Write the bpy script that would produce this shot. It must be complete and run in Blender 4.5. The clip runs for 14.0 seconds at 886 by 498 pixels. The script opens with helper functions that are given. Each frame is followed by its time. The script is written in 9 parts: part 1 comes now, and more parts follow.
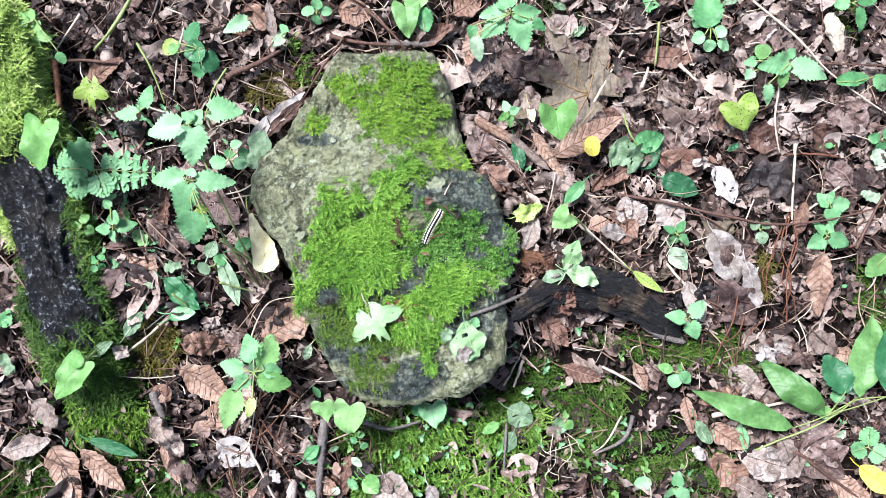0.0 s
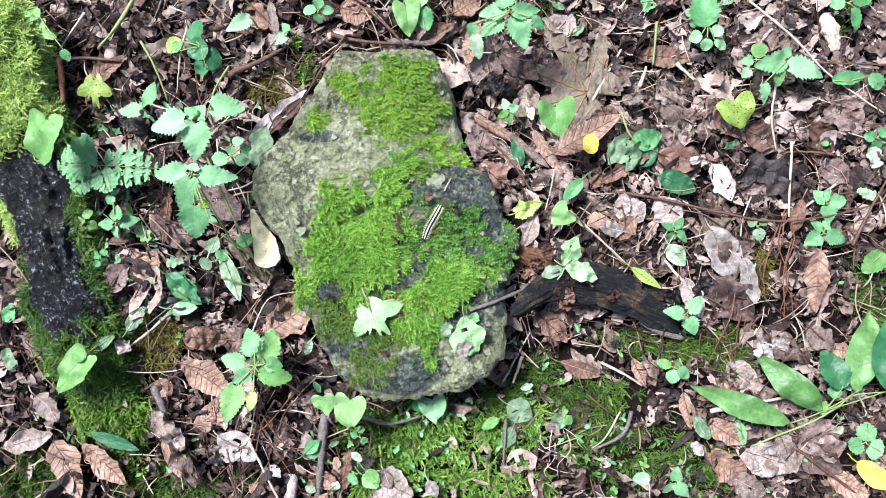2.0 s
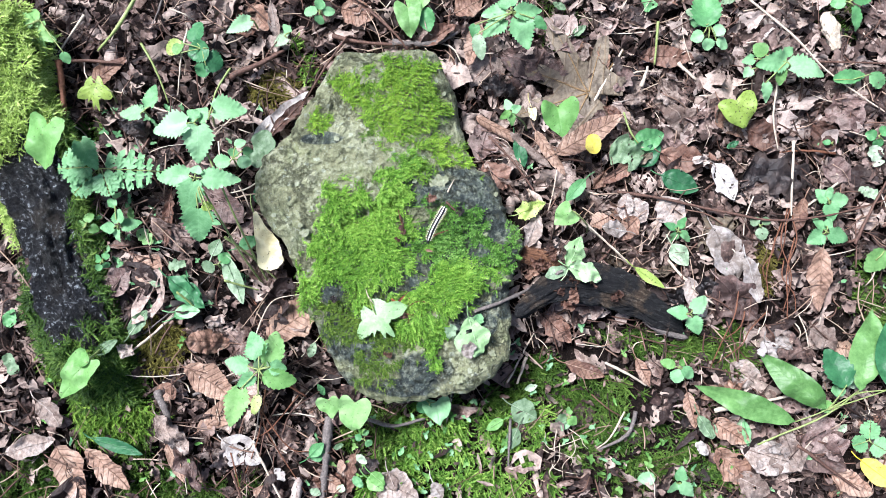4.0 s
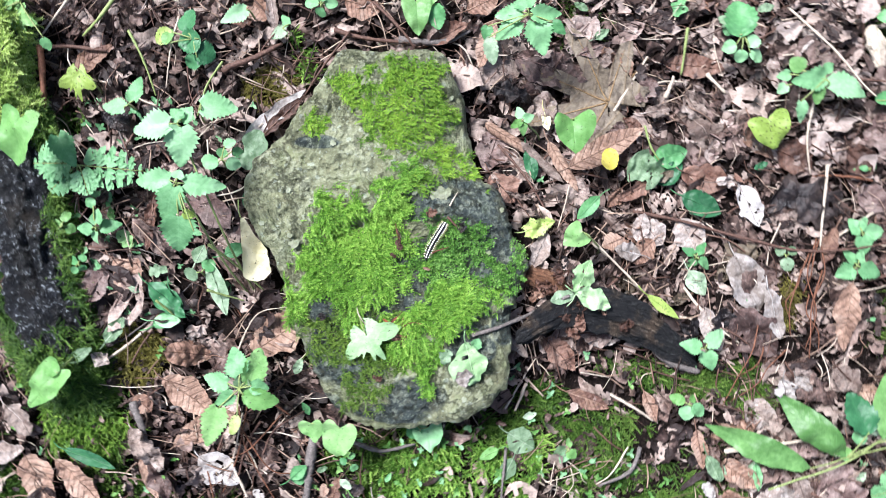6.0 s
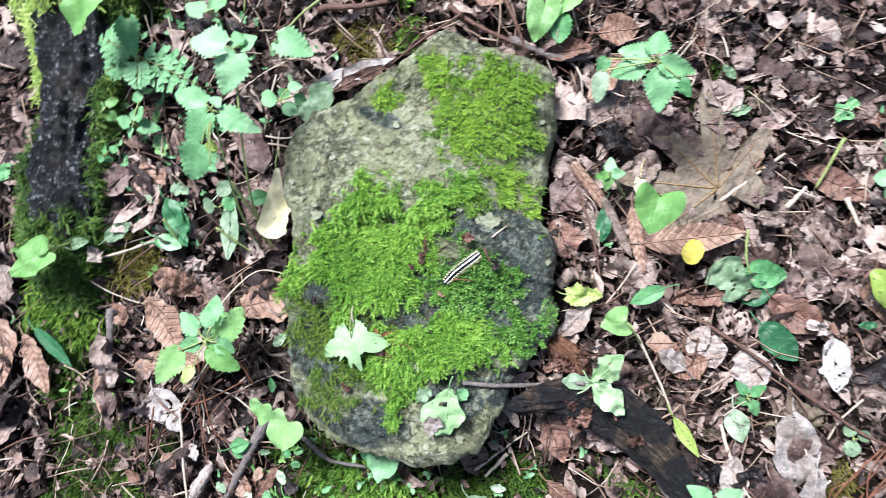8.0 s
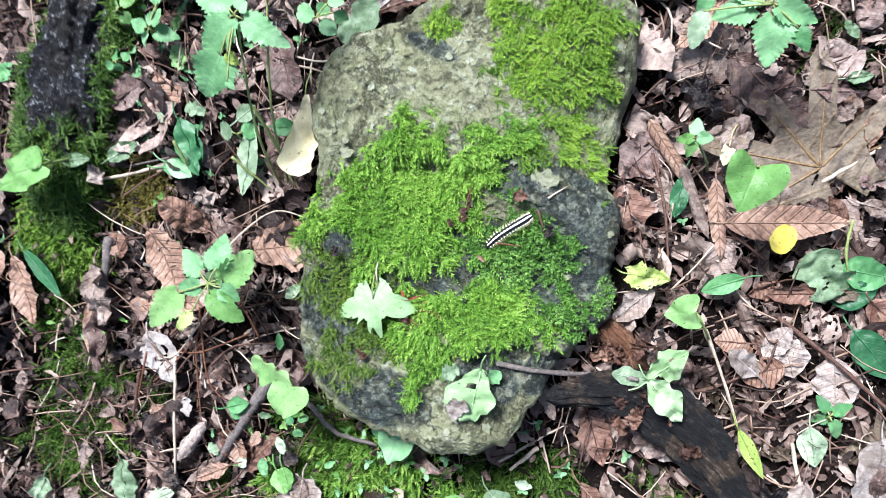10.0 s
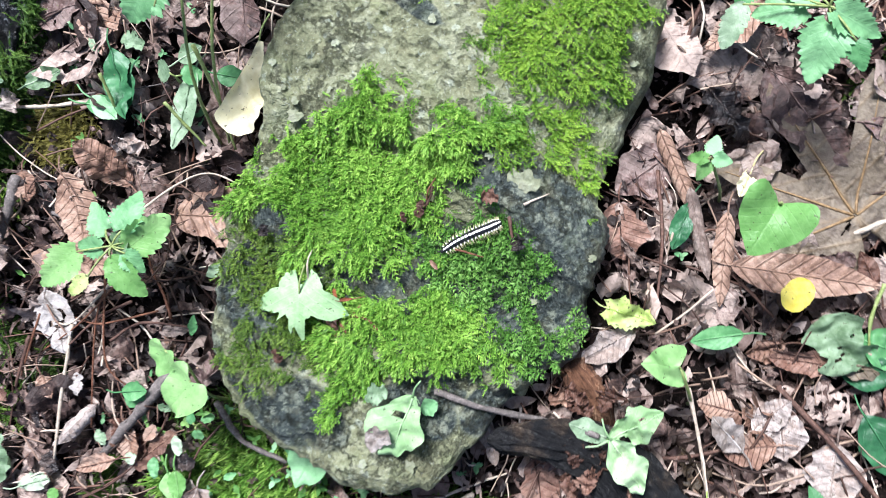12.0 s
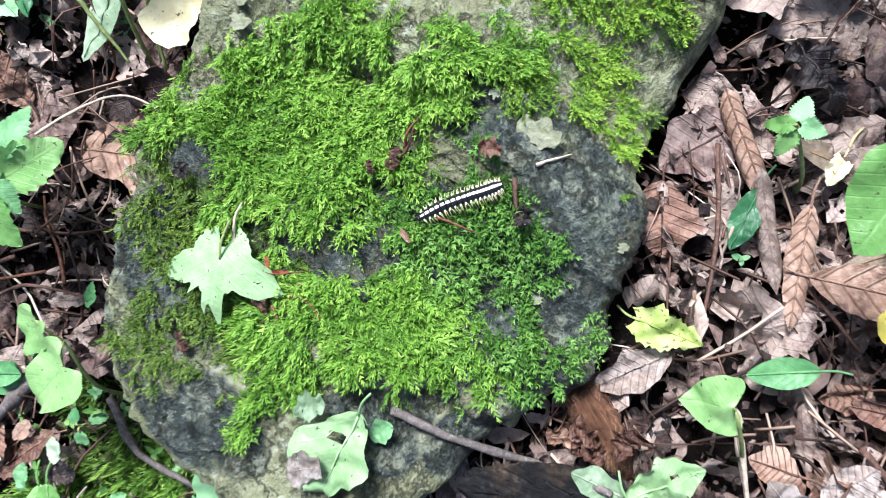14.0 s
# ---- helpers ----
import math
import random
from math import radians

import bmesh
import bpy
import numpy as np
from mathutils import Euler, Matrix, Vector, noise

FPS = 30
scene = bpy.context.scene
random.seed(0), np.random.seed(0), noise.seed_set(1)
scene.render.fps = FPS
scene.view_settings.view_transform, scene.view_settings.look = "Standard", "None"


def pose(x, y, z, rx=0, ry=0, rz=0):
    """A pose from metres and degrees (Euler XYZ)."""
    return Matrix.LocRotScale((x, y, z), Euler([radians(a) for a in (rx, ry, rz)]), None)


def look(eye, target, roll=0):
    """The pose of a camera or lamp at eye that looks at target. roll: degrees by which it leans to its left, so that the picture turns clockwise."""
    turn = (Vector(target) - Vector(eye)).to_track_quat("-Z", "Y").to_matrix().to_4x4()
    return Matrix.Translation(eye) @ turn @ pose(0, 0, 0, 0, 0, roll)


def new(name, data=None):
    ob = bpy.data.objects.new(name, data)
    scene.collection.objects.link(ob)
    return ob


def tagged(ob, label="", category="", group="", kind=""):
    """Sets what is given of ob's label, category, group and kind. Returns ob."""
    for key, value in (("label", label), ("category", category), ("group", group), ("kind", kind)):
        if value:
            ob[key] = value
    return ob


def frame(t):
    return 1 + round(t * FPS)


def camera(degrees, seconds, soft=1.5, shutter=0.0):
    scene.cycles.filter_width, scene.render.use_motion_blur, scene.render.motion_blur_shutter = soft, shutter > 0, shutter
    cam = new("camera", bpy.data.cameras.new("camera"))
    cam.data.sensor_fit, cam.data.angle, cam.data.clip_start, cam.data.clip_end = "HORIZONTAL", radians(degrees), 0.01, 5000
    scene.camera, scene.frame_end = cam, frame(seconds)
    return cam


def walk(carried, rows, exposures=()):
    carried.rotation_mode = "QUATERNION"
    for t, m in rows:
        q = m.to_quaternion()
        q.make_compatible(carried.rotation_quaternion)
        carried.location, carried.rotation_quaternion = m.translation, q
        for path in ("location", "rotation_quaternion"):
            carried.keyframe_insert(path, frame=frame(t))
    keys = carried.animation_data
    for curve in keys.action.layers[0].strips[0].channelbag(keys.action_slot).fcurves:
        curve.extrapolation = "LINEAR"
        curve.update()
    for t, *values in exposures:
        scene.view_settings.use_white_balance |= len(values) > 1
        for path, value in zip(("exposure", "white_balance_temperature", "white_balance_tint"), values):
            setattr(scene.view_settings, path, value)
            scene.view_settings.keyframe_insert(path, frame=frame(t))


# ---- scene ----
cam = camera(58.2, 14.0, soft=0.68, shutter=0.8)
METRES, EYE, TILT, LEAN, TURN = 0.62, 0.887, -90.0, 0.0, 0.0
ROWS = [
    (0.0, 0.0004, -0.0010, -0.0012, -0.01, 0.03, -0.00),
    (0.5, 0.0072, -0.0047, -0.0038, 0.23, 0.21, -0.01),
    (1.0, 0.0119, -0.0116, -0.0079, 0.38, 0.35, -0.10),
    (1.5, 0.0090, -0.0149, -0.0147, 0.25, 0.56, -0.11),
    (2.0, 0.0004, -0.0125, -0.0264, -0.02, 0.77, -0.06),
    (2.5, -0.0067, -0.0129, -0.0260, -0.23, 0.74, 0.16),
    (3.0, -0.0171, -0.0127, -0.0258, -0.51, 0.80, 0.36),
    (5.5, -0.0180, 0.0400, 0.0151, -0.51, -0.22, -0.02),
    (6.0, 0.0073, 0.0850, 0.0510, 0.60, -1.25, -2.33),
    (6.5, 0.0583, 0.1373, 0.0928, 2.81, -2.61, -8.52),
    (7.0, 0.1108, 0.1813, 0.1331, 5.86, -3.60, -14.74),
    (7.5, 0.1359, 0.2222, 0.1487, 8.86, -4.15, -20.11),
    (8.0, 0.1201, 0.2445, 0.1424, 10.93, -5.14, -23.06),
    (10.5, 0.0890, 0.4488, 0.1138, 14.84, -9.92, -30.36),
    (11.0, 0.0971, 0.4957, 0.1173, 14.49, -9.91, -33.04),
    (11.5, 0.1036, 0.5348, 0.1277, 15.76, -10.79, -35.10),
    (12.0, 0.1077, 0.5695, 0.1314, 16.89, -11.04, -36.61),
    (12.5, 0.1079, 0.6194, 0.1196, 17.51, -10.70, -38.67),
    (13.0, 0.1084, 0.6732, 0.1095, 18.35, -11.24, -39.94),
    (13.5, 0.1141, 0.7417, 0.0961, 18.74, -11.47, -40.78),
    (14.0, 0.1127, 0.7859, 0.0825, 18.87, -10.67, -41.70),
]
walk(cam, [(t, pose(0, 0, EYE, TILT, LEAN, TURN) @ pose(METRES * x, METRES * y, METRES * z, 90 + pitch, roll, yaw)) for t, x, y, z, yaw, pitch, roll in ROWS],
     exposures=((0.0, 1.15, 5870, 13), (14.0, 1.15, 5870, 13)))


# ---- light ----
world = bpy.data.worlds.new("world")
scene.world = world
world.use_nodes = True
wn = world.node_tree.nodes
sky = wn.new("ShaderNodeTexSky")
sky.sky_type, sky.sun_disc = "NISHITA", False
sky.sun_elevation, sky.sun_rotation = radians(57), radians(-50)
sky.air_density, sky.dust_density = 1.0, 3.0
wn["Background"].inputs["Strength"].default_value = 0.066
world.node_tree.links.new(sky.outputs[0], wn["Background"].inputs["Color"])
sun = new("sun", bpy.data.lights.new("sun", "SUN"))
sun.data.energy, sun.data.angle, sun.data.color = 4.3, radians(16), (1.0, 0.98, 0.95)
sun.matrix_world = look((-1.7, 1.6, 3.6), (0, 0, 0))


# ---- plan ----
def vnoise(x, y, seed=0):
    """Smooth value noise in -1..1 on arrays."""
    x, y = np.asarray(x, float), np.asarray(y, float)
    xi, yi = np.floor(x).astype(np.int64), np.floor(y).astype(np.int64)
    fx, fy = x - xi, y - yi
    fx, fy = fx * fx * (3 - 2 * fx), fy * fy * (3 - 2 * fy)

    def lattice(a, b):
        h = (a * 374761393 + b * 668265263 + seed * 974634777) & 0x7FFFFFFF
        h = ((h ^ (h >> 13)) * 1274126177) & 0x7FFFFFFF
        return ((h ^ (h >> 16)) & 0xFFFF) / 32767.5 - 1
    top = lattice(xi, yi) * (1 - fx) + lattice(xi + 1, yi) * fx
    low = lattice(xi, yi + 1) * (1 - fx) + lattice(xi + 1, yi + 1) * fx
    return top * (1 - fy) + low * fy


def fbm(x, y, size, octaves=4, seed=0):
    out, amp = 0.0, 1.0
    for k in range(octaves):
        out = out + amp * vnoise(np.asarray(x) / size * 2 ** k + 17.3 * k, np.asarray(y) / size * 2 ** k - 9.1 * k, seed + k)
        amp *= 0.5
    return out / 1.9


def bump2(x, y, cx, cy, r):
    return np.exp(-((x - cx) ** 2 + (y - cy) ** 2) / (2 * r * r))


def ground_h(x, y):
    """The lie of the forest floor: higher on one side, with a hollow beside the stone."""
    x, y = np.asarray(x, float), np.asarray(y, float)
    near = np.exp(-(x * x + y * y) / 1.6)
    lie = -0.016 - 0.04 * x - 0.05 * y + 0.03 * bump2(x, y, -0.38, -0.02, 0.15)
    lie = lie + 0.018 * bump2(x, y, 0.42, -0.10, 0.12) - 0.022 * bump2(x, y, 0.10, -0.16, 0.05) - 0.02 * bump2(x, y, 0.06, 0.16, 0.05) - 0.026 * bump2(x, y, 0.23, 0.20, 0.10)
    far = 0.25 * fbm(x, y, 3.0, 3, 5) * (1 - near)
    return lie * near + far


# radii of the stone's rim, every 10 degrees from +x round by +y
STONE_C = (-0.045, 0.02)
STONE_R = (0.121, 0.112, 0.110, 0.111, 0.105, 0.110, 0.129, 0.161, 0.193, 0.191, 0.194, 0.201, 0.183, 0.166, 0.163, 0.166, 0.167, 0.158, 0.140, 0.125, 0.123, 0.128, 0.135, 0.141, 0.156, 0.176, 0.184, 0.184, 0.184, 0.185, 0.184, 0.174, 0.148, 0.134, 0.129, 0.129)


def stone_rim(a):
    """The rim's radius in the direction a."""
    k = np.asarray(a) / (2 * math.pi) * len(STONE_R) % len(STONE_R)
    i = np.floor(k).astype(int)
    f = k - i
    r = np.array(STONE_R)
    n = len(r)
    p0, p1, p2, p3 = r[(i - 1) % n], r[i % n], r[(i + 1) % n], r[(i + 2) % n]
    smooth = p1 + 0.5 * f * (p2 - p0 + f * (2 * p0 - 5 * p1 + 4 * p2 - p3 + f * (3 * (p1 - p2) + p3 - p0)))
    return smooth + 0.003 * vnoise(np.cos(a) * 11, np.sin(a) * 11, 3) + 0.0022 * vnoise(np.cos(a) * 34, np.sin(a) * 34, 4)


def stone_top(x, y):
    """The upper face of the stone: a tilted slab with a raised shoulder that ends in a small scarp."""
    x, y = np.asarray(x, float), np.asarray(y, float)
    z = 0.042 - 0.10 * x - 0.11 * y
    z = z - 0.030 * bump2(x, y, 0.06, 0.13, 0.055) - 0.012 * bump2(x, y, 0.07, 0.04, 0.05) + 0.013 * bump2(x, y, 0.04, -0.12, 0.06) - 0.008 * bump2(x, y, -0.12, -0.17, 0.05)
    z = z - 0.012 * bump2(x, y, -0.20, 0.13, 0.05) - 0.015 / (1 + np.exp(-(y - 0.075) / 0.014)) + 0.005 * bump2(x, y, 0.0, 0.0, 0.05)
    z = z - 0.008 * bump2(x, y, 0.03, 0.20, 0.05) + 0.005 * bump2(x, y, 0.02, -0.09, 0.03)
    z = z + 0.030 * bump2(x, y, -0.02, 0.21, 0.06) + 0.016 * bump2(x, y, 0.04, 0.05, 0.04) + 0.008 * bump2(x, y, -0.05, 0.10, 0.05)
    # the shoulder, bounded by a ragged line
    edge = (y - 0.055) * 0.86 - (x + 0.06) * 0.5 + 0.012 * vnoise(x / 0.03, y / 0.03, 8)
    z = z + 0.009 / (1 + np.exp(-edge / 0.0022)) * (1 / (1 + np.exp((x + 0.02) / 0.02)))
    # a lower ledge below a crack that runs in from one side
    below = (x - 0.066) * 0.434 - (y + 0.040) * 0.90 + 0.006 * vnoise(x / 0.02, y / 0.02, 19)
    z = z - 0.011 / (1 + np.exp(-below / 0.0016)) / (1 + np.exp(-(x + 0.015) / 0.008)) * (1 - 0.5 * np.clip(below / 0.08, 0, 1))
    # rough skin: a few chipped ledges, then lumps, pits and grain
    slant = 5 * (0.5 + fbm(x * 0.9 + y * 0.5, y * 1.5 - x * 0.6, 0.10, 6, 31) + 0.10 * fbm(x, y, 0.014, 3, 34))
    step = np.floor(slant)
    ledge = step + np.clip((slant - step - 0.82) / 0.18, 0, 1)
    z = z + 0.0026 * ledge - 0.007 + 0.007 * fbm(x, y, 0.07, 4, 21)
    lumps = 0.0034 * fbm(x, y, 0.020, 4, 41) - 0.0030 * np.clip(fbm(x, y, 0.013, 3, 44) - 0.25, 0, 1)
    return z + lumps + 0.0011 * vnoise(x / 0.0032, y / 0.0032, 42) + 0.0007 * vnoise(x / 0.0016, y / 0.0016, 43)


def stone_h(x, y):
    """Height of the stone's skin at (x, y), and how far inside the rim that is (1 at the middle, 0 at the rim)."""
    dx, dy = np.asarray(x) - STONE_C[0], np.asarray(y) - STONE_C[1]
    r, rim = np.hypot(dx, dy), stone_rim(np.arctan2(dy, dx))
    t = r / rim
    drop = 0.007 * np.clip((t - 0.93) / 0.07, 0, 1) ** 2.0
    return stone_top(x, y) - drop, 1 - t


# ---- mesh helpers ----
def mesh_of(name, V, F, mats, uv=None, tone=None, smooth=True, pick=None):
    """A mesh from arrays: V n x 3, F m x 3 or m x 4, uv per vertex, tone per vertex, pick: a material per face."""
    V, F = np.asarray(V, np.float32), np.asarray(F, np.int32)
    me = bpy.data.meshes.new(name)
    k = F.shape[1]
    me.vertices.add(len(V)), me.loops.add(F.size), me.polygons.add(len(F))
    me.vertices.foreach_set("co", V.ravel())
    me.loops.foreach_set("vertex_index", F.ravel())
    me.polygons.foreach_set("loop_start", np.arange(0, F.size, k, dtype=np.int32))
    me.polygons.foreach_set("use_smooth", np.full(len(F), smooth))
    if pick is not None:
        me.polygons.foreach_set("material_index", np.asarray(pick, np.int32))
    if uv is not None:
        layer = me.uv_layers.new(name="leaf")
        layer.data.foreach_set("uv", np.asarray(uv, np.float32)[F.ravel()].ravel())
    if tone is not None:
        me.attributes.new("tone", "FLOAT", "POINT").data.foreach_set("value", np.asarray(tone, np.float32))
    for m in mats:
        me.materials.append(m)
    me.update(calc_edges=True)
    me.validate()
    return me


def part(name, me, parent=None, label=""):
    ob = new(name, me)
    if parent is not None:
        ob.parent = parent
    return tagged(ob, label)


def turn(rx, ry, rz):
    """A 3 x 3 turn from degrees, as an array."""
    return np.array(Euler([radians(a) for a in (rx, ry, rz)]).to_matrix())


def grid_faces(rows, cols, closed=False):
    i, j = np.meshgrid(np.arange(rows - 1), np.arange(cols if closed else cols - 1), indexing="ij")
    a, b = i * cols + j, i * cols + (j + 1) % cols
    return np.stack([a, b, b + cols, a + cols], -1).reshape(-1, 4)


def tube(points, radii, sides=7, seed=0, rough=0.12, flat=1.0, caps=True):
    """A round, slightly uneven stem along points (arrays), with a radius at each; ends closed to a tip."""
    P, R = np.asarray(points, float), np.asarray(radii, float)
    T = np.gradient(P, axis=0)
    T /= np.linalg.norm(T, axis=1)[:, None] + 1e-9
    up = np.where(np.abs(T[:, 2:3]) > 0.9, np.array([[1.0, 0, 0]]), np.array([[0, 0, 1.0]]))
    A = np.cross(T, up)
    A /= np.linalg.norm(A, axis=1)[:, None] + 1e-9
    B = np.cross(A, T)
    if caps:
        P = np.vstack([P[:1] - T[:1] * R[0] * 0.3, P, P[-1:] + T[-1:] * R[-1] * 0.3])
        R, A, B = np.r_[R[0] * 0.05, R, R[-1] * 0.05], np.vstack([A[:1], A, A[-1:]]), np.vstack([B[:1], B, B[-1:]])
    a = np.linspace(0, 2 * math.pi, sides, endpoint=False)
    rng = np.random.default_rng(seed)
    wob = 1 + rough * rng.uniform(-1, 1, (len(P), sides))
    V = P[:, None] + (R[:, None] * wob)[..., None] * (np.cos(a)[None, :, None] * A[:, None] + flat * np.sin(a)[None, :, None] * B[:, None])
    uv = np.stack(np.broadcast_arrays(np.linspace(0, 1, len(P))[:, None], a[None] / 6.283), -1)
    return V.reshape(-1, 3), grid_faces(len(P), sides, True), uv.reshape(-1, 2)


def spline(points, n):
    """n points on a smooth curve through the given ones."""
    P = np.asarray(points, float)
    Q = np.vstack([2 * P[0] - P[1], P, 2 * P[-1] - P[-2]])
    t = np.linspace(0, len(P) - 1 - 1e-6, n)
    i = t.astype(int)
    f = (t - i)[:, None]
    p0, p1, p2, p3 = Q[i], Q[i + 1], Q[i + 2], Q[i + 3]
    return p1 + 0.5 * f * (p2 - p0 + f * (2 * p0 - 5 * p1 + 4 * p2 - p3 + f * (3 * (p1 - p2) + p3 - p0)))


def leaf_arrays(kind, L, W, bend=0.0, roll=0.0, fold=0.1, pleat=0.0, ripple=0.05, tear=0.0, seed=0, rows=25, cols=11, jag=0.0):
    """A leaf blade along +x from its stalk, W wide: vertices, faces, uv (along, across). bend and roll: radians of
    curve along and across it; fold: rise of the halves from the midrib; pleat: depth of the folds between the side veins."""
    rng = np.random.default_rng(seed)
    if kind in ("maple", "maple_wide", "maple_torn"):
        n, rings = 90, 8
        a = np.linspace(-math.pi, math.pi, n, endpoint=False)
        if kind == "maple_torn":
            lobes = ((0.10, 1.04, 0.26), (-0.22, 0.92, 0.18), (1.24, 1.16, 0.56), (-1.24, 1.12, 0.52), (-0.70, 0.80, 0.18))
        else:
            lobes = ((0, 1.0, 0.50), (0.95, 0.95, 0.46), (-0.95, 0.95, 0.46), (1.9, 0.70, 0.42), (-1.9, 0.70, 0.42)) if kind == "maple" else \
            ((0, 1.0, 0.26), (0.75, 1.0, 0.25), (-0.75, 1.0, 0.25), (1.5, 0.85, 0.24), (-1.5, 0.85, 0.24), (2.3, 0.55, 0.22), (-2.3, 0.55, 0.22))
        r = np.full(n, {"maple": 0.50, "maple_wide": 0.36, "maple_torn": 0.54}[kind])
        for c, h, w in lobes:
            d = np.abs((a - c + math.pi) % (2 * math.pi) - math.pi) / w
            r = np.maximum(r, h * (0.40 + 0.60 * np.clip(1 - d, 0, 1) ** 0.8))
        r = r * np.where(np.abs(a) > 2.85, 0.35, 1) * (1 + (0.02 if kind == "maple_torn" else 0.05) * np.sin(a * 26) * (r > 0.4) + 0.03 * rng.uniform(-1, 1, n))
        q = np.linspace(0.02, 1, rings)[:, None]
        x, y = q * r * np.cos(a) * 0.72 * L + 0.28 * L, q * r * np.sin(a) * 0.55 * W
        F = grid_faces(rings, n, True)
        x, y = x.ravel(), y.ravel()
    elif kind == "heart":
        n, rings = 48, 7
        a = np.linspace(-math.pi, math.pi, n, endpoint=False)
        hx = (6.6 - (13 * np.cos(a) - 4.2 * np.cos(2 * a) - 1.6 * np.cos(3 * a) - 0.6 * np.cos(4 * a))) / 22.8
        hy = np.sign(np.sin(a)) * np.abs(np.sin(a)) ** 2.0 * 0.52
        wob = 1 + 0.015 * rng.uniform(-1, 1, n) + 0.045 * np.cos(5 * a + rng.uniform(-0.6, 0.6)) * np.clip(1.4 - np.abs(a) / 2, 0, 1) + 0.05 * vnoise(np.cos(a) * 1.6 + rng.uniform(0, 50), np.sin(a) * 1.6, seed + 9)
        q = np.linspace(0.02, 1, rings)[:, None]
        x, y = (q * (hx - 0.22) * wob + 0.22) * L, q * hy * wob * W
        F = grid_faces(rings, n, True)
        x, y = x.ravel(), y.ravel()
    if kind in ("maple", "maple_wide", "maple_torn", "heart"):
        u, v = x / L, y / W * 2
        edge = np.repeat(np.linspace(0, 1, rings), n)
    else:
        u = np.linspace(0, 1, rows)[:, None]
        s = np.linspace(-1, 1, cols)[None]
        back = 0.0
        teeth, depth = 0, 0.0
        if kind == "beech":
            w, teeth, depth = np.sin(math.pi * u ** 0.9) ** 0.75 * (1.05 - 0.25 * u), 12, 0.05
        elif kind == "nettle":
            w, teeth, depth = np.clip(3.0 * u + 0.12, 0, 1) ** 0.6 * (1 - u) ** 0.7 * 1.38, 10, 0.24
            back = 0.10
        elif kind == "ovate":
            w, teeth, depth = np.sin(math.pi * u ** 0.8) ** 0.62 * (1.08 - 0.18 * u), 7, 0.17
            back = 0.05
        elif kind == "fan":
            w = (0.10 + 0.90 * u ** 0.8) * np.clip((1.0 - u) * 9, 0.05, 1) ** 0.5
        elif kind == "lance":
            w = np.sin(math.pi * u ** 0.85) ** 0.9
        elif kind == "round":
            w = np.sqrt(np.clip(1 - (2 * u - 1) ** 2, 0, 1))
        elif kind == "scrap":
            w = np.sqrt(np.clip(1 - (2 * u - 1) ** 2, 0, 1)) ** 0.6
            w = w * (1 + 0.45 * np.interp(u, np.linspace(0, 1, 9), rng.uniform(-1, 1, 9)))
        else:
            w = np.sin(math.pi * u) ** 0.7 * (1.1 - 0.3 * u)
        w = np.clip(w, 0.012, 2) * 0.5
        if teeth:
            w = w * (1 - depth * (np.abs(s) ** 3) * (1 - (u * teeth + 0.25 * rng.uniform(-1, 1)) % 1.0) * np.clip(8 * (1 - u), 0, 1))
        elif tear:
            w = w * (1 - 0.5 * tear * np.abs(s) ** 2 * np.interp(u, np.linspace(0, 1, 12), rng.uniform(0, 1, 12)))
        if jag:
            # each half of the outline frayed and bitten on its own
            bite = vnoise(u * 5 + rng.uniform(0, 90), np.sign(s) * 3.0 + 0 * u, seed + 2) * 0.6 + 0.4 * np.interp(u, np.linspace(0, 1, 11), rng.uniform(-1, 1, 11)) * np.ones_like(s)
            w = w * (1 + jag * bite * np.abs(s) ** 1.5) + jag * 0.10 * (np.sin(u * 3 + seed % 7)) * np.sign(s)
        x = (u - back * np.abs(s) ** 1.6 * (1 - u) ** 4) * L * np.ones_like(s)
        y = s * w * W
        F = grid_faces(rows, cols)
        x, y = x.ravel(), y.ravel()
        u, v = x / L, y / W * 2
        edge = np.broadcast_to(np.abs(s), (rows, cols)).ravel()
    o = rng.uniform(0, 100)
    z = fold * np.abs(y) + ripple * W * (0.7 * vnoise(x / W * 2.2 + o, y / W * 2.2, seed) + 0.5 * edge ** 2 * vnoise(x / W * 5 + o, y / W * 5, seed + 1))
    if jag:
        z = z + ripple * W * 0.9 * np.abs(vnoise(x / W * 3.4 + o, y / W * 3.4 - o, seed + 4)) + 0.25 * ripple * W * vnoise(x / W * 11 + o, y / W * 11, seed + 5)
    if pleat:
        ph = ((u * 6.5 - np.abs(v) * 2.34) if kind in ("nettle", "ovate") else (u * 9.0 - np.abs(v) * 1.6)) % 1.0
        z = z + pleat * W * (np.abs(ph - 0.5) - 0.25) * np.clip(np.abs(v) * 3, 0, 1)
    # roll round the midrib, then bend along the blade
    if abs(roll) > 1e-3:
        R = W / roll
        y, z = (R - z) * np.sin(y / R), R - (R - z) * np.cos(y / R)
    if abs(bend) > 1e-3:
        R = L / bend
        xm = x - 0.4 * L
        x, z = (R - z) * np.sin(xm / R) + 0.4 * L, R - (R - z) * np.cos(xm / R)
    if tear:
        c = F.mean(axis=1).astype(int)
        hole = vnoise(u[c] * 5 + o, v[c] * 3 + o, seed + 7) > 1.0 - 0.75 * tear
        F = F[~hole]
    return np.stack([x, y, z], -1), F, np.stack([u, 0.5 + 0.5 * v], -1)


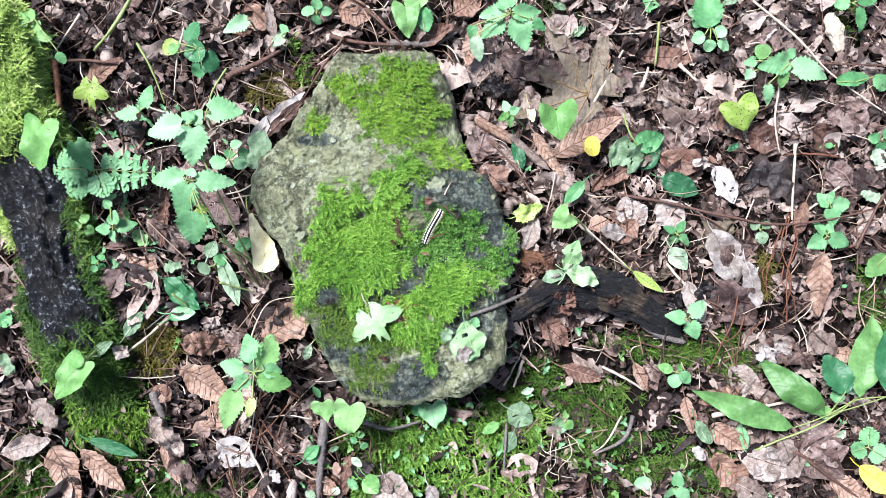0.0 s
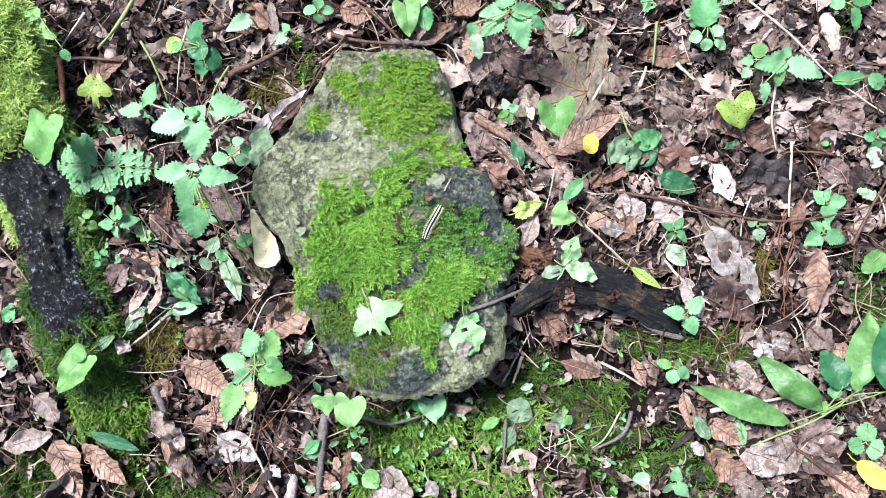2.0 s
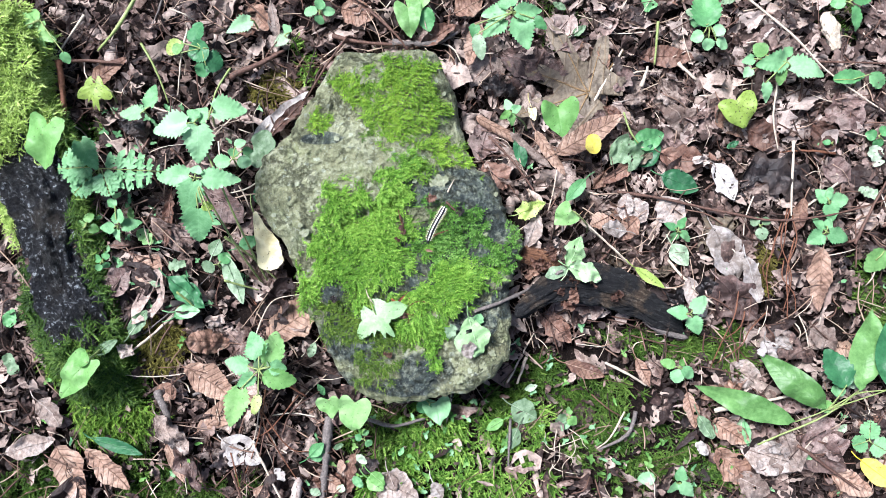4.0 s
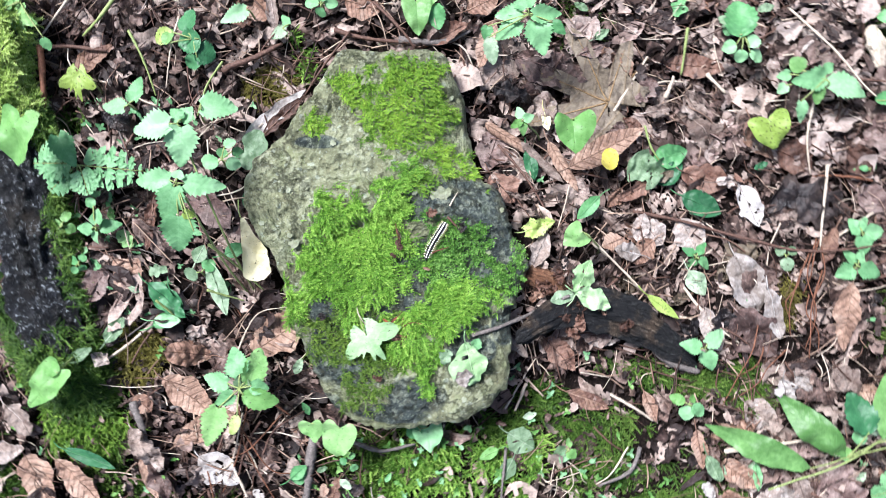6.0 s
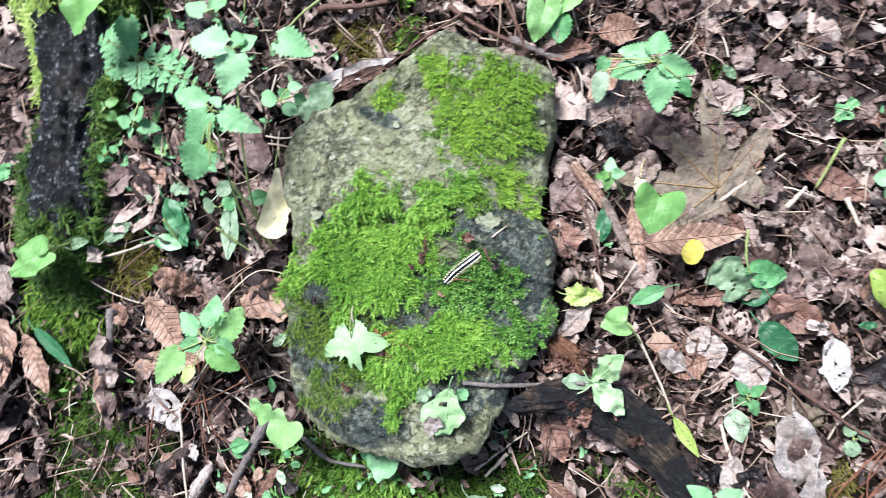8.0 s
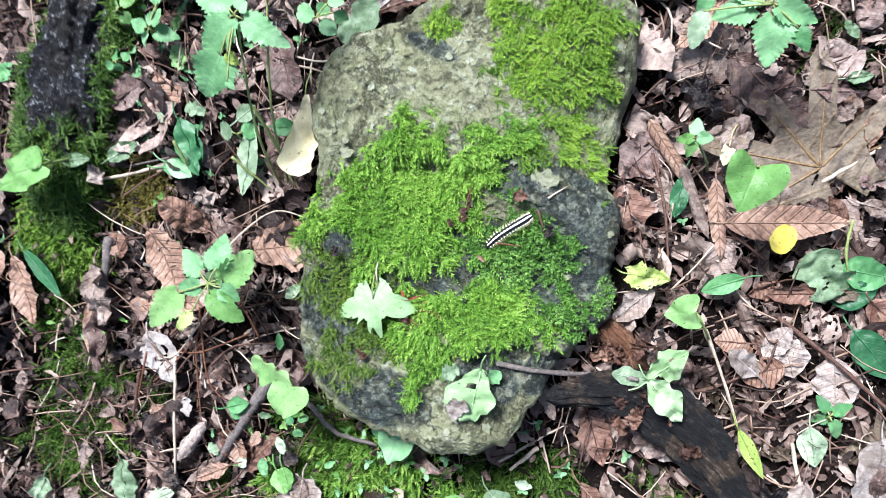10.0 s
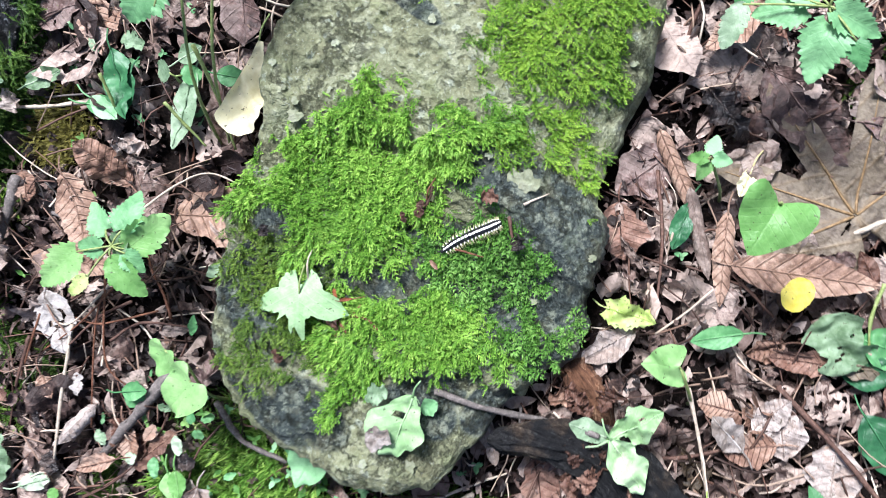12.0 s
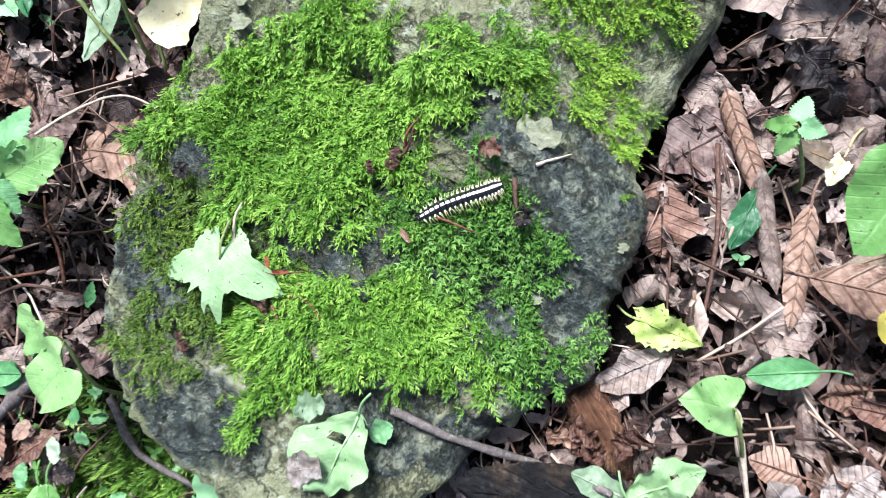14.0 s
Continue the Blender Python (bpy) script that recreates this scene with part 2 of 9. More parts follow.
# ---- materials ----
def material(name, rough=0.6, spec=0.3):
    m = bpy.data.materials.new(name)
    m.use_nodes = True
    nt = m.node_tree
    b = nt.nodes["Principled BSDF"]
    b.inputs["Roughness"].default_value = rough
    b.inputs["Specular IOR Level"].default_value = spec
    return m, nt, b


def node(nt, kind, **values):
    n = nt.nodes.new("ShaderNode" + kind)
    for key, value in values.items():
        if key in ("operation", "blend_type", "data_type", "attribute_name", "feature", "bands_direction"):
            if key == "operation":
                n.operation = value
            elif key == "blend_type":
                n.blend_type = value
            elif key == "data_type":
                n.data_type = value
            elif key == "attribute_name":
                n.attribute_name = value
            elif key == "feature":
                n.feature = value
        else:
            n.inputs[key.replace("_", " ")].default_value = value
    return n


def noise_tex(nt, scale, detail=4.0, rough=0.6, where="object"):
    co = nt.nodes.new("ShaderNodeTexCoord")
    n = node(nt, "TexNoise", Scale=scale, Detail=detail, Roughness=rough)
    nt.links.new(co.outputs["Object"], n.inputs["Vector"])
    return n.outputs["Fac"]


def ramp(nt, fac, *stops):
    r = nt.nodes.new("ShaderNodeValToRGB")
    e = r.color_ramp.elements
    while len(e) < len(stops):
        e.new(0.5)
    for k, (at, col) in enumerate(stops):
        e[k].position, e[k].color = at, (*col, 1) if len(col) == 3 else col
    nt.links.new(fac, r.inputs["Fac"])
    return r.outputs["Color"]


def mix(nt, fac, a, b, how="MIX"):
    n = nt.nodes.new("ShaderNodeMix")
    n.data_type, n.blend_type = "RGBA", how
    for sock, val in ((n.inputs["Factor"], fac), (n.inputs["A"], a), (n.inputs["B"], b)):
        if isinstance(val, (int, float)):
            sock.default_value = val
        elif isinstance(val, tuple):
            sock.default_value = (*val, 1)
        else:
            nt.links.new(val, sock)
    return n.outputs["Result"]


def calc(nt, how, a, b=0.0, c=None):
    n = nt.nodes.new("ShaderNodeMath")
    n.operation = how
    for k, val in enumerate((a, b) if c is None else (a, b, c)):
        if isinstance(val, (int, float)):
            n.inputs[k].default_value = val
        else:
            nt.links.new(val, n.inputs[k])
    return n.outputs[0]


def bump(nt, b, height, strength=0.5, distance=0.002):
    n = node(nt, "Bump", Strength=strength, Distance=distance)
    nt.links.new(height, n.inputs["Height"])
    nt.links.new(n.outputs["Normal"], b.inputs["Normal"])


def leaf_material(name, low, mid, high, vein, rough=0.5, lets=0.25, veins=9.0, speck=0.0, island=False, spec=0.3, vary=0.5, lines=0.15, dirt=0.0, slope=0.36):
    """A leaf: mottled colours, a midrib and side veins in relief, a share of the light let through."""
    m, nt, b = material(name, rough, spec)
    info = nt.nodes.new("ShaderNodeNewGeometry" if island else "ShaderNodeObjectInfo")
    rand = info.outputs["Random Per Island" if island else "Random"]
    n1, n2 = noise_tex(nt, 38, 5), noise_tex(nt, 260, 4)
    pick = calc(nt, "ADD", calc(nt, "ADD", calc(nt, "MULTIPLY", n1, 1.5 if dirt else 0.9), -0.33 if dirt else -0.03), calc(nt, "MULTIPLY", calc(nt, "SUBTRACT", rand, 0.5), vary))
    pick = calc(nt, "ADD", pick, calc(nt, "MULTIPLY", calc(nt, "SUBTRACT", n2, 0.5), 0.9 if dirt else 0.5))
    col = ramp(nt, pick, (0.12, low), (0.42, mid), (0.72, high))
    uv = nt.nodes.new("ShaderNodeUVMap")
    sep = nt.nodes.new("ShaderNodeSeparateXYZ")
    nt.links.new(uv.outputs["UV"], sep.inputs[0])
    across = calc(nt, "ABSOLUTE", calc(nt, "SUBTRACT", sep.outputs["Y"], 0.5))
    side = calc(nt, "FRACT", calc(nt, "SUBTRACT", calc(nt, "MULTIPLY", sep.outputs["X"], veins), calc(nt, "MULTIPLY", across, veins * slope)))
    side = calc(nt, "ABSOLUTE", calc(nt, "SUBTRACT", side, 0.5))
    line = calc(nt, "SUBTRACT", 1.0, calc(nt, "MULTIPLY", side, 9.0))
    rib = calc(nt, "SUBTRACT", 1.0, calc(nt, "MULTIPLY", across, 40.0))
    both = calc(nt, "MAXIMUM", calc(nt, "MAXIMUM", calc(nt, "MULTIPLY", line, 0.9), rib), 0.0)
    col = mix(nt, calc(nt, "MULTIPLY", both, lines), col, vein)
    if dirt:
        n3 = noise_tex(nt, 120, 8, 0.75)
        col = mix(nt, calc(nt, "MULTIPLY", ramp(nt, n3, (0.46, (0, 0, 0)), (0.62, (1, 1, 1))), dirt), col, (0.035, 0.02, 0.016))
    if dirt:
        n4 = noise_tex(nt, 28, 6, 0.7)
        col = mix(nt, calc(nt, "MULTIPLY", ramp(nt, n4, (0.48, (0, 0, 0)), (0.66, (1, 1, 1))), dirt * 1.2), col, (0.075, 0.055, 0.045))
    if speck:
        v = node(nt, "TexNoise", Scale=420.0, Detail=2.0, Roughness=0.5)
        co = nt.nodes.new("ShaderNodeTexCoord")
        nt.links.new(co.outputs["Object"], v.inputs["Vector"])
        spot = calc(nt, "GREATER_THAN", v.outputs["Fac"], 0.72 - speck * 0.08)
        col = mix(nt, calc(nt, "MULTIPLY", spot, 0.8), col, (0.06, 0.05, 0.03))
    nt.links.new(col, b.inputs["Base Color"])
    relief = calc(nt, "ADD", calc(nt, "MULTIPLY", both, -1.6 * lines), n2)
    if dirt:
        relief = calc(nt, "ADD", relief, calc(nt, "MULTIPLY", noise_tex(nt, 150, 5, 0.7), 1.6))
    bump(nt, b, relief, 0.8, 0.0014 if dirt else 0.0007)
    tr = nt.nodes.new("ShaderNodeBsdfTranslucent")
    nt.links.new(col, tr.inputs["Color"])
    ms = nt.nodes.new("ShaderNodeMixShader")
    ms.inputs[0].default_value = lets
    nt.links.new(b.outputs[0], ms.inputs[1])
    nt.links.new(tr.outputs[0], ms.inputs[2])
    nt.links.new(ms.outputs[0], nt.nodes["Material Output"].inputs["Surface"])
    return m


# dead leaves
DEAD = {
    "litter": leaf_material("litter_leaf", (0.022, 0.013, 0.012), (0.165, 0.105, 0.086), (0.46, 0.36, 0.305), (0.06, 0.038, 0.03), 0.48, 0.05, island=True, vary=1.25, spec=0.35, lines=0.2, dirt=0.38),
    "dry": leaf_material("dry_leaf", (0.08, 0.052, 0.044), (0.26, 0.180, 0.155), (0.48, 0.39, 0.345), (0.16, 0.11, 0.09), 0.5, 0.08, island=True, vary=1.1, lines=0.2, dirt=0.35),
    "crumb": leaf_material("leaf_crumbs", (0.010, 0.007, 0.007), (0.070, 0.042, 0.036), (0.27, 0.19, 0.16), (0.05, 0.03, 0.025), 0.5, 0.03, island=True, vary=1.1, spec=0.25, lines=0.1, dirt=0.4),
    "brown": leaf_material("brown_leaf", (0.045, 0.022, 0.016), (0.15, 0.075, 0.052), (0.32, 0.19, 0.14), (0.09, 0.05, 0.035), 0.45, 0.08, lines=0.3, dirt=0.4),
    # tan and rose: the dark vein lines also paint the shade in the pleats
    "tan": leaf_material("tan_leaf", (0.13, 0.068, 0.050), (0.30, 0.175, 0.120), (0.50, 0.345, 0.26), (0.05, 0.024, 0.015), 0.45, 0.12, lines=0.5, dirt=0.22),
    "rose": leaf_material("rose_tan_leaf", (0.17, 0.10, 0.072), (0.35, 0.22, 0.155), (0.52, 0.37, 0.28), (0.07, 0.036, 0.024), 0.42, 0.12, lines=0.5, dirt=0.15, vary=0.15),
    "mauve": leaf_material("mauve_leaf", (0.040, 0.025, 0.022), (0.15, 0.094, 0.082), (0.36, 0.27, 0.24), (0.08, 0.05, 0.042), 0.42, 0.06, lines=0.22, dirt=0.45),
    "lichen": leaf_material("lichen_crust", (0.17, 0.185, 0.115), (0.28, 0.305, 0.205), (0.41, 0.445, 0.33), (0.4, 0.45, 0.4), 0.8, 0.0, lines=0.0, dirt=0.3, spec=0.1),
    "umber": leaf_material("umber_leaf", (0.028, 0.021, 0.014), (0.085, 0.066, 0.044), (0.21, 0.17, 0.12), (0.30, 0.20, 0.10), 0.42, 0.08, lines=0.3, dirt=0.4),
    "dark": leaf_material("dark_leaf", (0.008, 0.007, 0.008), (0.022, 0.018, 0.018), (0.085, 0.065, 0.058), (0.015, 0.014, 0.014), 0.35, 0.02, lines=0.28, dirt=0.3),
    "pale": leaf_material("pale_leaf", (0.14, 0.098, 0.080), (0.35, 0.275, 0.23), (0.60, 0.52, 0.47), (0.28, 0.21, 0.17), 0.5, 0.12, speck=0.4, lines=0.28, dirt=0.45),
    "rusty": leaf_material("rust_scale", (0.10, 0.028, 0.012), (0.24, 0.075, 0.03), (0.42, 0.17, 0.07), (0.3, 0.1, 0.05), 0.45, 0.1, lines=0.1, dirt=0.1),
    "white": leaf_material("white_leaf", (0.20, 0.165, 0.14), (0.42, 0.38, 0.35), (0.62, 0.59, 0.56), (0.50, 0.45, 0.4), 0.5, 0.15, lines=0.12, dirt=0.25),
}
GREEN = {
    "green": leaf_material("green_leaf", (0.06, 0.19, 0.07), (0.12, 0.32, 0.12), (0.22, 0.45, 0.20), (0.23, 0.44, 0.2), 0.4, 0.25, veins=6.5, slope=0.72, lines=0.11),
    "mint": leaf_material("mint_leaf", (0.12, 0.29, 0.12), (0.22, 0.45, 0.21), (0.33, 0.56, 0.31), (0.30, 0.55, 0.31), 0.42, 0.25, veins=6.5, slope=0.72, lines=0.11),
    "pearl": leaf_material("pearl_leaf", (0.24, 0.40, 0.18), (0.38, 0.55, 0.30), (0.55, 0.66, 0.44), (0.46, 0.64, 0.45), 0.45, 0.2, speck=0.15, veins=6.5, slope=0.72, lines=0.11),
    "lime": leaf_material("lime_leaf", (0.135, 0.31, 0.08), (0.215, 0.43, 0.135), (0.33, 0.55, 0.22), (0.34, 0.54, 0.22), 0.42, 0.3, speck=0.15, veins=6.5, slope=0.72, lines=0.11),
    "grass": leaf_material("grass_leaf", (0.08, 0.19, 0.05), (0.17, 0.34, 0.11), (0.30, 0.48, 0.21), (0.22, 0.42, 0.15), 0.38, 0.25, veins=14.0),
    "deep": leaf_material("deep_leaf", (0.02, 0.085, 0.035), (0.045, 0.16, 0.065), (0.10, 0.26, 0.11), (0.10, 0.25, 0.1), 0.38, 0.15, veins=6.5, slope=0.72, lines=0.11),
    "celadon": leaf_material("celadon_leaf", (0.10, 0.17, 0.085), (0.23, 0.33, 0.20), (0.46, 0.55, 0.40), (0.36, 0.46, 0.32), 0.48, 0.2, speck=0.3, veins=6.5, slope=0.72, lines=0.11),
    "yellow": leaf_material("yellow_leaf", (0.62, 0.46, 0.04), (0.80, 0.64, 0.06), (0.86, 0.74, 0.15), (0.85, 0.72, 0.2), 0.4, 0.25, speck=0.5, veins=6.5, slope=0.72, lines=0.11),
    "yellowgreen": leaf_material("yellowgreen_leaf", (0.23, 0.34, 0.06), (0.36, 0.48, 0.12), (0.52, 0.61, 0.25), (0.48, 0.57, 0.25), 0.42, 0.25, speck=1.0, veins=6.5, slope=0.72, lines=0.11),
    "cream": leaf_material("cream_leaf", (0.40, 0.32, 0.12), (0.62, 0.55, 0.28), (0.78, 0.73, 0.48), (0.62, 0.58, 0.36), 0.45, 0.15, speck=0.3, veins=6.5, slope=0.72, lines=0.11),
}

SPROUT = {
    "mint": leaf_material("mint_sprout", (0.09, 0.23, 0.09), (0.19, 0.40, 0.18), (0.33, 0.56, 0.31), (0.30, 0.55, 0.31), 0.42, 0.25, island=True),
    "grass": leaf_material("grass_sprout", (0.05, 0.14, 0.025), (0.12, 0.28, 0.06), (0.26, 0.45, 0.14), (0.22, 0.42, 0.15), 0.4, 0.25, island=True),
    "green": leaf_material("green_sprout", (0.05, 0.15, 0.06), (0.12, 0.29, 0.12), (0.25, 0.44, 0.22), (0.2, 0.4, 0.2), 0.4, 0.2, island=True),
}


def wood_material(name, low, mid, high, along=(6, 60, 60), rough=0.75, depth=0.003, scale=1.0, grain=False):
    m, nt, b = material(name, rough, 0.25)
    co = nt.nodes.new("ShaderNodeTexCoord")
    mp = node(nt, "Mapping", Scale=along)
    nt.links.new(co.outputs["UV" if grain else "Object"], mp.inputs["Vector"])
    n = node(nt, "TexNoise", Scale=4.0 * scale, Detail=8.0, Roughness=0.7)
    nt.links.new(mp.outputs[0], n.inputs["Vector"])
    n2 = noise_tex(nt, 90 * scale, 6, 0.7)
    both = calc(nt, "ADD", calc(nt, "MULTIPLY", n.outputs["Fac"], 0.6), calc(nt, "MULTIPLY", n2, 0.4))
    nt.links.new(ramp(nt, both, (0.36, low), (0.53, mid), (0.66, high)), b.inputs["Base Color"])
    bump(nt, b, both, 0.9, depth)
    return m


def bark_material():
    """Wet black bark: craggy, with a bluish sheen and small whitish specks that also paint in its highlights."""
    m, nt, b = material("black_bark", 0.4, 0.5)
    n1, n2, n3 = noise_tex(nt, 48, 9, 0.75), noise_tex(nt, 230, 4, 0.65), noise_tex(nt, 20, 4)
    col = ramp(nt, n1, (0.40, (0.0015, 0.0015, 0.002)), (0.54, (0.010, 0.011, 0.014)), (0.68, (0.080, 0.084, 0.095)))
    moist = ramp(nt, n3, (0.55, (0, 0, 0)), (0.70, (1, 1, 1)))
    col = mix(nt, calc(nt, "MULTIPLY", moist, 0.6), col, (0.055, 0.042, 0.028))
    fleck = calc(nt, "MULTIPLY", ramp(nt, n2, (0.55, (0, 0, 0)), (0.62, (1, 1, 1))), ramp(nt, n1, (0.45, (0, 0, 0)), (0.58, (1, 1, 1))))
    col = mix(nt, fleck, col, (0.46, 0.50, 0.52))
    nt.links.new(col, b.inputs["Base Color"])
    bump(nt, b, calc(nt, "ADD", n1, calc(nt, "MULTIPLY", n2, 0.4)), 1.0, 0.022)
    return m


def rotten_material():
    """Old soft wood: black outside, brown and grey where the grain is laid open."""
    m, nt, b = material("rotten_wood", 0.6, 0.3)
    uv = nt.nodes.new("ShaderNodeUVMap")
    mp = node(nt, "Mapping", Scale=(9, 120, 1))
    nt.links.new(uv.outputs["UV"], mp.inputs["Vector"])
    g = node(nt, "TexNoise", Scale=4.0, Detail=8.0, Roughness=0.72, Distortion=0.6)
    nt.links.new(mp.outputs[0], g.inputs["Vector"])
    n1, n2 = noise_tex(nt, 30, 5, 0.6), noise_tex(nt, 260, 6, 0.7)
    both = calc(nt, "ADD", calc(nt, "MULTIPLY", g.outputs["Fac"], 0.55), calc(nt, "MULTIPLY", n2, 0.45))
    black = ramp(nt, both, (0.38, (0.005, 0.005, 0.006)), (0.54, (0.018, 0.018, 0.019)), (0.68, (0.10, 0.10, 0.10)))
    brown = ramp(nt, both, (0.36, (0.016, 0.011, 0.008)), (0.50, (0.085, 0.058, 0.038)), (0.64, (0.30, 0.24, 0.17)))
    col = mix(nt, ramp(nt, n1, (0.52, (0, 0, 0)), (0.66, (1, 1, 1))), black, brown)
    nt.links.new(col, b.inputs["Base Color"])
    bump(nt, b, calc(nt, "ADD", both, calc(nt, "MULTIPLY", n1, 0.8)), 1.0, 0.012)
    return m


BARK, ROTTEN = bark_material(), rotten_material()
SPLINTER = wood_material("splinter_wood", (0.03, 0.014, 0.008), (0.14, 0.065, 0.035), (0.40, 0.26, 0.16), (8, 120, 1), 0.7, 0.006, grain=True)
TWIG = {
    "grey": wood_material("grey_twig", (0.06, 0.055, 0.05), (0.14, 0.12, 0.11), (0.28, 0.25, 0.23), (40, 40, 40), 0.7, 0.001, 3),
    "brown": wood_material("brown_twig", (0.04, 0.022, 0.016), (0.11, 0.06, 0.045), (0.22, 0.14, 0.10), (40, 40, 40), 0.6, 0.001, 3),
    "pale": wood_material("pale_twig", (0.30, 0.24, 0.18), (0.50, 0.42, 0.33), (0.66, 0.60, 0.50), (40, 40, 40), 0.6, 0.001, 3),
    "rust": wood_material("rust_twig", (0.06, 0.024, 0.014), (0.16, 0.068, 0.038), (0.30, 0.16, 0.10), (40, 40, 40), 0.6, 0.001, 3),
    "ochre": wood_material("ochre_twig", (0.10, 0.062, 0.030), (0.24, 0.155, 0.075), (0.40, 0.28, 0.15), (40, 40, 40), 0.55, 0.0006, 3),
    "stem": wood_material("green_stem", (0.14, 0.18, 0.05), (0.25, 0.31, 0.11), (0.40, 0.45, 0.22), (40, 40, 40), 0.45, 0.0005, 3),
}


def fibre_material():
    """Dry stalks and root fibres, each from dark brown to straw."""
    m, nt, b = material("fibre", 0.6, 0.3)
    geo = nt.nodes.new("ShaderNodeNewGeometry")
    nt.links.new(ramp(nt, geo.outputs["Random Per Island"], (0.1, (0.03, 0.017, 0.013)), (0.55, (0.13, 0.07, 0.05)), (0.8, (0.36, 0.26, 0.19)), (1.0, (0.6, 0.52, 0.42))), b.inputs["Base Color"])
    return m


FIBRE = fibre_material()


def soil_material():
    m, nt, b = material("soil", 0.85, 0.12)
    n1, n2 = noise_tex(nt, 14, 6), noise_tex(nt, 380, 8, 0.8)
    col = ramp(nt, n2, (0.36, (0.004, 0.003, 0.003)), (0.52, (0.018, 0.012, 0.010)), (0.68, (0.085, 0.055, 0.045)))
    col = mix(nt, calc(nt, "MULTIPLY", n1, 0.4), col, (0.03, 0.021, 0.017))
    nt.links.new(col, b.inputs["Base Color"])
    bump(nt, b, calc(nt, "ADD", n2, n1), 1.0, 0.010)
    return m


def stone_material():
    """Weathered rock: olive grey crust, pale lichen specks, and wet dark slate where tone is high."""
    m, nt, b = material("rock", 0.8, 0.3)
    n1, n2, n3 = noise_tex(nt, 22, 7, 0.65), noise_tex(nt, 150, 6, 0.7), noise_tex(nt, 520, 3, 0.6)
    crust = ramp(nt, calc(nt, "ADD", calc(nt, "MULTIPLY", n1, 0.55), calc(nt, "MULTIPLY", n2, 0.45)),
                 (0.36, (0.085, 0.090, 0.048)), (0.50, (0.235, 0.250, 0.145)), (0.64, (0.47, 0.49, 0.34)))
    slate = ramp(nt, calc(nt, "ADD", calc(nt, "MULTIPLY", n2, 0.6), calc(nt, "MULTIPLY", n1, 0.4)),
                 (0.37, (0.013, 0.018, 0.017)), (0.50, (0.048, 0.062, 0.058)), (0.63, (0.19, 0.22, 0.18)))
    at = node(nt, "Attribute", attribute_name="tone")
    wet = calc(nt, "ADD", at.outputs["Fac"], calc(nt, "MULTIPLY", calc(nt, "SUBTRACT", n1, 0.5), 1.3))
    wet = ramp(nt, wet, (0.42, (0, 0, 0)), (0.60, (1, 1, 1)))
    col = mix(nt, wet, crust, slate)
    v = node(nt, "TexVoronoi", Scale=95.0)
    co = nt.nodes.new("ShaderNodeTexCoord")
    nt.links.new(co.outputs["Object"], v.inputs["Vector"])
    spot = calc(nt, "MULTIPLY", calc(nt, "LESS_THAN", calc(nt, "ADD", v.outputs["Distance"], calc(nt, "MULTIPLY", n3, 0.35)), 0.42), calc(nt, "GREATER_THAN", n1, 0.46))
    col = mix(nt, calc(nt, "MULTIPLY", spot, calc(nt, "SUBTRACT", 0.4, calc(nt, "MULTIPLY", wet, 0.3))), col, (0.46, 0.52, 0.44))
    ochre = ramp(nt, noise_tex(nt, 60, 4), (0.54, (0, 0, 0)), (0.66, (1, 1, 1)))
    col = mix(nt, calc(nt, "MULTIPLY", ochre, 0.25), col, (0.33, 0.31, 0.17))
    fleck = calc(nt, "GREATER_THAN", noise_tex(nt, 330, 3, 0.6), 0.64)
    col = mix(nt, calc(nt, "MULTIPLY", fleck, calc(nt, "SUBTRACT", 0.4, calc(nt, "MULTIPLY", wet, 0.2))), col, (0.44, 0.47, 0.40))
    blot = ramp(nt, noise_tex(nt, 75, 7, 0.75), (0.53, (0, 0, 0)), (0.60, (1, 1, 1)))
    col = mix(nt, calc(nt, "MULTIPLY", calc(nt, "MULTIPLY", blot, wet), 0.55), col, (0.26, 0.285, 0.21))
    seam = calc(nt, "ABSOLUTE", calc(nt, "SUBTRACT", noise_tex(nt, 34, 9, 0.72), 0.5))
    seam = calc(nt, "MULTIPLY", ramp(nt, seam, (0.0, (1, 1, 1)), (0.022, (0, 0, 0))), ramp(nt, noise_tex(nt, 18, 3), (0.42, (0, 0, 0)), (0.56, (1, 1, 1))))
    col = mix(nt, calc(nt, "MULTIPLY", seam, 0.5), col, (0.07, 0.072, 0.038))
    green = ramp(nt, noise_tex(nt, 46, 6, 0.7), (0.52, (0, 0, 0)), (0.64, (1, 1, 1)))
    col = mix(nt, calc(nt, "MULTIPLY", green, calc(nt, "SUBTRACT", 0.38, calc(nt, "MULTIPLY", wet, 0.2))), col, (0.20, 0.24, 0.10))
    pits = calc(nt, "LESS_THAN", noise_tex(nt, 240, 4, 0.6), 0.36)
    col = mix(nt, calc(nt, "MULTIPLY", pits, 0.2), col, (0.04, 0.04, 0.03))
    nt.links.new(col, b.inputs["Base Color"])
    nt.links.new(ramp(nt, wet, (0, (0.8, 0.8, 0.8)), (1, (0.5, 0.5, 0.5))), b.inputs["Roughness"])
    bump(nt, b, calc(nt, "SUBTRACT", calc(nt, "ADD", calc(nt, "MULTIPLY", n1, 2.2), calc(nt, "ADD", calc(nt, "MULTIPLY", n2, 1.0), calc(nt, "MULTIPLY", n3, 0.45))), calc(nt, "MULTIPLY", seam, 0.5)), 1.0, 0.006)
    return m


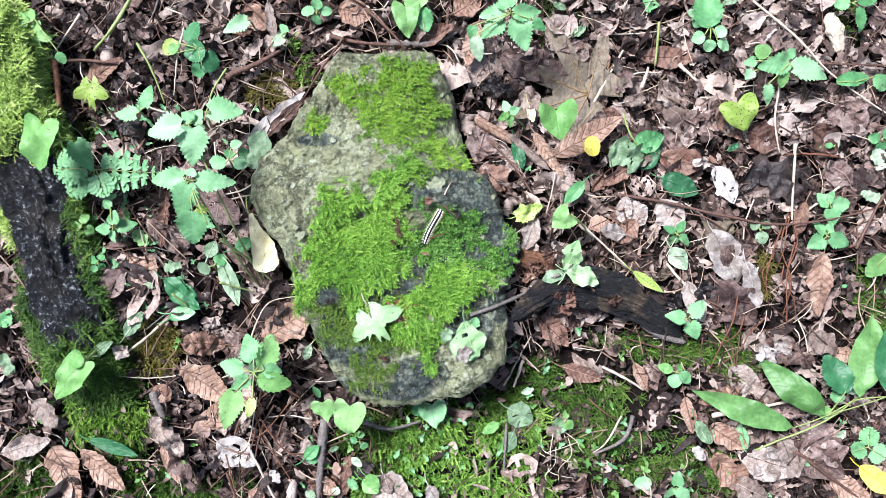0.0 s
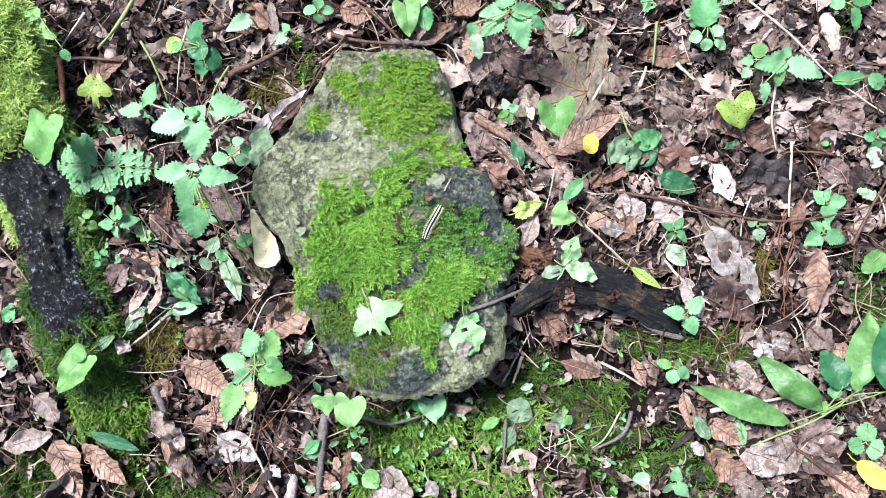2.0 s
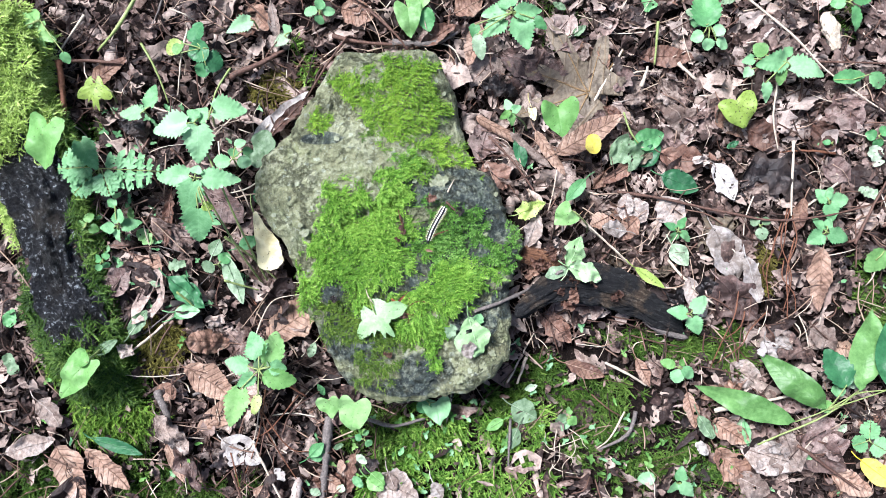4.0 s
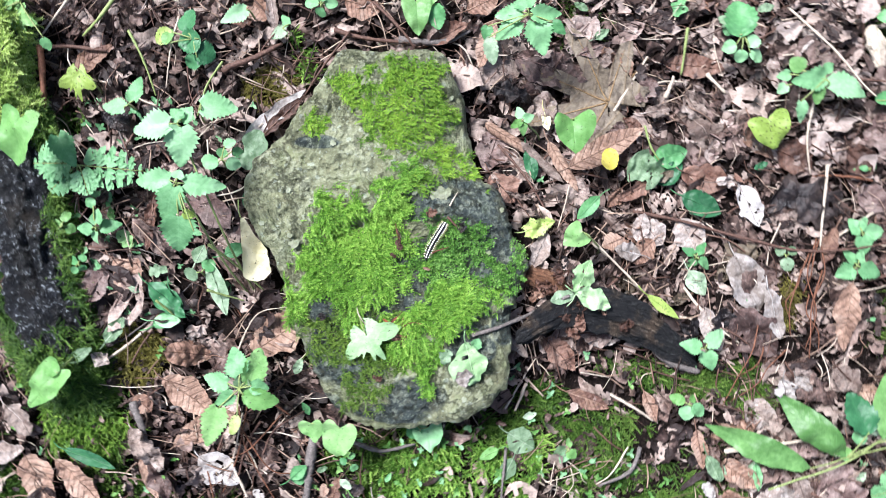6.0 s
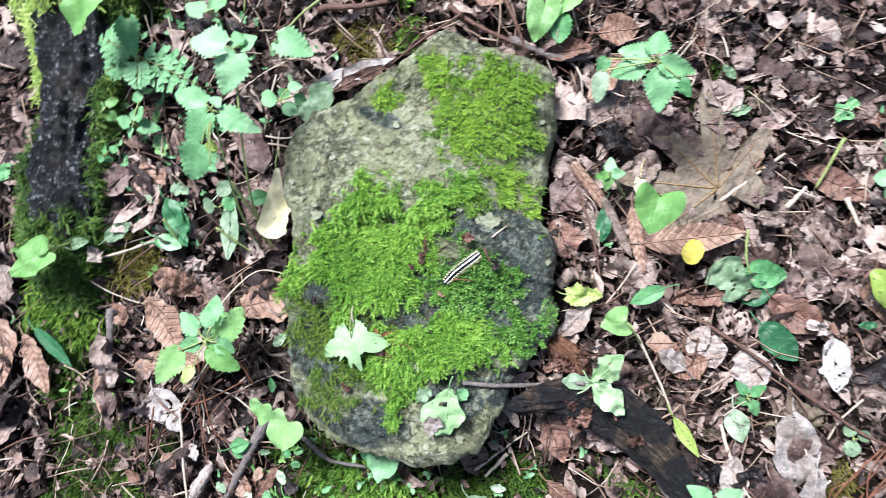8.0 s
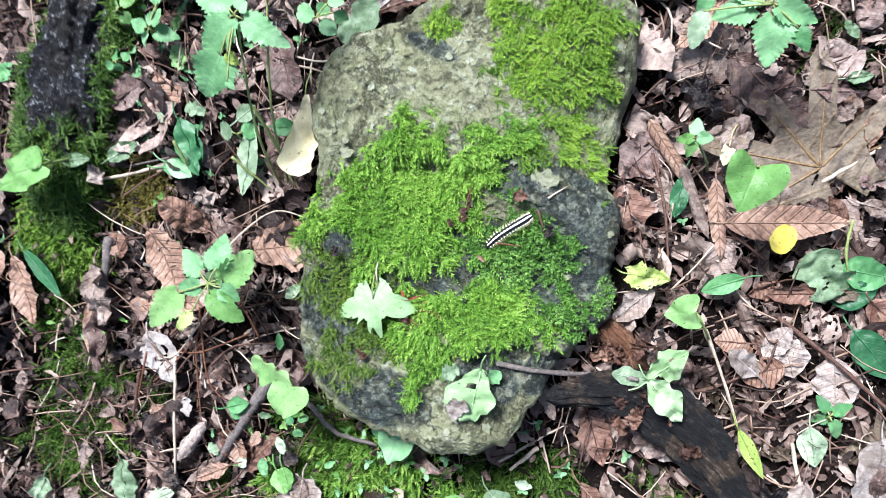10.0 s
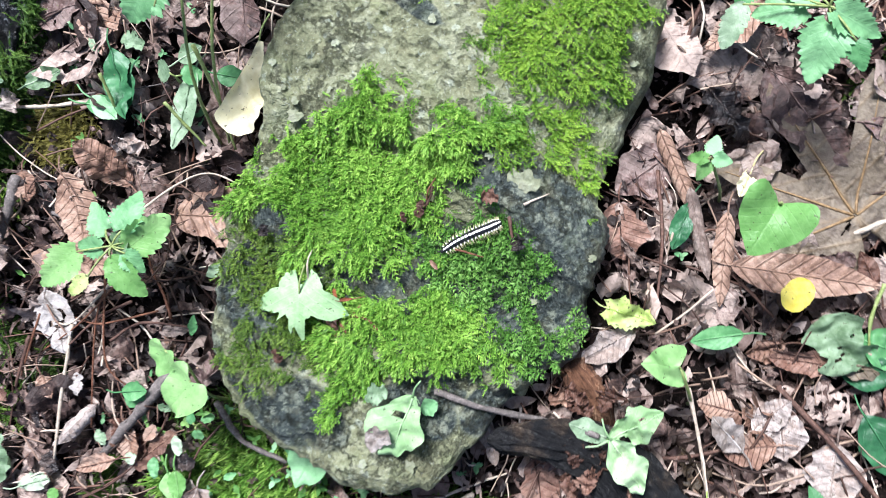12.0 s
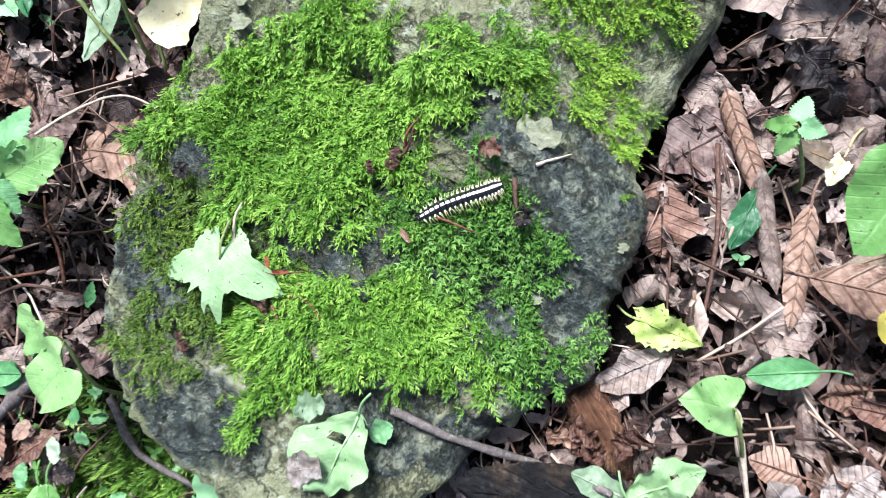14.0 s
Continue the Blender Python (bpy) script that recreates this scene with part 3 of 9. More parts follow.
def moss_material(name, low, mid, high):
    m, nt, b = material(name, 0.55, 0.3)
    geo = nt.nodes.new("ShaderNodeNewGeometry")
    at = node(nt, "Attribute", attribute_name="tone")
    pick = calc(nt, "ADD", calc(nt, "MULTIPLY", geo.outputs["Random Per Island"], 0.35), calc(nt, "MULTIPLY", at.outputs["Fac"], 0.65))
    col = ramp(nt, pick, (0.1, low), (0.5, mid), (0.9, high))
    nt.links.new(col, b.inputs["Base Color"])
    tr = nt.nodes.new("ShaderNodeBsdfTranslucent")
    nt.links.new(col, tr.inputs["Color"])
    ms = nt.nodes.new("ShaderNodeMixShader")
    ms.inputs[0].default_value = 0.3
    nt.links.new(b.outputs[0], ms.inputs[1])
    nt.links.new(tr.outputs[0], ms.inputs[2])
    nt.links.new(ms.outputs[0], nt.nodes["Material Output"].inputs["Surface"])
    return m


SOIL, ROCK = soil_material(), stone_material()
MOSS = {
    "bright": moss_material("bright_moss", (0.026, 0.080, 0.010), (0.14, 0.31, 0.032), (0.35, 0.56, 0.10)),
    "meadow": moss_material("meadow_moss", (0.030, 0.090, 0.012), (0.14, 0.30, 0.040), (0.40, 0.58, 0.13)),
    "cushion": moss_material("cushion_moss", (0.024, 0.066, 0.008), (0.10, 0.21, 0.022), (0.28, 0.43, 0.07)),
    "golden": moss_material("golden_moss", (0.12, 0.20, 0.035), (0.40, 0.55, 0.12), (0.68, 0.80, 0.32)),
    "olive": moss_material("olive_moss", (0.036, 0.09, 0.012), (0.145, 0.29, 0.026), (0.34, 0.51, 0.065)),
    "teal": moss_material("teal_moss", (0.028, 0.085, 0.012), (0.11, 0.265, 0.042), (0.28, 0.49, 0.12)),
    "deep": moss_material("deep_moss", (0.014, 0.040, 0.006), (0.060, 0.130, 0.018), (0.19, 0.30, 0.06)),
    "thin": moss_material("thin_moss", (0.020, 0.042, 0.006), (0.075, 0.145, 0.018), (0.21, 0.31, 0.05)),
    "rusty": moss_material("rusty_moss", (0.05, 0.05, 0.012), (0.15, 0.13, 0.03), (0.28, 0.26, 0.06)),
}


# ---- ground ----
def stretched(half, step, reach, n):
    """Coordinates with an even step out to half, then ever wider ones out to reach."""
    inner = np.arange(-half, half + step / 2, step)
    outer = half + (reach - half) * (np.linspace(0, 1, n + 1)[1:] ** 4)
    return np.r_[-outer[::-1], inner, outer]


def build_ground():
    gx, gy = stretched(0.9, 0.006, 400.0, 40), stretched(0.7, 0.006, 400.0, 40)
    X, Y = np.meshgrid(gx, gy)
    near = np.exp(-(X * X + Y * Y) / 2.0)
    Z = ground_h(X, Y) + near * (0.006 * fbm(X, Y, 0.05, 4, 61) + 0.004 * fbm(X, Y, 0.012, 3, 62))
    V = np.stack([X, Y, Z], -1).reshape(-1, 3)
    ob = new("ground", mesh_of("ground", V, grid_faces(len(gy), len(gx)), [SOIL]))
    return tagged(ob, "damp dark brown forest soil under leaf litter", "ground", kind="structure")


ground = build_ground()


# ---- stone ----
SLATES = []


def slate(x, y, rx, ry, a):
    SLATES.append((x, y, rx, ry, radians(a)))


def blob_mask(blobs, x, y):
    """The highest of the elliptical patches at each point: 1 at a centre, 0 at an edge, below that outside."""
    out = np.full(np.shape(x), -1.0)
    for cx, cy, rx, ry, a in blobs:
        dx, dy = x - cx, y - cy
        p, q = dx * math.cos(a) + dy * math.sin(a), dy * math.cos(a) - dx * math.sin(a)
        out = np.maximum(out, 1 - np.hypot(p / rx, q / ry))
    return out


MOSSES = {}
BARE = []
FREE = ((0.150, 0.190, 0.072, 0.050, -0.35), (0.165, 0.125, 0.05, 0.028, 0.5))
DAMP = ((0.16, -0.19, 0.12, 0.075, 0.0), (0.24, -0.24, 0.08, 0.05, 0.0), (-0.01, -0.235, 0.11, 0.055, 0.0), (-0.37, -0.16, 0.07, 0.07, 0.0))


def bare_spot(x, y, rx, ry, a):
    BARE.append((x, y, rx, ry, radians(a)))


def moss(where, kind, x, y, rx, ry, a):
    MOSSES.setdefault((where, kind), []).append((x, y, rx, ry, radians(a)))


moss("stone", "olive", -0.0291, 0.1931, 0.0304, 0.0215, 0)
moss("stone", "olive", -0.0411, 0.1469, 0.0389, 0.0389, 0)
moss("stone", "olive", -0.0075, 0.1111, 0.0393, 0.0228, -15)
moss("stone", "olive", -0.0504, 0.1714, 0.0189, 0.0189, 0)
moss("stone", "olive", 0.0113, 0.0972, 0.0191, 0.0102, 0)
moss("stone", "olive", -0.1063, 0.1759, 0.020, 0.0085, 0)
moss("stone", "olive", -0.0963, 0.1582, 0.012, 0.0055, 0)
moss("stone", "olive", -0.1342, 0.1314, 0.0165, 0.0115, 20)
moss("stone", "olive", -0.056, 0.1971, 0.0125, 0.0087, 0)
moss("stone", "olive", 0.0267, 0.0973, 0.012, 0.012, 0)
moss("stone", "olive", 0.0369, 0.0724, 0.007, 0.006, 0)
moss("stone", "olive", -0.0258, 0.0864, 0.022, 0.012, 20)
moss("stone", "bright", -0.0715, -0.0063, 0.058, 0.055, 0)
moss("stone", "bright", -0.0889, 0.0423, 0.013, 0.026, 15)
moss("stone", "bright", -0.1159, 0.0351, 0.007, 0.012, 35)
moss("stone", "bright", -0.056, 0.0623, 0.021, 0.024, 0)
moss("stone", "bright", -0.0442, 0.0878, 0.016, 0.014, 0)
moss("stone", "bright", -0.128, -0.028, 0.028, 0.018, -15)
moss("stone", "bright", -0.15, -0.045, 0.016, 0.022, 0)
moss("stone", "bright", -0.034, -0.0499, 0.040, 0.026, 15)
moss("stone", "bright", 0.0082, -0.0357, 0.042, 0.022, 22)
moss("stone", "bright", -0.028, -0.08, 0.026, 0.018, 0)
moss("stone", "bright", -0.0125, -0.1235, 0.0065, 0.022, 10)
moss("stone", "bright", -0.0324, -0.0384, 0.026, 0.018, 30)
moss("stone", "teal", 0.0193, -0.0061, 0.024, 0.018, 30)
moss("stone", "thin", -0.112, -0.088, 0.034, 0.028, 0)
moss("stone", "thin", -0.135, -0.083, 0.022, 0.034, 0)
moss("stone", "thin", -0.0815, -0.119, 0.034, 0.020, 0)
moss("stone", "thin", -0.0754, -0.089, 0.040, 0.024, 0)
moss("stone", "thin", -0.094, -0.138, 0.016, 0.010, 0)
moss("stone", "thin", -0.04, -0.102, 0.034, 0.018, 0)
moss("stone", "thin", -0.107, -0.063, 0.034, 0.020, 0)
moss("stone", "thin", -0.152, -0.072, 0.014, 0.030, 0)
moss("stone", "teal", 0.0166, 0.0203, 0.027, 0.026, 0)
moss("stone", "teal", 0.0345, 0.0315, 0.013, 0.014, 0)
moss("stone", "teal", -0.0014, 0.0391, 0.014, 0.009, 30)
moss("stone", "teal", -0.0069, -0.0033, 0.024, 0.024, 0)
moss("stone", "teal", 0.0482, -0.0091, 0.028, 0.024, 0)
moss("stone", "teal", 0.0341, -0.0295, 0.034, 0.018, 30)
moss("stone", "teal", 0.065, 0.003, 0.014, 0.015, 0)
moss("stone", "teal", 0.067, -0.0215, 0.016, 0.018, 0)
moss("stone", "teal", 0.0648, 0.0265, 0.007, 0.008, 0)
moss("stone", "teal", -0.0203, 0.0477, 0.016, 0.005, 25)
slate(0.0264, 0.0579, 0.056, 0.0311, -20)
slate(0.0513, 0.0246, 0.0374, 0.0499, 0)
slate(0.0671, -0.0061, 0.0248, 0.031, 0)
slate(-0.028, 0.0571, 0.0367, 0.0208, 0)
slate(0.0113, 0.0242, 0.0369, 0.0246, 0)
slate(-0.1156, -0.0508, 0.0189, 0.0189, 0)
slate(-0.0064, -0.0482, 0.018, 0.0096, 0)
slate(-0.0239, -0.1308, 0.0356, 0.0238, 0)
slate(-0.0473, -0.148, 0.0473, 0.013, 0)
slate(-0.1134, -0.1443, 0.0251, 0.0163, 0)
slate(-0.1008, -0.0952, 0.0178, 0.0154, 0)
slate(-0.1347, 0.1153, 0.0305, 0.0085, 0)
slate(0.0357, -0.0841, 0.024, 0.018, 0)
slate(0.0608, -0.0611, 0.0147, 0.0245, 0)
slate(-0.02, -0.02, 0.095, 0.06, 0)
slate(-0.09, -0.085, 0.055, 0.05, 0)
slate(-0.0399, 0.0661, 0.026, 0.02, 0)
slate(0.0251, -0.0761, 0.03, 0.014, 30)
slate(0.0439, 0.0487, 0.04, 0.04, 0)
bare_spot(-0.1184, -0.0512, 0.013, 0.014, 0)
bare_spot(-0.0188, -0.0379, 0.008, 0.003, -10)
bare_spot(-0.0388, 0.0674, 0.010, 0.007, 0)
bare_spot(0.0019, 0.063, 0.024, 0.015, 20)
bare_spot(0.0329, 0.0639, 0.022, 0.020, 0)
bare_spot(0.0535, 0.0438, 0.016, 0.024, 0)
bare_spot(0.0567, 0.0204, 0.010, 0.013, 0)
bare_spot(-0.0295, 0.0371, 0.010, 0.005, 30)
bare_spot(-0.108, -0.1233, 0.012, 0.011, 0)
bare_spot(-0.112, -0.106, 0.011, 0.008, 0)
bare_spot(-0.049, -0.1132, 0.013, 0.005, 0)
bare_spot(-0.0883, -0.0733, 0.008, 0.005, 0)
bare_spot(-0.0249, -0.14, 0.0355, 0.0154, 0)
bare_spot(-0.0885, -0.1571, 0.0252, 0.0088, 0)
bare_spot(0.0417, -0.0872, 0.018, 0.0084, 0)
bare_spot(-0.1571, -0.0952, 0.0075, 0.0168, 0)
moss("ground", "bright", 0.0123, -0.2146, 0.0824, 0.038, 0)
moss("ground", "bright", 0.0249, -0.258, 0.0758, 0.0379, 0)
moss("ground", "bright", -0.0319, -0.2076, 0.0379, 0.0189, 0)
moss("ground", "bright", -0.0505, -0.2508, 0.0377, 0.0252, 0)
moss("ground", "bright", -0.1619, 0.2108, 0.0243, 0.0166, 0)
moss("ground", "deep", -0.3027, -0.2913, 0.0372, 0.0248, 0)
moss("ground", "deep", -0.2518, -0.3048, 0.0373, 0.0186, 0)
moss("ground", "deep", -0.2785, -0.3582, 0.0496, 0.031, 0)
moss("ground", "deep", -0.3387, -0.2213, 0.0247, 0.021, 0)
moss("ground", "deep", 0.1001, -0.1474, 0.0391, 0.0287, 0)
moss("ground", "deep", 0.0804, -0.1678, 0.0325, 0.0195, 0)
moss("ground", "deep", 0.1415, -0.1671, 0.0259, 0.0194, 0)
moss("ground", "deep", 0.1909, -0.1747, 0.032, 0.0256, 0)
moss("ground", "deep", 0.0964, -0.1869, 0.0195, 0.0156, 0)
moss("ground", "deep", 0.1656, -0.2036, 0.0256, 0.0167, 0)
moss("ground", "deep", 0.2278, -0.2527, 0.07, 0.0382, 0)
moss("ground", "deep", 0.1775, -0.2281, 0.0383, 0.0319, 0)
moss("ground", "deep", 0.2163, -0.1013, 0.0576, 0.0153, -10)
moss("ground", "deep", 0.3199, -0.1069, 0.0216, 0.0331, -10)
moss("ground", "deep", 0.4897, -0.0563, 0.0244, 0.045, 0)
moss("ground", "deep", 0.2976, -0.2527, 0.0382, 0.0255, 0)
moss("ground", "deep", -0.4569, -0.2415, 0.0432, 0.0284, 0)
moss("ground", "deep", -0.3337, -0.2538, 0.0495, 0.0223, 0)
moss("ground", "deep", -0.2482, -0.2608, 0.0373, 0.0186, 0)
moss("ground", "deep", -0.3764, -0.0374, 0.011, 0.0366, 0)
moss("ground", "deep", -0.4011, 0.1245, 0.0187, 0.0187, 0)
moss("ground", "deep", -0.0757, -0.2071, 0.0377, 0.0252, 0)
moss("ground", "deep", -0.3884, 0.0362, 0.0135, 0.0172, 0)
moss("ground", "deep", 0.4678, 0.2727, 0.0264, 0.0264, 0)
moss("ground", "deep", 0.1424, 0.269, 0.0261, 0.0196, 0)
moss("ground", "deep", 0.4985, -0.2545, 0.0193, 0.0193, 0)
moss("ground", "mound", -0.3608, -0.148, 0.034, 0.030, 0)
moss("ground", "mound", -0.350, -0.180, 0.036, 0.030, 0)
moss("ground", "mound", -0.383, -0.185, 0.028, 0.026, 0)
moss("ground", "mound", -0.408, -0.130, 0.022, 0.030, 20)
moss("ground", "mound", -0.432, -0.085, 0.012, 0.036, 22)
moss("ground", "deep", -0.465, -0.225, 0.034, 0.022, 0)
moss("ground", "deep", -0.455, -0.255, 0.040, 0.022, 0)
moss("ground", "deep", -0.298, -0.255, 0.034, 0.020, 0)
moss("ground", "deep", 0.3233, -0.115, 0.020, 0.026, -20)
moss("ground", "deep", 0.275, -0.110, 0.022, 0.012, -10)
moss("ground", "deep", 0.262, -0.215, 0.034, 0.024, 0)
moss("ground", "deep", 0.285, -0.255, 0.032, 0.026, 0)
moss("ground", "deep", -0.3116, -0.2839, 0.022, 0.018, 0)
moss("ground", "deep", -0.2806, -0.3165, 0.022, 0.02, 0)
moss("ground", "deep", -0.2811, -0.3515, 0.02, 0.022, 0)
moss("ground", "deep", -0.2537, -0.2583, 0.02, 0.012, 0)
moss("ground", "deep", -0.232, -0.2748, 0.014, 0.014, 0)
moss("ground", "deep", -0.2133, -0.3651, 0.016, 0.012, 0)
moss("ground", "deep", -0.1259, -0.3014, 0.016, 0.012, 0)
moss("ground", "deep", -0.0636, -0.2229, 0.02, 0.03, 0)
moss("ground", "rusty", -0.1927, 0.1755, 0.0293, 0.0204, 0)
moss("ground", "rusty", -0.306, -0.1061, 0.027, 0.0282, 0)
moss("ground", "rusty", 0.3632, -0.0244, 0.0128, 0.0256, 0)


def build_stone():
    n, rings = 420, 165
    a = np.linspace(-math.pi, math.pi, n, endpoint=False)
    rim = stone_rim(a)
    q = np.sqrt(np.linspace(0.0004, 1, rings))
    X, Y = STONE_C[0] + q[:, None] * rim * np.cos(a), STONE_C[1] + q[:, None] * rim * np.sin(a)
    Z, _ = stone_h(X, Y)
    rows = [np.stack([X, Y, Z], -1)]
    # the flank, undercut a little, going down into the soil
    low = ground_h(X[-1], Y[-1]) - 0.03
    for k, f in enumerate(np.linspace(0.06, 1, 18)):
        s = 1 + 0.012 * math.sin(f * 3.0) - 0.13 * f ** 1.3 + 0.022 * vnoise(a * 6, np.full(n, f * 7), 71) + 0.010 * vnoise(a * 18, np.full(n, f * 16), 72)
        s = np.where(f < 0.12, 1 + (s - 1) * 0.5, s)
        rows.append(np.stack([STONE_C[0] + s * rim * np.cos(a), STONE_C[1] + s * rim * np.sin(a), Z[-1] * (1 - f) + low * f], -1)[None])
    V = np.concatenate(rows).reshape(-1, 3)
    tone = 0.85 * np.clip(blob_mask(SLATES, V[:, 0], V[:, 1]) * 1.6 + 0.30, 0, 1)
    F = grid_faces(rings + 18, n, True)
    me = mesh_of("stone", V, F, [ROCK], tone=tone)
    ob = new("stone", me)
    return tagged(ob, "flat weathered grey stone slab with moss and lichen", "stone")


stone = build_stone()


# ---- moss ----
def sprigs(P, N, heading, size, tone, seed, pairs=7, lift=(10, 55), slim=0.125, stray=0.75, reach=0.26):
    """Feathery moss shoots at the points P: each a curved row of small pointed leaflets. Returns vertices, triangles and tone."""
    rng = np.random.default_rng(seed)
    n = len(P)
    k = 2 * pairs + 1
    lean = np.radians(rng.uniform(lift[0], lift[1], n))
    head = heading + rng.normal(0, stray, n)
    D = np.stack([np.cos(head) * np.cos(lean), np.sin(head) * np.cos(lean), np.sin(lean)], -1)
    D = D + 0.6 * (N - np.array([0, 0, 1.0]))
    D /= np.linalg.norm(D, axis=1)[:, None]
    S = np.stack([-np.sin(head), np.cos(head), np.zeros(n)], -1)
    S = S * np.cos(rng.uniform(-0.5, 0.5, n))[:, None] + np.array([0, 0, 1.0]) * np.sin(rng.uniform(-0.6, 0.6, n))[:, None]
    U = np.cross(D, S)
    bend = rng.uniform(-0.6, 0.15, n)
    V = np.zeros((n, k, 3, 3), np.float32)
    for i in range(pairs):
        f = (i + 0.3) / pairs
        along, drop = size * f, size * bend * f * f
        w = size * slim * (1.25 - 0.7 * f)
        root = P + D * along[:, None] + U * drop[:, None]
        ahead = size * reach
        for s, c in ((1, 2 * i), (-1, 2 * i + 1)):
            V[:, c, 0] = root - D * (0.10 * size)[:, None]
            V[:, c, 1] = root + D * (0.12 * size)[:, None]
            V[:, c, 2] = root + D * ahead[:, None] + S * (s * w)[:, None] + U * (rng.uniform(-0.06, 0.14, n) * size)[:, None]
    tip = P + D * size[:, None] + U * (size * bend)[:, None]
    V[:, k - 1, 0] = P + D * (0.8 * size)[:, None] + U * (0.6 * size * bend)[:, None] + S * (0.05 * size)[:, None]
    V[:, k - 1, 1] = P + D * (0.8 * size)[:, None] + U * (0.6 * size * bend)[:, None] - S * (0.05 * size)[:, None]
    V[:, k - 1, 2] = tip + D * (0.12 * size)[:, None]
    F = np.arange(n * k * 3).reshape(-1, 3)
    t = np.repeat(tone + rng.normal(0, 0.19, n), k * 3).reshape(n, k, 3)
    # light tips and darker bases also paint in shading between the shoots
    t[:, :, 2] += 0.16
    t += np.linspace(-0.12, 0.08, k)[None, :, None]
    return V.reshape(-1, 3), F, t.ravel()


def moss_on(where, kind, per_cm2, size, seed, cushion=0.0, ragged=0.5, **more):
    """Moss shoots over the patches of that kind, on the stone or on the ground."""
    blobs = MOSSES[(where, kind)]
    rng = np.random.default_rng(seed)
    P = []
    for cx, cy, rx, ry, a in blobs:
        r = max(rx, ry) * 1.25
        m = int(4 * r * r * 1e4 * per_cm2)
        P.append(np.stack([rng.uniform(cx - r, cx + r, m), rng.uniform(cy - r, cy + r, m), np.arange(m) * 0 + len(P)], -1))
    P = np.vstack(P)
    x, y = P[:, 0], P[:, 1]
    own = np.full(len(P), -1.0)
    for k, b in enumerate(blobs):
        sel = P[:, 2] == k
        own[sel] = blob_mask([b], x[sel], y[sel])
        if k:
            own[sel] = np.where(blob_mask(blobs[:k], x[sel], y[sel]) > 0.05, -9, own[sel])
    mask = own + ragged * (fbm(x, y, 0.03, 4, seed) * 0.8 + 0.45 * vnoise(x / 0.006, y / 0.006, seed + 3)) + 0.12 - 0.18 * (ragged - 0.9)
    if where == "stone":
        mask = mask - 1.5 * np.clip(blob_mask(BARE, x, y) + 0.25 + 0.35 * fbm(x, y, 0.012, 3, seed + 8), 0, 1)
    keep = mask > rng.uniform(0, 0.28, len(P))
    x, y, mask = x[keep], y[keep], mask[keep]
    if where == "stone":
        z, inside = stone_h(x, y)
        keep = inside > 0.012
        x, y, z, mask = x[keep], y[keep], z[keep], mask[keep]
        e = 0.003
        N = np.stack([(stone_h(x - e, y)[0] - stone_h(x + e, y)[0]) / (2 * e), (stone_h(x, y - e)[0] - stone_h(x, y + e)[0]) / (2 * e), np.ones(len(x))], -1)
    else:
        z = ground_h(x, y) + 0.004 * fbm(x, y, 0.05, 4, 61)
        inside = stone_h(x, y)[1]
        keep = inside < -0.01
        x, y, z, mask = x[keep], y[keep], z[keep], mask[keep]
        N = np.stack([0 * x, 0 * x, 1 + 0 * x], -1)
    N /= np.linalg.norm(N, axis=1)[:, None]
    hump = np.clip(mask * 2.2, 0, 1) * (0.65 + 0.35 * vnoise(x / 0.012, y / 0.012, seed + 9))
    z = z + cushion * hump * rng.uniform(0.35, 1, len(x)) - 0.001
    heading = 1.7 * fbm(x, y, 0.06, 2, seed + 5) - 0.9
    s = size * rng.uniform(0.6, 1.25, len(x)) * (0.65 + 0.5 * np.clip(mask * 2, 0, 1))
    # patchy tone, with shading painted in: lighter on the humps, darker between them
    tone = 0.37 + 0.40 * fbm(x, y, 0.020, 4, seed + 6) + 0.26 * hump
    return sprigs(np.stack([x, y, z], -1), N, heading, s, tone, seed, **more)


def moss_patch(name, label, where, kind, look_kind, per_cm2, size, seed, parent=None, **more):
    V, F, t = moss_on(where, kind, per_cm2, size, seed, **more)
    ob = new(name, mesh_of(name, V, F, [MOSS[look_kind]], tone=t, smooth=False))
    if parent is not None:
        ob.parent = parent
    return tagged(ob, label, "" if parent is not None else "moss", kind="stuff")


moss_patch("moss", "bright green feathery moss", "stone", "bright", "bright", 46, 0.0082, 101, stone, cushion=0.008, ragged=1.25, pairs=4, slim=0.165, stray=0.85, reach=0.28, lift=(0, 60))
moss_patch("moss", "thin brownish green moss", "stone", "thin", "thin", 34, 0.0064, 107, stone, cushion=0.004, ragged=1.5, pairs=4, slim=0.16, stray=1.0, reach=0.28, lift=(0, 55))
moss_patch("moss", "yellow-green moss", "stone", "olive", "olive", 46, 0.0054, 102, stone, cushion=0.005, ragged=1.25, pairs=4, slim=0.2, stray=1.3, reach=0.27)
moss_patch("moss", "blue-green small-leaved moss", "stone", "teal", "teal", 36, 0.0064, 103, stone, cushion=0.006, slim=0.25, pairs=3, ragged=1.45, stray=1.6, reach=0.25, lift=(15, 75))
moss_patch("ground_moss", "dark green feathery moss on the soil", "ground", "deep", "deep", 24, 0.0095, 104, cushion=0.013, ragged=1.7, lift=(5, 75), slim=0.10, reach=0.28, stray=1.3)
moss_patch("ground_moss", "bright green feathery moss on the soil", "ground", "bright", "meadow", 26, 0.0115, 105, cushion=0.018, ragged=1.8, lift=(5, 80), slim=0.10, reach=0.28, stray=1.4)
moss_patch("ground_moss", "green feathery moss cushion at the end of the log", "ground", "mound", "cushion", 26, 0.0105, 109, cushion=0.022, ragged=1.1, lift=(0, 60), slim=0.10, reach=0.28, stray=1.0)
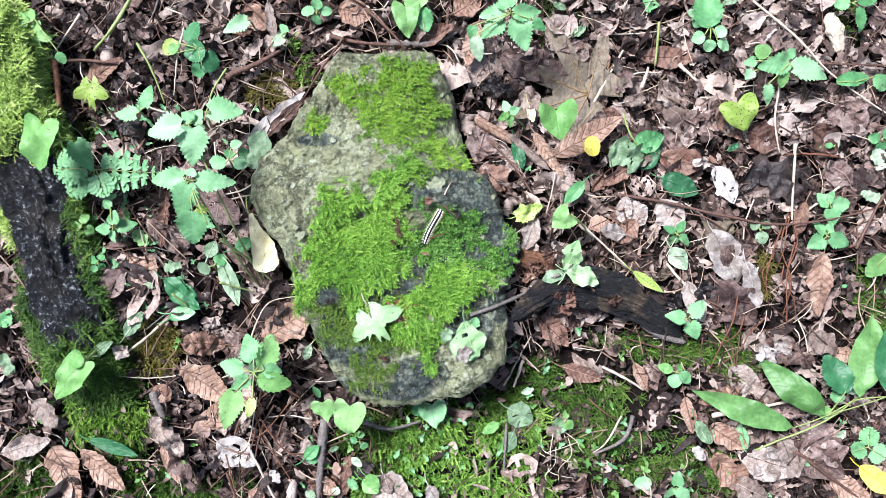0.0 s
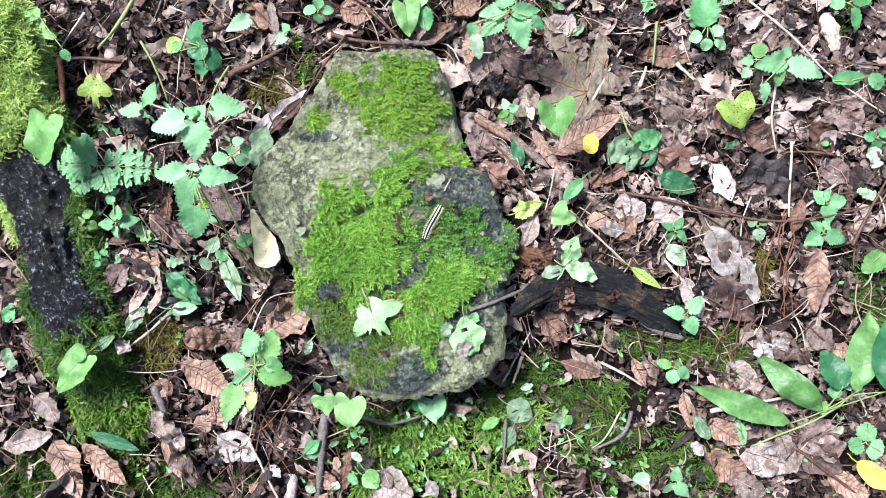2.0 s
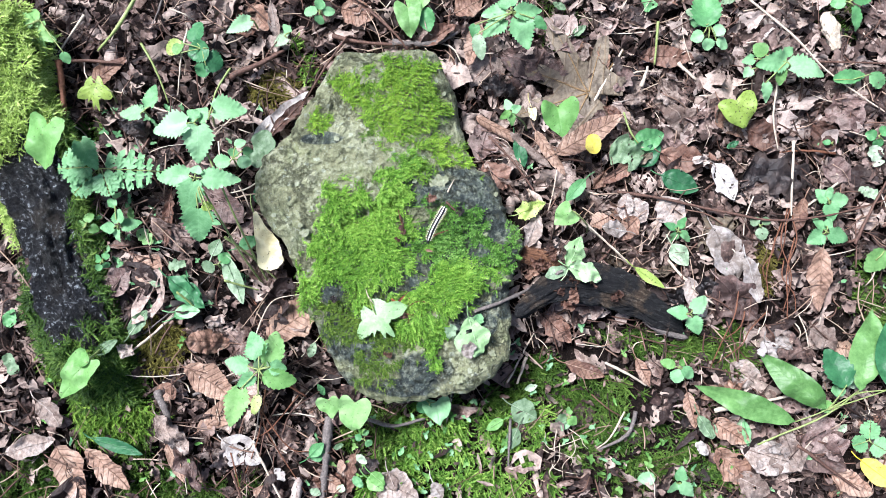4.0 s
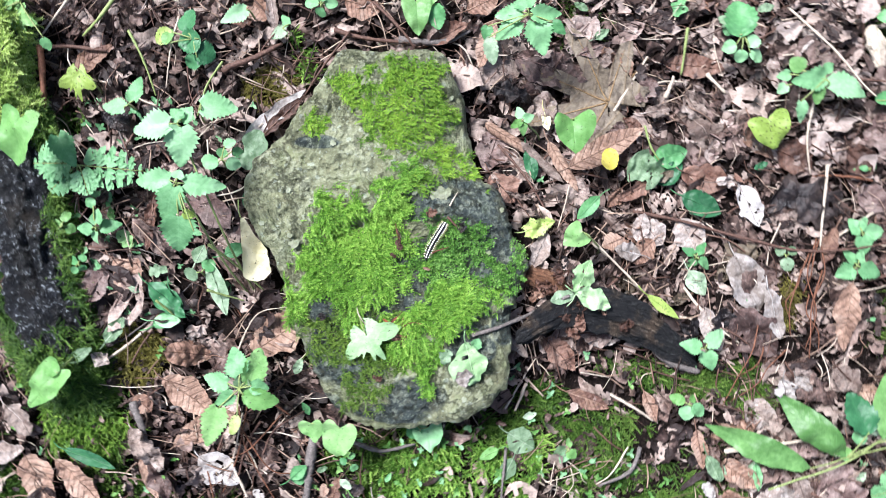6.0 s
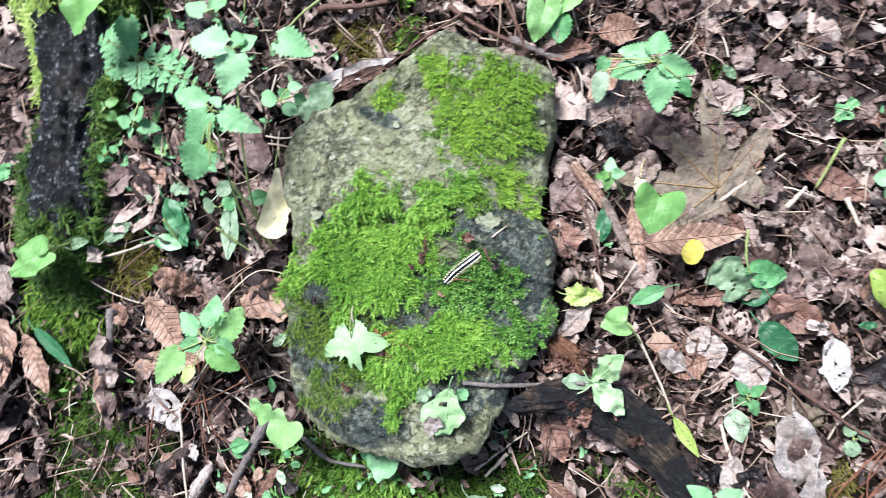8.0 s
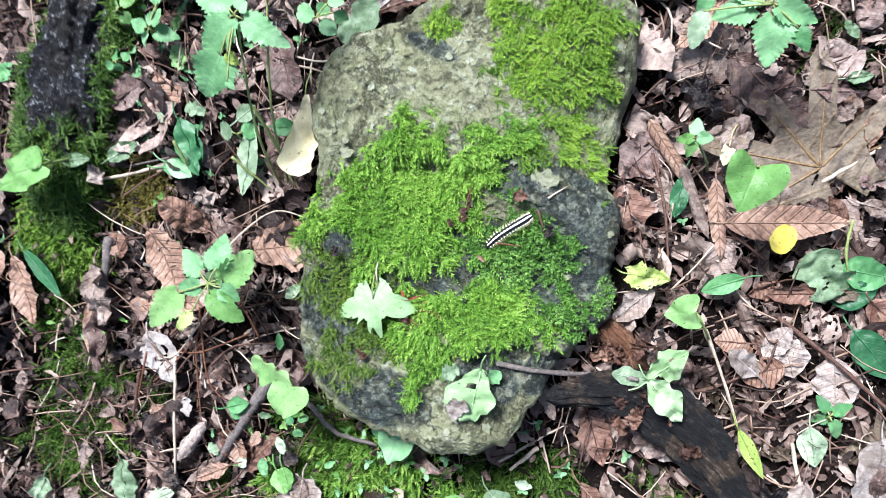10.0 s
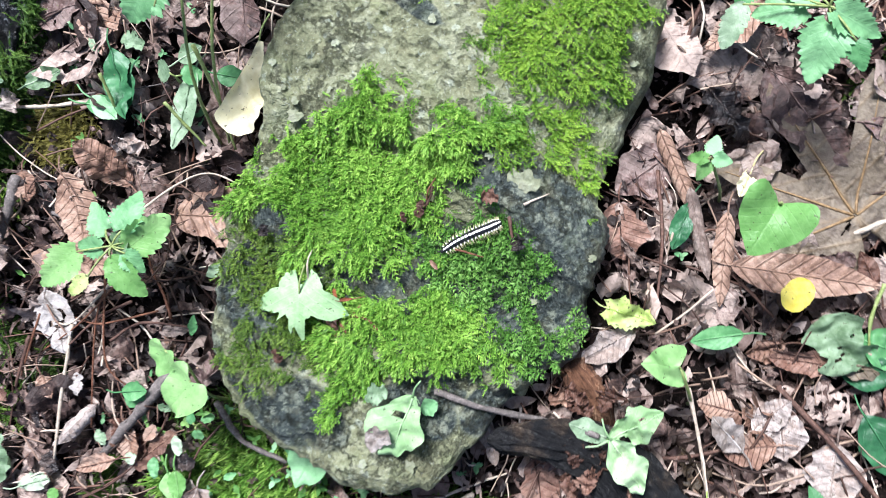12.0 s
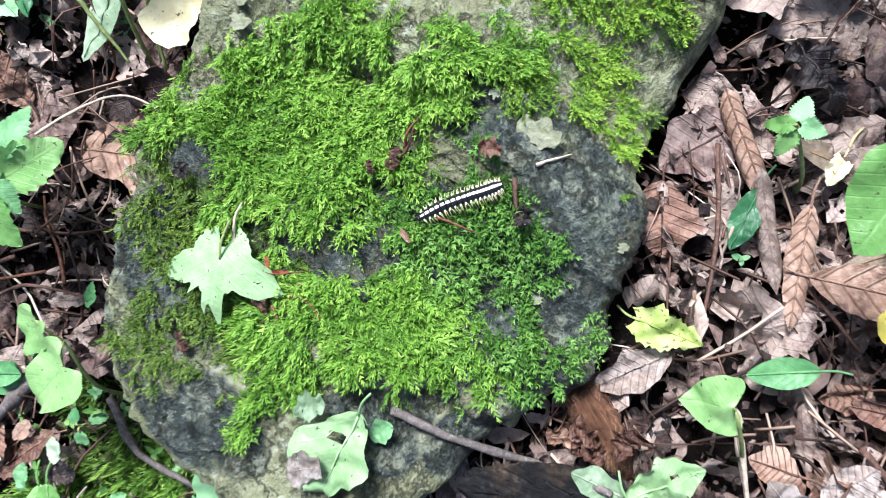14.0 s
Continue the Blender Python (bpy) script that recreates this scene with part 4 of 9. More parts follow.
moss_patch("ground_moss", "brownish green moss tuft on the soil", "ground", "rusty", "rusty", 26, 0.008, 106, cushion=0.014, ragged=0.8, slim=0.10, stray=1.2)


# ---- rotten log with moss ----
LOG_LINE = ((-0.4934, 0.2495, 0.04), (-0.4851, 0.1907, 0.036), (-0.4696, 0.1312, 0.033), (-0.4321, 0.0653, 0.03), (-0.4139, -0.007, 0.028), (-0.3962, -0.0734, 0.026), (-0.3717, -0.1419, 0.012), (-0.3501, -0.2273, -0.012))
LOG_RADII = (0.048, 0.052, 0.050, 0.042, 0.036, 0.040, 0.036, 0.02)


def build_log():
    rows, sides = 220, 96
    P = spline(LOG_LINE, rows)
    R = np.interp(np.linspace(0, 1, rows), np.linspace(0, 1, len(LOG_RADII)), LOG_RADII)
    T = np.gradient(P, axis=0)
    T /= np.linalg.norm(T, axis=1)[:, None]
    A = np.cross(T, np.array([0, 0, 1.0]))
    A /= np.linalg.norm(A, axis=1)[:, None]
    B = np.cross(A, T)
    a = np.linspace(0, 2 * math.pi, sides, endpoint=False)
    s = np.linspace(0, 1, rows)
    S, AA = np.meshgrid(s, a, indexing="ij")
    crag = 0.16 * fbm(S * 12, np.sin(AA) * 1.4 + np.cos(AA) * 0.5, 1.0, 5, 81) + 0.26 * np.abs(vnoise(AA * 3.2, S * 9, 82)) + 0.15 * vnoise(AA * 7, S * 24, 83) + 0.07 * vnoise(AA * 16, S * 80, 84) + 0.05 * vnoise(AA * 26, S * 130, 85)
    r = R[:, None] * (0.92 + crag)
    V = P[:, None] + r[..., None] * (np.cos(AA)[..., None] * A[:, None] + 0.9 * np.sin(AA)[..., None] * B[:, None])
    log = tagged(new("mossy_log", None), "rotting black log overgrown with green moss on the forest floor", "log")
    part("bark", mesh_of("bark", V.reshape(-1, 3), grid_faces(rows, sides, True), [BARK]), log, "wet black cracked bark")
    rng = np.random.default_rng(84)
    for kind, n, test, size, label in (("golden", 15000, lambda u, v: (u < 0.35) | ((v < 0.6) & (u < 0.5)), 0.0085, "light yellow-green moss"),
                                       ("deep", 13000, lambda u, v: (u > 0.76) | ((v > 2.5) & (u > 0.30)) | ((v < 0.7) & (u > 0.6)), 0.0095, "dark green moss")):
        u, v = rng.uniform(0, 1, n * 3), rng.uniform(0.0, math.pi, n * 3)
        ok = test(u + 0.06 * vnoise(u * 30, v * 5, 85), v + 0.25 * vnoise(u * 22, v * 4, 86))
        u, v = u[ok][:n], v[ok][:n]
        i, j = np.minimum((u * (rows - 1)).astype(int), rows - 1), (v / (2 * math.pi) * sides).astype(int) % sides
        Q = V[i, j] + rng.normal(0, 0.0012, (len(u), 3))
        N = Q - P[i]
        N /= np.linalg.norm(N, axis=1)[:, None]
        Q = Q + N * rng.uniform(0, 0.006, len(u))[:, None]
        W, F, t = sprigs(Q, N, rng.uniform(-3, 3, len(u)), size * rng.uniform(0.6, 1.2, len(u)), 0.42 + 0.4 * vnoise(u * 40, v * 6, 87), 88, lift=(0, 45), slim=0.11, reach=0.28)
        m = part("moss", mesh_of("moss", W, F, [MOSS[kind]], tone=t, smooth=False), log, label)
        tagged(m, kind="stuff")
    return log


build_log()


# ---- leaf litter ----
def litter(n, seed, low, high, size, slim, tilt, grain=(9, 5), spread=(0.80, 0.54), variants=260, middle=(0.0, 0.0)):
    """Heaped leaf fragments over the floor, joined: a store of torn shapes, each laid at many places."""
    rng = np.random.default_rng(seed)
    bare = [b for (w, k), blobs in MOSSES.items() if w == "ground" for b in blobs]
    x, y = middle[0] + rng.uniform(-spread[0], spread[0], n * 3), middle[1] + rng.uniform(-spread[1], spread[1], n * 3)
    whole = size[1] > 0.05
    free = np.where(blob_mask(bare, x, y) > (-0.3 if whole else 0.05), 0.0 if whole else 0.35, np.where(blob_mask(DAMP, x, y) > 0, 0.12 if whole else 0.55, 1.0))
    free = np.where((low > 0.007) & (blob_mask(FREE, x, y) > 0), 0.08, free)
    ok = (stone_h(x, y)[1] < -0.02) & (rng.random(n * 3) < free)
    x, y = x[ok][:n], y[ok][:n]
    z = ground_h(x, y) + rng.uniform(low, high, len(x)) + 0.004 * fbm(x, y, 0.04, 2, 63)
    which = rng.integers(variants, size=len(x))
    Vs, Fs, UVs, at = [], [], [], 0
    for k in range(variants):
        L = rng.uniform(*size) * (0.6 + 0.8 * rng.random() ** 2)
        W = L * rng.uniform(*slim)
        V, F, uv = leaf_arrays(("scrap", "leaf", "beech", "scrap")[k % 4], L, W, rng.normal(0, 0.8), rng.normal(0, 1.3), rng.uniform(-0.1, 0.3), rng.uniform(0, 0.06),
                               rng.uniform(0.08, 0.25), rng.uniform(0, 0.9), seed * 1000 + k, *grain, 0.38)
        V = V - np.array([0.45 * L, 0, 0])
        for i in np.flatnonzero(which == k):
            Vs.append(V @ turn(rng.normal(0, tilt), rng.normal(0, tilt), rng.uniform(0, 360)).T * rng.uniform(0.75, 1.25) + np.array([x[i], y[i], z[i]]))
            Fs.append(F + at), UVs.append(uv)
            at += len(V)
    return np.vstack(Vs), np.vstack(Fs), np.vstack(UVs)


def build_litter():
    for name, label, n, seed, low, high, size, slim, tilt, grain in (
            ("leaf_litter", "deep layer of crumbled dark brown leaves", 6500, 201, -0.001, 0.009, (0.012, 0.030), (0.35, 0.8), 24, (9, 5)),
            ("leaf_litter", "upper layer of small dry brown leaf pieces", 6000, 202, 0.005, 0.019, (0.010, 0.036), (0.3, 0.75), 36, (9, 5)),
            ("leaf_litter", "uppermost layer of curled and torn whole dead leaves", 1000, 208, 0.008, 0.018, (0.024, 0.056), (0.4, 0.75), 20, (17, 9)),
            ("leaf_litter", "shredded narrow strips of brown leaves and bark", 3200, 204, 0.006, 0.018, (0.014, 0.040), (0.10, 0.25), 24, (9, 3)),
            ("leaf_litter", "fine crumbs of brown leaves and soil", 27000, 205, 0.000, 0.021, (0.004, 0.011), (0.25, 0.9), 35, (5, 3)),
            ("leaf_litter", "finest crumbs of rotted leaves on the soil", 15000, 206, 0.000, 0.010, (0.002, 0.006), (0.3, 0.9), 38, (4, 3))):
        V, F, uv = litter(n, seed, low, high, size, slim, tilt, grain)
        tagged(new(name, mesh_of(name, V, F, [DEAD["litter" if seed in (202, 204, 208) else "crumb"]], uv=uv)), label, "leaf litter", kind="stuff")
    # real pale pieces, kept to this bank partly in place of brighter light
    V, F, uv = litter(700, 209, 0.010, 0.020, (0.010, 0.034), (0.35, 0.8), 22, (11, 7), (0.28, 0.17), 160, (0.38, 0.26))
    tagged(new("leaf_litter", mesh_of("leaf_litter", V, F, [DEAD["dry"]], uv=uv)), "pinkish bleached leaf pieces on the bank behind the stone", "leaf litter", kind="stuff")
    # more leaves, ever thinner, out into the wood
    rng = np.random.default_rng(207)
    n = 7000
    r, a = 0.72 + 2.6 * rng.random(n) ** 1.6, rng.uniform(0, 2 * math.pi, n)
    x, y = r * np.cos(a) * 1.08, r * np.sin(a) * 0.86
    z = ground_h(x, y) + rng.uniform(0.002, 0.014, n)
    Vs, Fs, UVs, at = [], [], [], 0
    for k in range(60):
        L = rng.uniform(0.02, 0.06)
        V, F, uv = leaf_arrays(("leaf", "beech", "scrap")[k % 3], L, L * rng.uniform(0.4, 0.8), rng.normal(0, 0.6), rng.normal(0, 1.0), 0.1, 0.03, 0.15, rng.uniform(0, 0.6), 9000 + k, 5, 3, 0.4)
        for i in range(k, n, 60):
            Vs.append(V @ turn(rng.normal(0, 18), rng.normal(0, 18), rng.uniform(0, 360)).T + np.array([x[i], y[i], z[i]]))
            Fs.append(F + at), UVs.append(uv)
            at += len(V)
    tagged(new("leaf_litter", mesh_of("leaf_litter", np.vstack(Vs), np.vstack(Fs), [DEAD["litter"]], uv=np.vstack(UVs))), "scattered brown leaves farther out on the forest floor", "leaf litter", kind="stuff")
    # thin root fibres and needles between the leaves
    rng = np.random.default_rng(203)
    Vs, Fs, at = [], [], 0
    while len(Vs) < 5200:
        x, y, L, h = rng.uniform(-0.75, 0.75), rng.uniform(-0.5, 0.5), rng.uniform(0.012, 0.06), rng.uniform(0, 6.28)
        if stone_h(x, y)[1] > -0.02 or blob_mask(DAMP, np.array([x]), np.array([y]))[0] > 0 and rng.random() < 0.8:
            continue
        c = rng.normal(0, 0.25)
        pts = [(x + f * L * math.cos(h + c * f), y + f * L * math.sin(h + c * f), float(ground_h(x, y)) + 0.012 + rng.uniform(-0.004, 0.016)) for f in (-0.5, 0, 0.5)]
        V, F, _ = tube(spline(pts, 6), np.full(6, rng.uniform(0.0003, 0.0009)), 4, int(rng.integers(1 << 30)))
        Vs.append(V), Fs.append(F + at)
        at += len(V)
    tagged(new("litter_fibres", mesh_of("litter_fibres", np.vstack(Vs), np.vstack(Fs), [FIBRE])), "fine brown root fibres and stalks between the leaves", "litter", kind="stuff")


build_litter()


# ---- makers of leaves, twigs and plants ----
def support(x, y):
    """The height of what lies under (x, y): the stone, or the top of the litter."""
    z, inside = stone_h(x, y)
    g = float(ground_h(x, y)) + 0.012
    return max(float(z), g) if inside > 0 else g


COUNT = [0]


def seed_next():
    COUNT[0] += 1
    return 1000 + COUNT[0]


def dead_leaf(kind, tone, x0, y0, x1, y1, W, dz=0.0, roll=0.3, bend=0.2, tear=0.0, pleat=0.0, tilt=0.0, lean=0.0, ripple=0.06, label="", name="dead_leaf", category="leaf", fold=0.05, jag=None, rib=True):
    """A fallen leaf from its stalk end (x0, y0) to its tip (x1, y1), dz above what it lies on."""
    L, h = math.hypot(x1 - x0, y1 - y0), math.degrees(math.atan2(y1 - y0, x1 - x0))
    mat = DEAD[tone] if tone in DEAD else GREEN[tone]
    if tone in DEAD:
        ripple = ripple * 1.5
    if jag is None:
        jag = 0.34 if tone in DEAD else 0.12
    rows = 55 if kind == "beech" and pleat > 0.03 else 25
    V, F, uv = leaf_arrays(kind, L, W, bend, roll, fold, pleat, ripple, tear, seed_next(), rows, jag=jag)
    V = V - np.array([0.5 * L, 0, 0])
    V = V @ turn(lean, -tilt, 0).T
    V[:, 2] -= np.percentile(V[:, 2], 20)
    ob = new(name, mesh_of(name, V, F, [mat], uv=uv))
    if rib and tone != "lichen" and kind in ("leaf", "beech", "nettle", "lance") and L > 0.02:
        # the midrib, standing a little proud, and the stalk beyond the blade
        mid = V.reshape(rows, 11, 3)[::(rows - 1) // 24 if rows == 25 else 2, 5] + np.array([0, 0, 0.00025])
        rv, rf, ruv = tube(mid[1:-1:2], np.linspace(0.0007, 0.00025, len(mid[1:-1:2])), 5, 1, 0.05)
        part("midrib", mesh_of("midrib", rv, rf, [mat], uv=ruv), ob)
        d = mid[0] - mid[2]
        d = d / (np.linalg.norm(d) + 1e-9)
        q = spline([mid[1], mid[0] + d * 0.006, mid[0] + d * 0.013 + np.array([0, 0.002, -0.002])], 7)
        rv, rf, ruv = tube(q, np.linspace(0.0007, 0.0006, 7), 5, 2, 0.05)
        part("stalk", mesh_of("stalk", rv, rf, [mat], uv=ruv), ob)
    if kind.startswith("maple") and tone in DEAD:
        # the main veins, from the stalk out into each lobe
        n = 90
        spread = (0, 0.75, -0.75, 1.5, -1.5) if kind == "maple_wide" else (0.1, 1.0, -1.0)
        for c in spread:
            j = int(round((c + math.pi) / (2 * math.pi) * n)) % n
            rv, rf, ruv = tube(spline(V.reshape(8, n, 3)[:7, j] + np.array([0, 0, 0.0003]), 12), np.linspace(0.0011, 0.0003, 12) * min(1.0, L / 0.08), 5, 1, 0.05)
            part("vein", mesh_of("vein", rv, rf, [TWIG["ochre"]], uv=ruv), ob)
    elif kind.startswith("maple") or kind == "fan":
        k = V[np.argmin(np.abs(V[:, 0] + (0.22 if kind != "fan" else 0.5) * L) + np.abs(V[:, 1]))]
        rv, rf, ruv = tube(spline([k, k + np.array([-0.008, 0.001, 0.003]), k + np.array([-0.018, 0.004, 0.004])], 8), np.linspace(0.0007, 0.0006, 8), 5, 2, 0.05)
        part("stalk", mesh_of("stalk", rv, rf, [TWIG["stem"]], uv=ruv), ob, "thin pale green stalk")
    xm, ym = (x0 + x1) / 2, (y0 + y1) / 2
    ob.matrix_world = pose(xm, ym, support(xm, ym) + dz + 0.002, 0, 0, h)
    return tagged(ob, label, category, "fallen leaves")


def twig(tone, r, *points, label="thin dry brown twig lying on leaf litter", name="twig", category="twig", taper=0.55, dz=0.0, sides=7):
    """A twig through points (x, y, height above what lies there)."""
    P = [(x, y, support(x, y) + z + dz) for x, y, z in points]
    n = max(10, 5 * len(P))
    S = spline(P, n)
    rng = np.random.default_rng(seed_next())
    S = S + np.cumsum(rng.normal(0, 0.35 * r, S.shape), axis=0) * 0.25
    V, F, uv = tube(S, np.linspace(r, r * taper, n) * (1 + 0.12 * rng.uniform(-1, 1, n)), sides, seed_next(), 0.24)
    return tagged(new(name, mesh_of(name, V, F, [TWIG[tone]], uv=uv)), label, category)


def plant(name, label, x, y, hub, category="seedling", r=0.0011, tone="stem"):
    """A living plant: its stem from the floor at (x, y) to the hub."""
    top = new(name, None)
    g = support(x, y) - 0.012
    top.location = (x, y, g)
    tagged(top, label, category)
    S = spline([(0, 0, -0.004), ((hub[0] - x) * 0.4 + 0.003, (hub[1] - y) * 0.4, (hub[2] - g) * 0.6), (hub[0] - x, hub[1] - y, hub[2] - g)], 9)
    V, F, uv = tube(S, np.linspace(r * 1.2, r * 0.8, 9), 6, seed_next(), 0.05)
    part("stem", mesh_of("stem", V, F, [TWIG[tone]], uv=uv), top)
    return top, Vector(hub)


def blade(on, kind, tone, x0, y0, z0, x1, y1, z1, W, roll=0.25, bend=0.45, ripple=0.09, fold=0.15, tear=0.0, stalk=True, label="", lean=0.0):
    """A leaf of a plant from its base to its tip, with a stalk back to the hub."""
    top, hub = on
    o = np.array(top.location)
    lean = lean + random.gauss(0, 11)
    if kind == "lance":
        fold, roll, ripple = 0.22, -0.4, 0.20
    d = np.array((x1 - x0, y1 - y0, z1 - z0))
    L = float(np.linalg.norm(d))
    if kind == "leaf":
        kind = "ovate"
    toothed = kind in ("nettle", "ovate")
    if kind == "heart":
        ripple, fold = 0.17, 0.10
    V, F, uv = leaf_arrays(kind, L, W, -bend, roll, fold, 0.045 if toothed else 0.012, ripple * 1.2, tear, seed_next(), 61 if toothed else 25, 13 if toothed else 11)
    V = V @ turn(lean, -math.degrees(math.asin(max(-1, min(1, d[2] / L)))), math.degrees(math.atan2(d[1], d[0]))).T
    m = np.argmin(np.abs(uv[:, 0]) + np.abs(uv[:, 1] - 0.5))
    V = V - V[m] + np.array((x0, y0, z0)) - o
    leaf = part("leaf", mesh_of("leaf", V, F, [GREEN[tone] if tone in GREEN else DEAD[tone]], uv=uv), top, label)
    if stalk and (Vector((x0, y0, z0)) - hub).length > 0.003:
        h = np.array(hub) - o
        b = np.array((x0, y0, z0)) - o
        S = spline([h, (h + b) / 2 + np.array([0, 0, 0.002]), b], 7)
        W2, F2, uv2 = tube(S, np.full(7, 0.0007), 5, 1, 0.03)
        part("stalk", mesh_of("stalk", W2, F2, [TWIG["stem"]], uv=uv2), top)
    return leaf


def fern_leaf(on, tone, x0, y0, z0, x1, y1, z1, W, n=6):
    """A finely cut leaf: paired lobed leaflets along a rib."""
    top, hub = on
    o = np.array(top.location)
    a, b = np.array((x0, y0, z0)) - o, np.array((x1, y1, z1)) - o
    L = np.linalg.norm(b - a)
    h = math.atan2(b[1] - a[1], b[0] - a[0])
    Vs, Fs, UVs, at = [], [], [], 0
    for i in range(n):
        f = (i + 0.5) / n
        wid = W * 0.5 * math.sin(math.pi * (0.22 + 0.75 * f)) ** 0.9
        for s in (1, -1):
            for k in range(3):
                g = (k + 0.6) / 3
                root = a + (b - a) * f + np.array([-math.sin(h), math.cos(h), 0]) * s * wid * g * 0.85 + np.array([math.cos(h), math.sin(h), 0]) * wid * g * 0.25
                for e in ((0.5, -0.9, 0.1) if k < 2 else (0.0, 0.7)):
                    V, F, uv = leaf_arrays("nettle", wid * 0.50 * (1.2 - 0.4 * g) * random.uniform(0.8, 1.2), wid * 0.40, 0.3, 0.4, 0.1, 0, 0.1, 0, seed_next(), 10, 5)
                    V = V @ turn(random.uniform(-9, 9), random.uniform(-8, 8), math.degrees(h + s * (1.0 + e * 0.9) + random.gauss(0, 0.15))).T + root
                    Vs.append(V), Fs.append(F + at), UVs.append(uv)
                    at += len(V)
    part("leaf", mesh_of("leaf", np.vstack(Vs), np.vstack(Fs), [GREEN[tone]], uv=np.vstack(UVs)), top, "finely cut ferny leaf")
    S = spline([np.array(hub) - o, a, b], 9)
    V, F, uv = tube(S, np.linspace(0.0008, 0.0004, 9), 5, 1, 0.03)
    part("stalk", mesh_of("stalk", V, F, [TWIG["stem"]], uv=uv), top)


def wood_piece(name, mat, line, radii, flat, label, category="wood", on=None):
    """A weathered piece of wood along a line, grooved lengthwise, with ragged ends."""
    rows, sides = 90, 56
    P = spline(line, rows)
    s = np.linspace(0, 1, rows)
    R = np.interp(s, np.linspace(0, 1, len(radii)), radii)
    T = np.gradient(P, axis=0)
    T /= np.linalg.norm(T, axis=1)[:, None]
    A = np.cross(T, np.array([0, 0, 1.0]))
    A /= np.linalg.norm(A, axis=1)[:, None]
    B = np.cross(A, T)
    a = np.linspace(0, 2 * math.pi, sides, endpoint=False)
    S, AA = np.meshgrid(s, a, indexing="ij")
    k = seed_next()
    groove = 0.22 * vnoise(AA * 5, S * 5, k) + 0.16 * vnoise(AA * 11, S * 9, k + 1) + 0.09 * vnoise(AA * 9, S * 40, k + 2) + 0.20 * vnoise(AA * 2, S * 8, k + 3)
    r = R[:, None] * (1 + groove) * np.clip(np.minimum(S, 1 - S) * 18 + 0.15 + 0.35 * vnoise(AA * 4, S * 3, k + 4), 0.05, 1)
    V = P[:, None] + r[..., None] * (np.cos(AA)[..., None] * A[:, None] + flat * np.sin(AA)[..., None] * B[:, None])
    o = P[rows // 2]
    run = np.r_[0, np.cumsum(np.linalg.norm(np.diff(P, axis=0), axis=1))]
    uv = np.stack([np.broadcast_to(run[:, None], S.shape), np.minimum(AA, 2 * math.pi - AA) * R[:, None]], -1)
    ob = new(name, mesh_of(name, (V - o).reshape(-1, 3), grid_faces(rows, sides, True), [mat], uv=uv.reshape(-1, 2)))
    ob.location = o
    if on is not None:
        ob.parent = on
        return tagged(ob, label)
    return tagged(ob, label, category)


def shell(name, rgb, rough):
    m, nt, b = material(name, rough, 0.5)
    n = noise_tex(nt, 900, 3)
    nt.links.new(ramp(nt, n, (0.3, tuple(c * 0.75 for c in rgb)), (0.7, rgb)), b.inputs["Base Color"])
    return m


BLACK, WHITE, STRAW = shell("black_shell", (0.010, 0.010, 0.012), 0.3), shell("white_shell", (0.80, 0.79, 0.72), 0.45), shell("straw_shell", (0.50, 0.46, 0.25), 0.5)


def lump(rx, ry, rz, n=10, m=7):
    a, c = np.linspace(0, 2 * math.pi, n, endpoint=False), np.linspace(-1.5, 1.5, m)
    C, A = np.meshgrid(c, a, indexing="ij")
    return np.stack([rx * np.cos(C) * np.cos(A), ry * np.cos(C) * np.sin(A), rz * np.sin(C)], -1).reshape(-1, 3), grid_faces(m, n, True)


